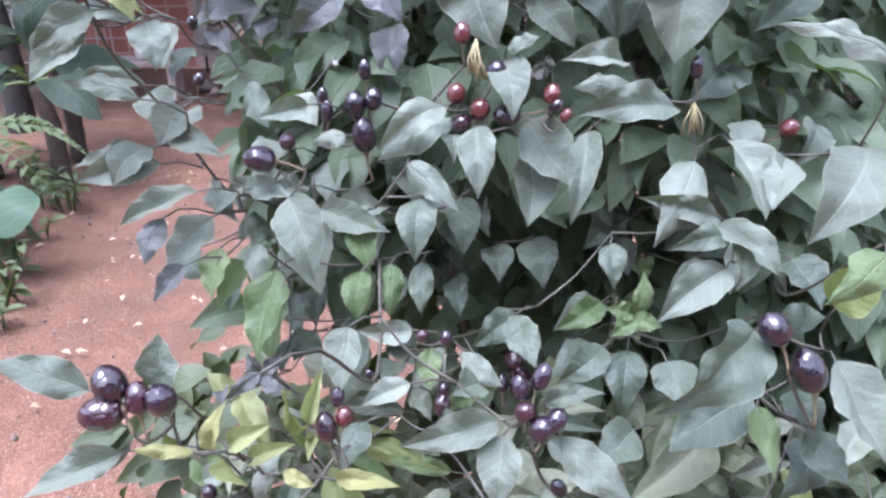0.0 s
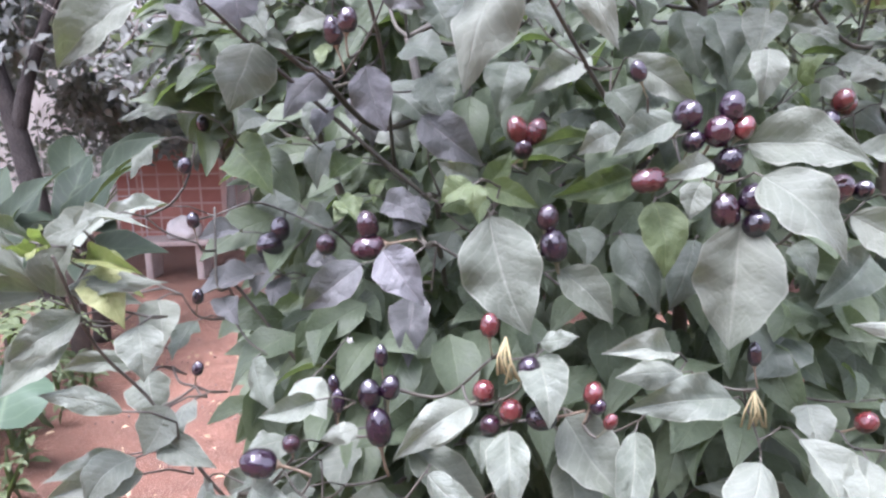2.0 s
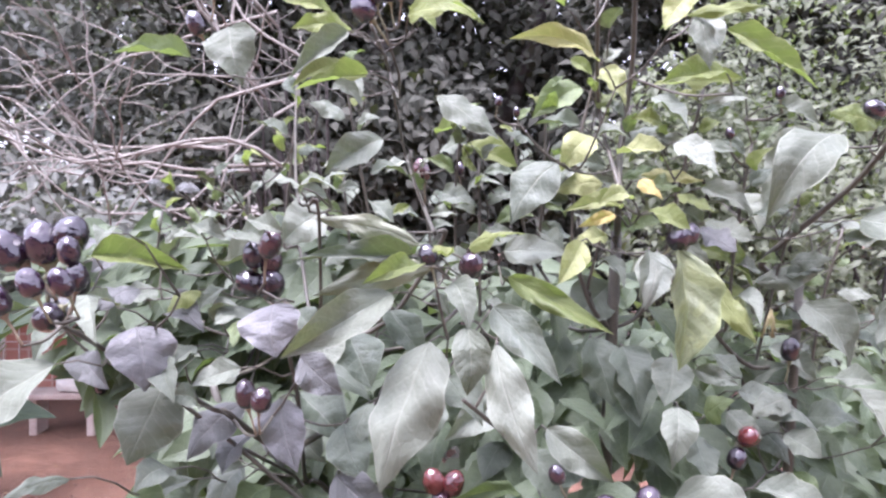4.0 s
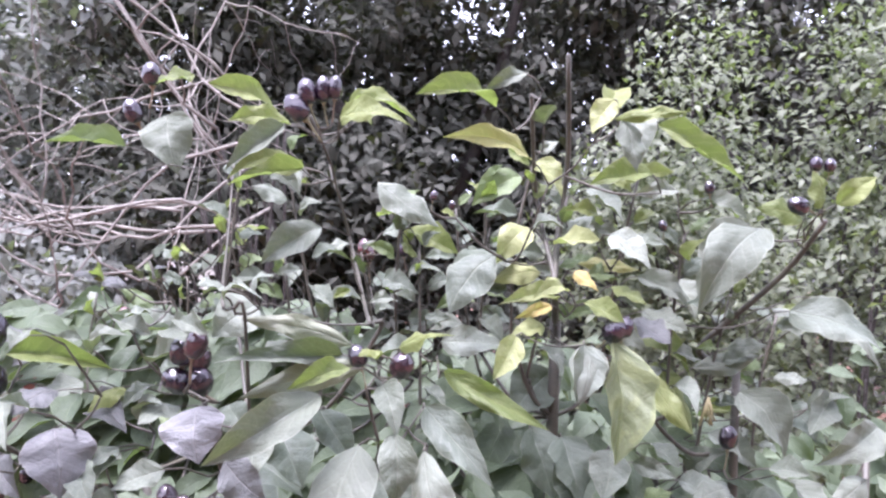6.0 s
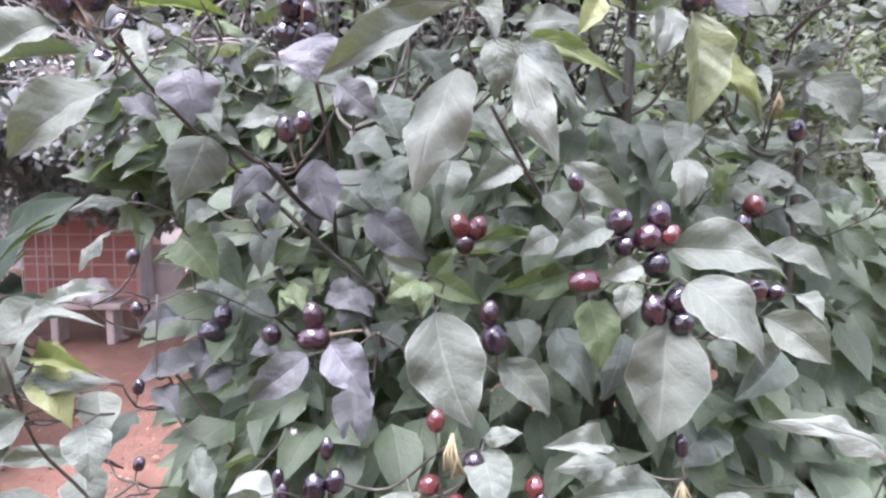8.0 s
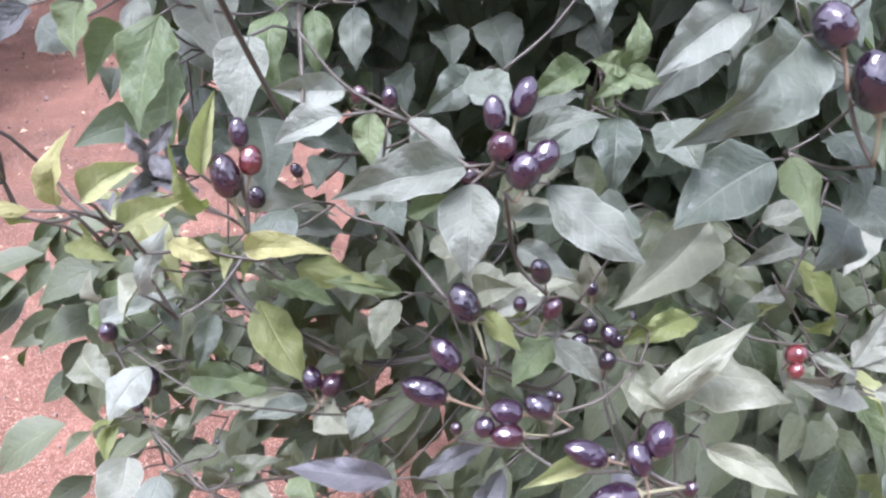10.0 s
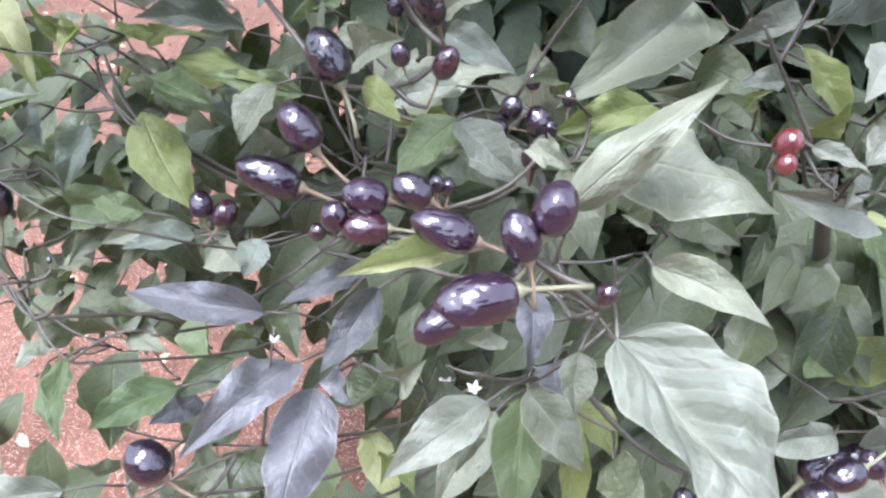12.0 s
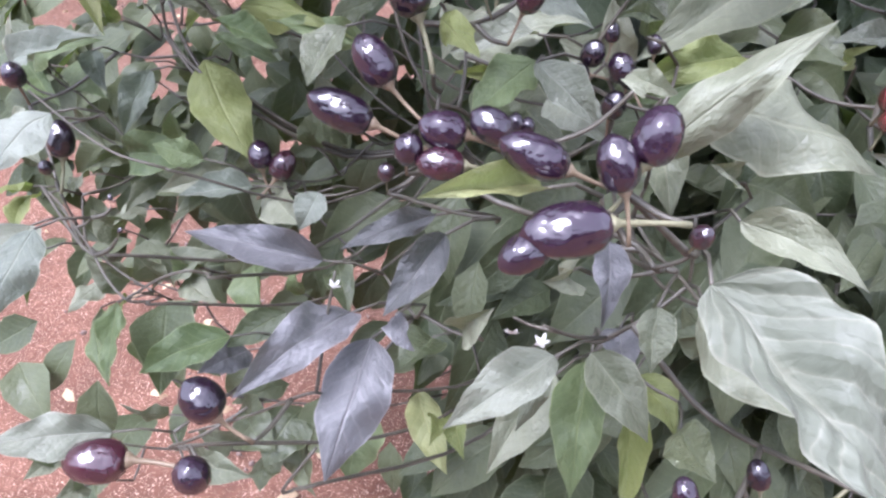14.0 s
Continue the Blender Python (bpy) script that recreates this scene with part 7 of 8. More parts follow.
def build_inner_leaves(bush, count, inside):
    """The leaves deeper in a bush, too many to count, with shade put into their colour."""
    bm, uv = leaf_bm()
    rng = random.Random(40 + bush)
    for _ in range(count):
        p = inside(rng)
        if p is None:
            continue
        out = (p - AXIS[bush])
        out.z = 0
        d = (out.normalized() * rng.uniform(0.1, 0.9) + Vector((rng.uniform(-0.8, 0.8), -0.3, rng.uniform(-1.2, 0.05)))).normalized()
        size = rng.uniform(0.04, 0.075)
        m = blade_pose(p, p + d * size, size * rng.uniform(0.42, 0.58), Vector((rng.uniform(-0.4, 0.4), -0.5, 0.75)), rng.uniform(-0.4, 0.4))
        blade(bm, uv, m, rng, rng.uniform(0.03, 0.18), rng.uniform(0.05, 0.28), 0.0, 4, 5)
    ob = part("inner_leaves", bm, LEAF_SHADED_INNER if bush == 1 else LEAF_SHADED_INNER_LOW, BUSHES[bush], "dense green leaves inside the bush, coloured dark as if in shade")
    ob.matrix_parent_inverse = Matrix.Translation(-AXIS[bush])
    ob["kind"] = "stuff"


def front_at(x, z):
    """How far forward the outer leaves of the tall bush stand."""
    top = bottom = 0.0
    for p in FRONT:
        w = ((p.x - x) ** 2 + (p.z - z) ** 2 + 0.0008) ** -2
        top, bottom = top + w * p.y, bottom + w
    return top / bottom


def edge_at(z):
    """The left edge of the dense crown at a height."""
    marks = ((0.2, 0.10), (0.7, 0.02), (0.95, -0.05), (1.06, -0.15), (1.15, -0.21), (1.34, -0.21), (1.42, -0.22), (1.5, -0.24), (1.55, -0.26), (1.64, -0.25), (1.75, -0.1), (1.9, 0.1))
    for (za, xa), (zb, xb) in zip(marks, marks[1:]):
        if z <= zb:
            return xa + (xb - xa) * (z - za) / (zb - za)
    return 0.2


def inside_tall(rng):
    if rng.random() < 0.012:
        return Vector((rng.uniform(-0.24, -0.06), rng.uniform(-0.04, 0.14), rng.uniform(1.06, 1.32)))
    if rng.random() < 0.17:
        z = rng.uniform(1.12, 1.66)
        x = rng.uniform(-0.58, -0.02)
        if x < (-0.46 if z > 1.46 else -0.34) + abs(rng.gauss(0, 0.05)):
            return None
        return Vector((x, rng.uniform(0.22, 0.5) - 0.15 * x, z))
    if rng.random() < 0.12:
        z = rng.uniform(0.3, 1.15)
        return Vector((rng.uniform(max(edge_at(z), -0.05) + 0.02, 0.8), rng.uniform(0.1, 0.42), z))
    z = rng.uniform(0.35, 1.62)
    x = rng.uniform(-0.5, 0.95)
    if x < edge_at(z) + rng.uniform(0, 0.06) or z > 1.56 + 0.08 * math.sin(x * 9) + rng.uniform(-0.05, 0.03):
        return None
    y = max(front_at(min(x, 0.45), max(z, 0.95)) + rng.uniform(0.06, 0.12), -0.07) + rng.random() ** 1.3 * 0.42
    y += max(0, x - 0.45) * 0.3
    if 0.0 < x < 0.16 and 1.0 < z < 1.2 and y < 0.09:
        return None
    if ((x - 0.25) / 0.72) ** 2 + ((y - 0.2) / 0.45) ** 2 > 1.05 + rng.uniform(-0.2, 0.2):
        return None
    return Vector((x, y, z))


def inside_low(rng):
    if rng.random() < 0.09:
        return Vector((rng.uniform(-0.42, 0.1), rng.uniform(-0.04, 0.16), rng.uniform(0.66, 0.93)))
    if rng.random() < 0.02:
        z = rng.uniform(0.62, 0.9)
        return Vector((rng.uniform(-0.36, 0.14), rng.uniform(-0.32, 0.02), z))
    z = rng.uniform(0.35, 0.95)
    x = rng.uniform(0.0, 0.75)
    if x < 0.02 + (0.95 - z) * 0.15 + rng.uniform(-0.04, 0.06):
        return None
    y = rng.uniform(-0.28, 0.05)
    if ((x - 0.33) / 0.44) ** 2 + ((y + 0.1) / 0.24) ** 2 > 1.2 + rng.uniform(-0.3, 0.2):
        return None
    return Vector((x, y - max(0, 0.8 - z) * 0.1, z))


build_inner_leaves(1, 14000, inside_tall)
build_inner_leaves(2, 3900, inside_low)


# ---- behind the bushes: hedge tree, dry tangle, shrub, yard ----
def crown(bm, uv, rng, count, spots, size, droop=0.3, flat=0.6):
    """Small leaves scattered in clumps round the given spots."""
    for _ in range(count):
        c, r = spots[rng.randrange(len(spots))]
        d = Vector((rng.gauss(0, 1), rng.gauss(0, 1), rng.gauss(0, 1))).normalized() * r * rng.random() ** 0.4
        p = Vector(c) + Vector((d.x, d.y, d.z * 0.8))
        way = Vector((rng.uniform(-1, 1), rng.uniform(-1, 1), rng.uniform(-1, 0.6) - droop)).normalized()
        s = size * rng.uniform(0.6, 1.3)
        m = blade_pose(p, p + way * s, s * flat, (rng.uniform(-0.6, 0.6), -0.6, 0.8), 0)
        blade(bm, uv, m, rng, 0.1, 0.15, 0.0, 2, 2)


def build_hedge():
    """Dark dense tree crown that closes the view behind the bush."""
    rng = random.Random(21)
    tree = thing("hedge_tree", "large dark evergreen tree with dense shaded crown", "tree", (0.6, 5.2, 0))
    bm = bmesh.new()
    limbs = [((0.6, 5.2, -0.1), (0.5, 5.15, 0.9), (0.3, 5.0, 1.9), (-0.4, 4.7, 3.0))]
    limbs += [((0.5, 5.15, 0.9), (1.0, 5.0, 1.8), (2.2, 4.7, 2.8)), ((0.3, 5.0, 1.9), (0.7, 4.8, 2.8), (1.0, 4.6, 4.0)), ((0.4, 5.1, 1.5), (-0.8, 4.9, 2.2), (-2.0, 4.8, 2.9))]
    for k, line in enumerate(limbs):
        pts = smooth_line(line, 5)
        tube(bm, pts, [(0.17 if k == 0 else 0.08) * (1 - 0.75 * i / len(pts)) for i in range(len(pts))], 9)
    o = part("trunk", bm, BARK, tree)
    o.matrix_parent_inverse = Matrix.Translation((-0.6, -5.2, 0))
    bm, uv = leaf_bm()
    spots = []
    for _ in range(290):
        x = rng.uniform(-1.9, 3.8)
        low = 2.05 if x < -1.1 else 0.3
        spots.append(((x, 4.6 + rng.uniform(-0.5, 0.9) + abs(x) * 0.1, rng.uniform(low, 5.4)), rng.uniform(0.35, 0.65)))
    spots += [((rng.uniform(-1.1, 1.2), rng.uniform(4.9, 5.6), rng.uniform(1.2, 3.4)), 0.5) for _ in range(70)]
    spots += [((rng.uniform(1.8, 5.0), rng.uniform(5.0, 6.6), rng.uniform(1.6, 5.2)), 0.6) for _ in range(90)]
    crown(bm, uv, rng, 84000, spots, 0.1)
    o = part("crown", bm, LEAF_HEDGE, tree)
    o.matrix_parent_inverse = Matrix.Translation((-0.6, -5.2, 0))


build_hedge()


def build_far_trees():
    """Belt of trees beyond the yard, and unseen ones added behind the camera."""
    rng = random.Random(8)
    # The four at negative y are added out of view to block sky light.
    for cx, cy, h in ((-9.0, 13.0, 5.5), (-4.5, 12.0, 7.5), (0.0, 11.0, 8.0), (5.0, 11.0, 8.0), (9.5, 10.0, 6.5), (-6.5, -8.5, 5.0), (-2.0, -9.5, 5.5), (2.5, -9.0, 5.0), (7.0, -8.0, 5.5)):
        tree = thing("tree", "distant broad leafy tree in dull shade, one of a belt partly added unseen", "tree", (cx, cy, 0), group="trees behind the yard")
        bm = bmesh.new()
        tube(bm, smooth_line([(cx, cy, -0.1), (cx + 0.1, cy, h * 0.3), (cx - 0.1, cy, h * 0.7)], 4), [0.2 - 0.015 * k for k in range(9)], 8)
        o = part("trunk", bm, BARK, tree)
        o.matrix_parent_inverse = Matrix.Translation((-cx, -cy, 0))
        bm, uv = leaf_bm()
        spots = [((cx + rng.uniform(-2.6, 2.6), cy + rng.uniform(-0.9, 0.9), rng.uniform(0.5, h)), rng.uniform(0.4, 0.8)) for _ in range(60)]
        crown(bm, uv, rng, 10000 if cy > 0 else 3000, spots, 0.32)
        o = part("crown", bm, LEAF_HEDGE, tree)
        o.matrix_parent_inverse = Matrix.Translation((-cx, -cy, 0))


build_far_trees()


def build_tangle():
    """Bare grey twigs of a dried shrub."""
    rng = random.Random(31)
    base = Vector((-0.55, 3.6, 0))
    shrub = thing("dry_shrub", "tangle of bare pale grey dried twigs", "dry shrub", base)
    bm = bmesh.new()

    def grow(p, d, long, r, deep):
        pts = [p]
        n = 9
        for _ in range(n):
            d = (d + Vector((rng.uniform(-1, 1), rng.uniform(-1, 1), rng.uniform(-1, 0.9))) * 0.36).normalized()
            if p.z < 1.95:
                d = (d + Vector((0, 0, 0.35))).normalized()
            p = p + d * long / n
            pts.append(p)
        tube(bm, pts, [r * (1 - 0.6 * k / n) for k in range(n + 1)], 5)
        if deep:
            for _ in range(rng.randint(2, 3)):
                k = rng.randint(1, n)
                side = Vector((rng.uniform(-1, 1), rng.uniform(-0.8, 0.8), rng.uniform(-0.8, 0.7)))
                grow(pts[k], (d * 0.6 + side).normalized(), long * rng.uniform(0.5, 0.8), r * 0.55, deep - 1)

    poles = bmesh.new()
    for k in range(15):
        a = rng.uniform(-0.9, 0.7)
        start = base + Vector((rng.uniform(-0.2, 0.2), rng.uniform(-0.2, 0.2), -0.05))
        knee = Vector((-0.75 + rng.uniform(-0.4, 0.35), 3.5 + rng.uniform(-0.25, 0.25), 1.85 + rng.uniform(0, 1.0)))
        tube(poles, smooth_line([start, (start + knee) / 2 + Vector((rng.uniform(-0.15, 0.15), 0.1, 0)), knee], 5), [0.013 - 0.0005 * i for i in range(11)], 6)
        grow(knee, Vector((-0.9 + 0.5 * math.sin(a), -0.2, 0.1 + 0.5 * math.sin(3 * a))).normalized(), rng.uniform(1.2, 1.9), 0.0105, 2)
    o = part("stem_growth", poles, BARK, shrub)
    o["kind"] = "stuff"
    o.matrix_parent_inverse = Matrix.Translation(-base)
    o = part("twig_growth", bm, TWIG, shrub)
    o["kind"] = "stuff"
    o.matrix_parent_inverse = Matrix.Translation(-base)


build_tangle()


def build_side_shrub():
    """Small-leaved shrub beyond the bush."""
    rng = random.Random(51)
    at = Vector((1.6, 1.9, 0))
    shrub = thing("leafy_shrub", "wild small-leaved green shrub with crooked twigs", "shrub", at)
    bm = bmesh.new()
    spots = []
    for _ in range(26):
        end = Vector((rng.uniform(0.75, 2.6), rng.uniform(1.3, 2.6), rng.uniform(1.2, 2.7)))
        mid = at.lerp(end, 0.5) + Vector((rng.uniform(-0.2, 0.2), rng.uniform(-0.2, 0.2), 0.15))
        pts = smooth_line([at + Vector((rng.uniform(-0.1, 0.1), rng.uniform(-0.1, 0.1), -0.05)), mid, end + Vector((rng.uniform(-0.15, 0.15), 0, -0.1)), end], 4)
        tube(bm, pts, [0.009 * (1 - 0.8 * k / len(pts)) for k in range(len(pts))], 5)
        spots += [(tuple(end), 0.3), (tuple(pts[8]), 0.28), (tuple(pts[6]), 0.28), ((end.x + rng.uniform(-0.3, 0.3), end.y, end.z - rng.uniform(0.2, 0.6)), 0.3)]
    o = part("branch_growth", bm, BARK, shrub)
    o["kind"] = "stuff"
    o.matrix_parent_inverse = Matrix.Translation(-at)
    bm, uv = leaf_bm()
    crown(bm, uv, rng, 24000, spots, 0.038, 0.1, 0.55)
    o = part("crown", bm, LEAF_SHRUB, shrub)
    o.matrix_parent_inverse = Matrix.Translation(-at)


build_side_shrub()


def build_yard_tree():
    """Forked dark tree at the edge of the yard, its crown hanging over it."""
    rng = random.Random(61)
    at = Vector((-3.35, 4.4, 0))
    tree = thing("yard_tree", "dark forked tree with low hanging leafy crown", "tree", at)
    bm = bmesh.new()
    lines = [((-3.35, 4.4, -0.1), (-3.33, 4.4, 0.6), (-3.42, 4.4, 1.3), (-3.65, 4.45, 2.2)), ((-3.42, 4.4, 1.25), (-3.25, 4.4, 1.7), (-2.9, 4.5, 2.5)), ((-3.5, 4.42, 1.6), (-3.9, 4.5, 2.0), (-4.4, 4.6, 2.4))]
    for k, line in enumerate(lines):
        pts = smooth_line(line, 5)
        tube(bm, pts, [(0.105 if k == 0 else 0.06) * (1 - 0.5 * i / len(pts)) for i in range(len(pts))], 9)
    o = part("trunk", bm, BARK, tree)
    o.matrix_parent_inverse = Matrix.Translation(-at)
    bm, uv = leaf_bm()
    spots = [((rng.uniform(-5.5, -1.6), rng.uniform(4.2, 6.0), rng.uniform(1.5, 4.9)), rng.uniform(0.3, 0.5)) for _ in range(110)]
    spots += [((rng.uniform(-3.6, -1.4), rng.uniform(5.4, 6.2), rng.uniform(0.95, 1.6)), 0.25) for _ in range(22)]
    spots += [((rng.uniform(-7.0, -3.4), rng.uniform(4.6, 7.0), rng.uniform(1.0, 4.6)), 0.45) for _ in range(90)]
    spots += [((rng.uniform(-8.6, -4.6), rng.uniform(6.0, 8.6), rng.uniform(0.5, 3.4)), 0.5) for _ in range(42)]
    crown(bm, uv, rng, 52000, spots, 0.1)
    o = part("crown", bm, LEAF_YARD, tree)
    o.matrix_parent_inverse = Matrix.Translation(-at)


build_yard_tree()


def build_broadleaf(at, height, count, size, rng, label):
    """Young broad-leaved plant: ringed trunk, long stalks, wide blades."""
    at = Vector(at)
    plant = thing("broadleaf_plant", label, "plant", at, group="broadleaf plants by the path")
    bm = bmesh.new()
    pts = smooth_line([at + Vector((0, 0, -0.05)), at + Vector((0.02, 0, height * 0.3)), at + Vector((-0.02, 0, height * 0.55))], 6)
    tube(bm, pts, [0.055 - 0.0012 * k + 0.004 * (k % 2) for k in range(len(pts))], 10)
    o = part("trunk", bm, TRUNK, plant)
    o.matrix_parent_inverse = Matrix.Translation(-at)
    top = pts[-1]
    for k in range(count):
        a = 2.4 * k + rng.uniform(-0.3, 0.3)
        rise = rng.uniform(0.1, 0.9) if k % 3 else 1.6
        d = Vector((math.cos(a), math.sin(a), rise)).normalized()
        base = top + d * height * 0.14
        tip = base + Vector((math.cos(a) * size, math.sin(a) * size, size * (1.0 if k % 3 == 0 else rng.uniform(-0.35, 0.15))))
        bm, uv = leaf_bm()
        blade(bm, uv, blade_pose(base, tip, size * 0.48, (0.1, -0.6, 0.7), rng.uniform(-0.2, 0.2)), rng, 0.12, 0.12, 0.03, 6, 12, 0.45, 0.1)
        o = part("leaf", bm, LEAF_BROAD, plant)
        o.matrix_parent_inverse = Matrix.Translation(-at)
        bm = bmesh.new()
        tube(bm, [top, (top + base) / 2 + Vector((0, 0, 0.01)), base, base.lerp(tip, 0.3)], [0.012, 0.010, 0.008, 0.004], 6)
        o = part("leaf_stalk", bm, LEAF_WEED, plant)
        o.matrix_parent_inverse = Matrix.Translation(-at)


BR = random.Random(71)
build_broadleaf((-2.44, 3.25, 0), 1.05, 9, 0.46, BR, "young broad-leaved plant with dark trunk and wide leaves")
build_broadleaf((-2.95, 3.4, 0), 1.0, 8, 0.42, BR, "young broad-leaved plant with dark trunk and wide leaves")
build_broadleaf((-2.6, 3.75, 0), 1.2, 7, 0.45, BR, "young broad-leaved plant with dark trunk and wide leaves")


def build_taro(at, blades):
    """Elephant-ear plant: heart-shaped blades on long stalks."""
    at = Vector(at)
    rng = random.Random(81)
    plant = thing("taro_plant", "low taro plant with wide heart-shaped green leaves", "plant", at)
    for dx, dy, h, size, turn in blades:
        hub = at + Vector((dx, dy, h))
        bm, uv = leaf_bm()
        face = pose(*hub, 35, 0, turn)
        rows = []
        n, rings = 28, 4
        for j in range(rings + 1):
            line = []
            for i in range(n + 1):
                a = 2 * math.pi * i / n
                r = size * 0.5 * (0.92 - 0.32 * math.sin(a) + 0.12 * math.cos(2 * a)) * (1 - 0.45 * math.exp(-((a - math.pi / 2) / 0.22) ** 2))
                f = j / rings
                v = face @ Vector((r * f * math.cos(a), r * f * math.sin(a), 0.05 * size * math.sin(a * 5 + turn) * f * f - 0.12 * size * f * f))
                line.append((bm.verts.new(v), (0.5 + 0.5 * f * math.cos(a), 0.5 + 0.5 * f * math.sin(a))))
            rows.append(line)
        for j in range(rings):
            for i in range(n):
                four = (rows[j][i], rows[j + 1][i], rows[j + 1][i + 1], rows[j][i + 1])
                f = bm.faces.new([v for v, _ in four])
                for loop, (_, w) in zip(f.loops, four):
                    loop[uv].uv = w
        bmesh.ops.remove_doubles(bm, verts=bm.verts[:], dist=0.0005)
        o = part("leaf", bm, LEAF_TARO, plant)
        o.matrix_parent_inverse = Matrix.Translation(-at)
        bm = bmesh.new()
        tube(bm, smooth_line([at + Vector((0, 0, -0.02)), at.lerp(hub, 0.5) + Vector((0, 0, 0.06)), hub - Vector((0, 0, 0.003))], 4), [0.011 - 0.0006 * k for k in range(9)], 6)
        o = part("leaf_stalk", bm, LEAF_WEED, plant)
        o.matrix_parent_inverse = Matrix.Translation(-at)


build_taro((-2.2, 2.15, 0), ((0.2, -0.1, 0.38, 0.31, 10), (-0.05, -0.25, 0.25, 0.27, -25), (-0.3, 0.1, 0.34, 0.26, 40), (-0.1, 0.3, 0.28, 0.24, 100)))


def build_fern(at, count, reach):
    """Fern: arching fronds, each a rib with two rows of narrow leaflets."""
    at = Vector(at)
    rng = random.Random(85)
    fern = thing("fern", "green fern with arching fronds beside the path", "fern", at)
    for k in range(count):
        a = 2 * math.pi * k / count + rng.uniform(-0.3, 0.3)
        out = Vector((math.cos(a), math.sin(a), 0))
        pts = smooth_line([at, at + out * reach * 0.35 + Vector((0, 0, reach * 0.75)), at + out * reach * 0.8 + Vector((0, 0, reach * 0.85)), at + out * reach * 1.15 + Vector((0, 0, reach * 0.55))], 6)
        bm, uv = leaf_bm()
        tube(bm, pts, [0.004 - 0.00015 * i for i in range(len(pts))], 5)
        for i in range(3, len(pts)):
            s = 0.11 * (1 - ((i - 8) / 12) ** 2) * reach / 0.5
            for turn in (-1, 1):
                side = out.cross(Vector((0, 0, 1))) * turn
                tip = pts[i] + (side + out * 0.35).normalized() * s + Vector((0, 0, -0.02))
                blade(bm, uv, blade_pose(pts[i], tip, s * 0.26, (0, -0.2, 1), 0), rng, 0.06, 0.1, 0.0, 2, 4)
        o = part("frond", bm, LEAF_WEED, fern)
        o.matrix_parent_inverse = Matrix.Translation(-at)


build_fern((-2.55, 2.35, 0), 11, 0.62)


def build_weeds():
    """Low weeds and ferns at the edge of the path."""
    rng = random.Random(91)
    bm, uv = leaf_bm()
    for _ in range(105):
        y = rng.uniform(0.7, 3.4)
        edge = -1.35 - y * 0.28
        p = Vector((edge - abs(rng.gauss(0, 0.35)), y, 0.0))
        h = rng.uniform(0.06, 0.26)
        lean = Vector((rng.uniform(-0.5, 0.5), rng.uniform(-0.5, 0.5), 1)).normalized()
        top = p + lean * h
        for k in range(rng.randint(5, 9)):
            a = rng.uniform(0, 6.28)
            b = p.lerp(top, rng.uniform(0.3, 1.0))
            s = rng.uniform(0.04, 0.10)
            m = blade_pose(b, b + Vector((math.cos(a), math.sin(a), rng.uniform(-0.3, 0.5))) * s, s * 0.36, (0, -0.3, 1), 0)
            blade(bm, uv, m, rng, 0.12, 0.15, 0.02, 2, 4)
        m = blade_pose(p - Vector((0, 0, 0.01)), top, 0.006, (0, -1, 0.2), 0)
        blade(bm, uv, m, rng, 0.02, 0.3, 0.0, 2, 3)
    ob = new("weeds", mesh_of("weeds", bm, LEAF_WEED))
    tagged(ob, "low green weeds along the edge of the bare earth", "weeds", kind="stuff")


build_weeds()


def build_litter():
    """Dry leaf scraps and pebbles on the earth."""
    rng = random.Random(101)
    bm, uv = leaf_bm()
    for _ in range(560):
        p = Vector((rng.uniform(-2.6, 0.6), rng.uniform(-0.3, 4.5), rng.uniform(0.004, 0.012)))
        a, s = rng.uniform(0, 6.28), rng.uniform(0.008, 0.045)
        m = blade_pose(p, p + Vector((math.cos(a) * s, math.sin(a) * s, 0.004)), s * 0.5, (rng.uniform(-0.3, 0.3), rng.uniform(-0.3, 0.3), 1), 0)
        blade(bm, uv, m, rng, 0.15, 0.2, 0.06, 2, 4)
    tagged(new("leaf_litter", mesh_of("leaf_litter", bm, LEAF_DRY)), "scattered dry leaf scraps on red earth", "litter", kind="stuff")
    bm = bmesh.new()
    for _ in range(1700):
        p = (rng.uniform(-2.6, 0.7), rng.uniform(-0.5, 4.5), rng.uniform(-0.006, 0.0))
        s = rng.uniform(0.002, 0.009) if rng.random() < 0.985 else rng.uniform(0.01, 0.018)
        m = pose(*p, rng.uniform(0, 90), rng.uniform(0, 90), rng.uniform(0, 180)) @ Matrix.Diagonal((s, s * rng.uniform(0.6, 1), s * rng.uniform(0.3, 0.6), 1))
        bmesh.ops.create_icosphere(bm, subdivisions=1, radius=1.0, matrix=m)
    tagged(new("pebbles", mesh_of("pebbles", bm, STONE)), "fine pale grit and pebbles on red earth", "pebbles", kind="stuff")


build_litter()


def rounded_box(bm, size, m, edge=0.008):
    made = bmesh.ops.create_cube(bm, size=1.0, matrix=m @ Matrix.Diagonal((*size, 1)))
    edges = {e for v in made["verts"] for e in v.link_edges}
    bmesh.ops.bevel(bm, geom=list(edges), offset=edge, segments=2, affect="EDGES")


def build_bench():
    at = Vector((-2.80, 5.38, 0))
    bench = thing("slab_bench", "low bench of a thin slab on two block legs", "bench", at)
    bm = bmesh.new()
    rounded_box(bm, (0.64, 0.30, 0.04), pose(0, 0, 0.30, 0, 0, 3))
    part("seat", bm, SLAB, bench)
    for x in (-0.22, 0.22):
        bm = bmesh.new()
        rounded_box(bm, (0.06, 0.22, 0.29), pose(x, 0, 0.13, 0, 0, 4))
        part("leg", bm, SLAB, bench)


build_bench()


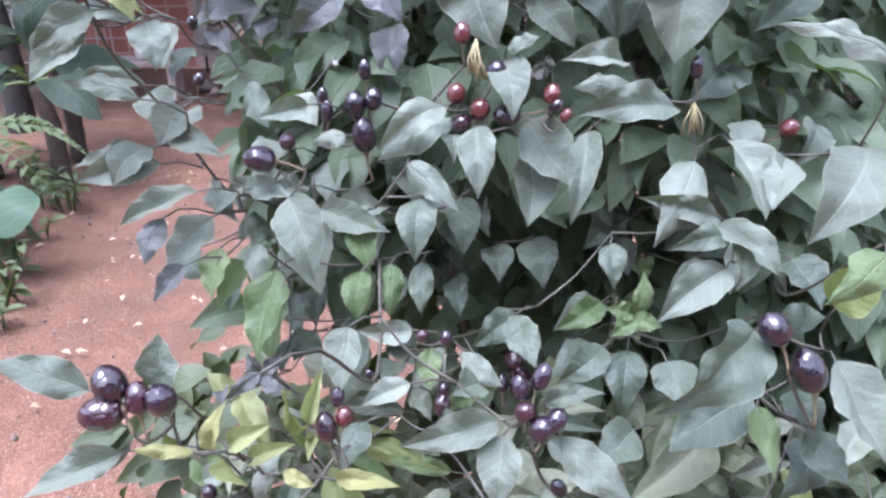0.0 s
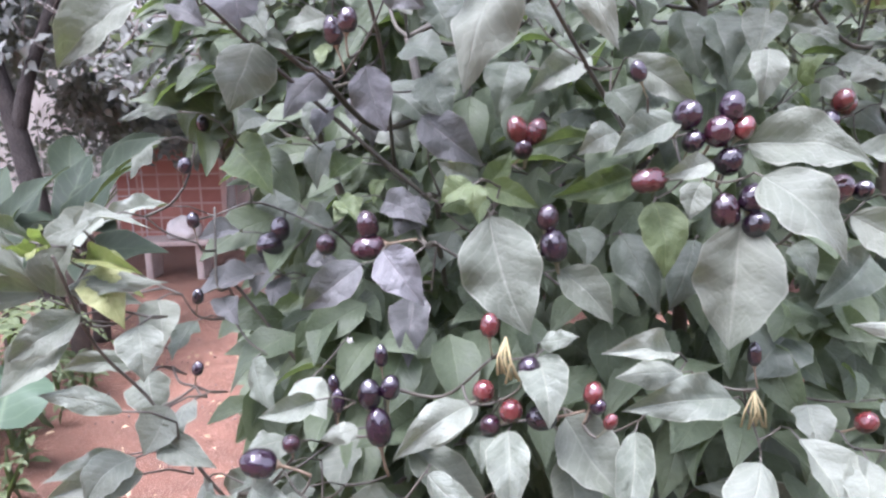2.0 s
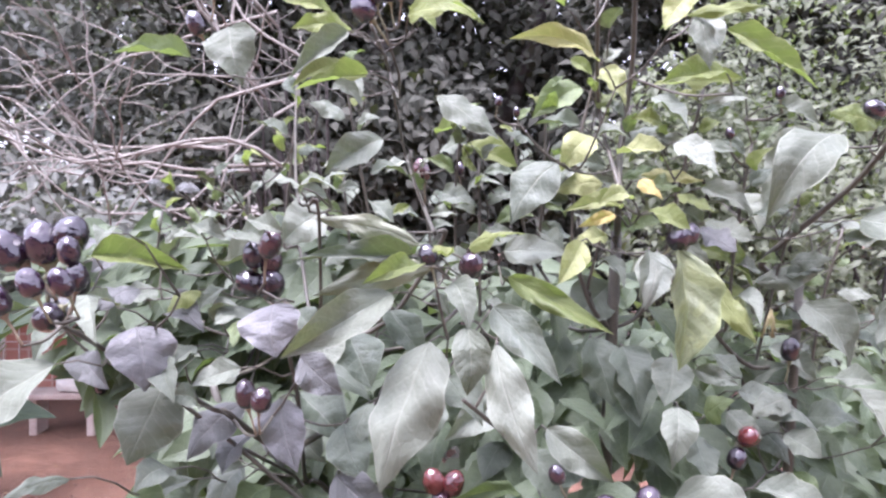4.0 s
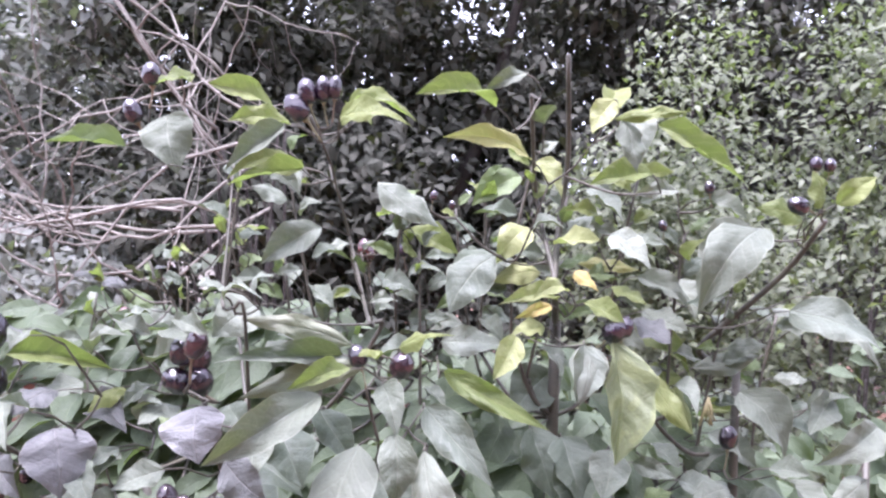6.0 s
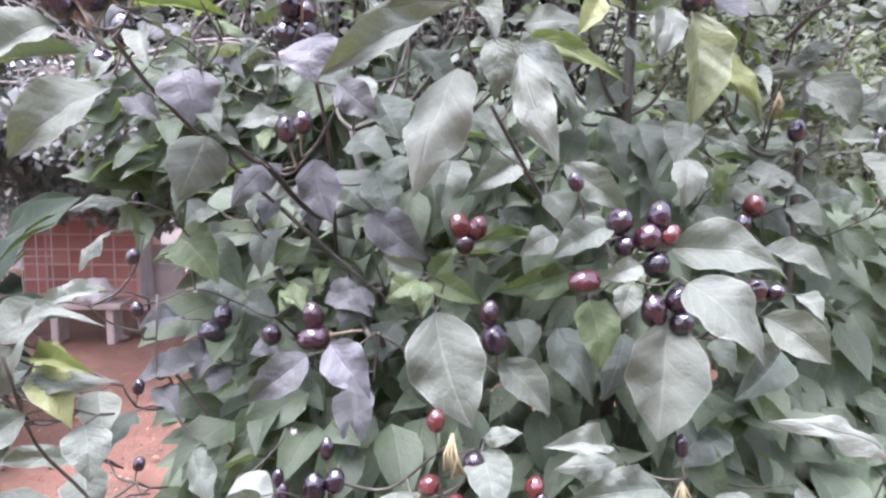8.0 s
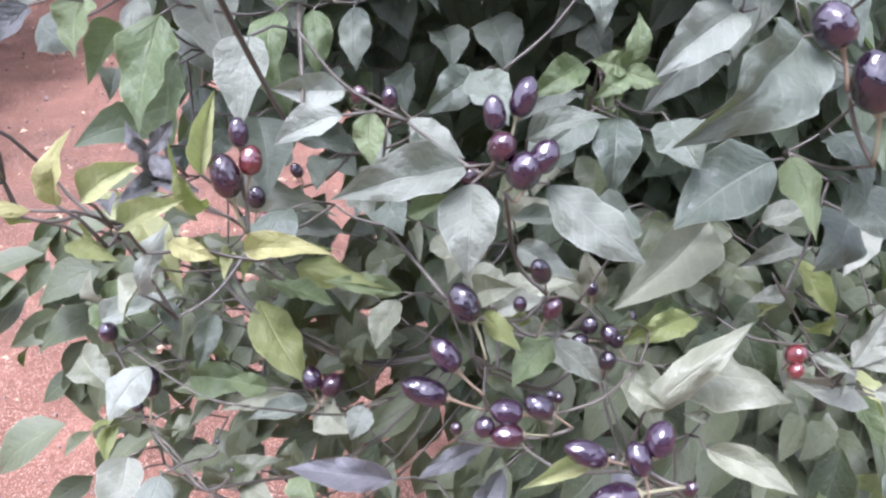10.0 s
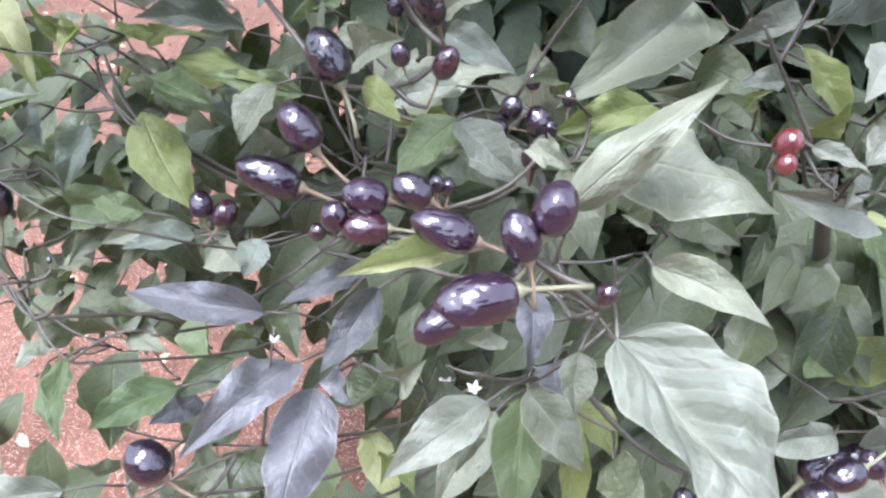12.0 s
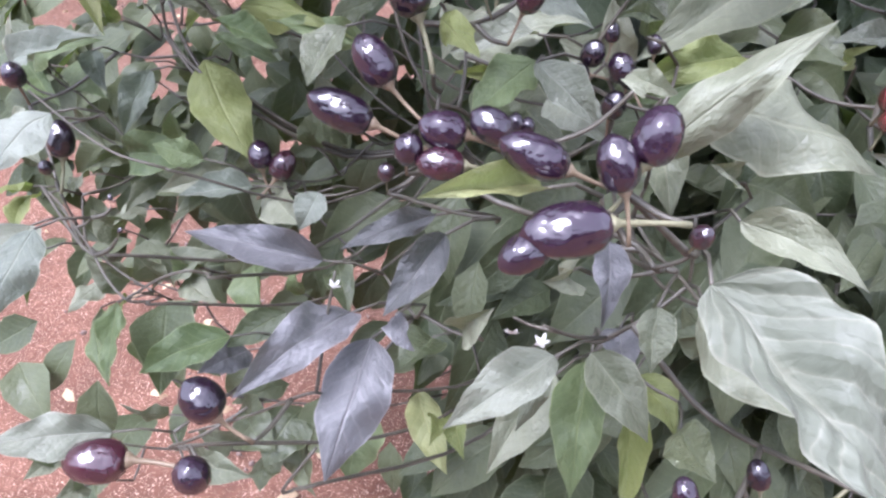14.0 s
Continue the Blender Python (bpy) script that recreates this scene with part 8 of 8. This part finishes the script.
def build_sack():
    bm = bmesh.new()
    bmesh.ops.create_icosphere(bm, subdivisions=4, radius=1.0)
    for v in bm.verts:
        n = 1 + 0.22 * noise.noise(v.co * 1.7) + 0.10 * noise.noise(v.co * 4.5)
        v.co = Vector((v.co.x * 0.15 * n, v.co.y * 0.11 * n, max(v.co.z, -0.55) * 0.11 * n * (1.25 if v.co.z > 0 else 0.8)))
    low = min(v.co.z for v in bm.verts)
    for v in bm.verts:
        v.co.z -= low
    ob = new("white_sack", mesh_of("white_sack", bm, CLOTH))
    ob.location = (-2.72, 5.38, 0.3185)
    tagged(ob, "crumpled white sack lying on the slab bench", "sack")


build_sack()


def build_rubble():
    rng = random.Random(111)
    for k in range(16):
        bm = bmesh.new()
        s = rng.uniform(0.025, 0.07)
        bmesh.ops.create_icosphere(bm, subdivisions=2, radius=1.0)
        off = Vector((rng.uniform(0, 9), rng.uniform(0, 9), 0))
        for v in bm.verts:
            v.co *= 1 + 0.5 * noise.noise(v.co * 1.3 + off) + 0.25 * noise.noise(v.co * 3.1 + off)
            v.co = Vector((v.co.x * s * 1.3, v.co.y * s, v.co.z * s * 0.75))
        low = min(v.co.z for v in bm.verts)
        for v in bm.verts:
            v.co.z -= low + 0.006
        ob = new("rubble_stone", mesh_of("rubble_stone", bm, STONE))
        ob.location = (-2.0 + rng.uniform(-0.55, 0.7), 5.6 + rng.uniform(-0.2, 0.3), -0.01)
        ob.rotation_euler = (0, 0, rng.uniform(0, 6))
        tagged(ob, "pale broken rubble stone on red earth", "stone", group="rubble by the wall")


build_rubble()


def build_fence():
    fence = thing("wire_fence", "pale welded wire grid fence before the brick wall", "fence", (-3.6, 6.3, 0))
    for k in range(8):
        bm = bmesh.new()
        x = -0.9 + k * 0.14
        tube(bm, [(x, 0, -0.02), (x + 0.003, 0, 0.7), (x, 0, 1.35)], [0.006] * 3, 5)
        part("upright_wire", bm, WIRE, fence)
    for k in range(6):
        bm = bmesh.new()
        z = 0.12 + k * 0.22
        tube(bm, [(-0.92, -0.007, z), (-0.4, -0.007, z - 0.008), (0.1, -0.007, z)], [0.0055] * 3, 5)
        part("cross_wire", bm, WIRE, fence)


build_fence()


def build_board():
    """Pale board on edge with a white cloth hung over its corner."""
    bm = bmesh.new()
    rounded_box(bm, (0.30, 0.03, 0.66), pose(0, 0, 0.325, -4, 0, 0), 0.006)
    ob = new("pale_board", mesh_of("pale_board", bm, SLAB))
    ob.location = (-2.50, 6.45, 0)
    tagged(ob, "pale weathered board standing on edge beside the wall", "board")
    bm = bmesh.new()
    rows = []
    for j in range(15):
        s = j / 14
        rows.append([bm.verts.new(((i / 8 - 0.5) * (0.07 + 0.05 * s), -0.012 * math.sin(i * 1.9 + s * 2) * (0.5 + s) - 0.02 * s, 0.72 - 0.56 * s + 0.02 * math.sin(i * 1.3))) for i in range(9)])
    for a, c in zip(rows, rows[1:]):
        for i in range(8):
            bm.faces.new((a[i], a[i + 1], c[i + 1], c[i]))
    bmesh.ops.solidify(bm, geom=bm.faces[:], thickness=0.004)
    ob = new("white_cloth", mesh_of("white_cloth", bm, CLOTH))
    ob.location = (-2.68, 6.39, 0)
    tagged(ob, "narrow white cloth hanging at the end of the wall", "cloth")
    bm = bmesh.new()
    tube(bm, [(0, 0, -0.03), (0.005, 0, 0.4), (0, 0, 0.78)], [0.014, 0.013, 0.012], 7)
    ob = new("wooden_stake", mesh_of("wooden_stake", bm, TRUNK))
    ob.location = (-2.69, 6.415, 0)
    tagged(ob, "thin dark wooden stake at the end of the wall", "stake")


build_board()


def build_bricks():
    """The bricks of the wall, each a piece just proud of the mortar."""
    wall, x0, x1, y, top = WALL
    bm = bmesh.new()
    rounded_box(bm, (0.206, 0.05, 0.134), Matrix(), 0.004)
    me = mesh_of("brick", bm, BRICK)
    rng = random.Random(121)
    for j in range(int(top / 0.146)):
        z = 0.07 + j * 0.146
        x = x0 + 0.11
        while x < x1 - 0.09:
            ob = new("brick", me)
            ob.parent = wall
            ob.matrix_basis = pose(min(x, x1 - 0.108) + rng.uniform(-0.002, 0.002), y + 0.0335 + rng.uniform(-0.0006, 0.0006), z, 0, 0, rng.uniform(-0.4, 0.4))
            x += 0.2175


build_bricks()
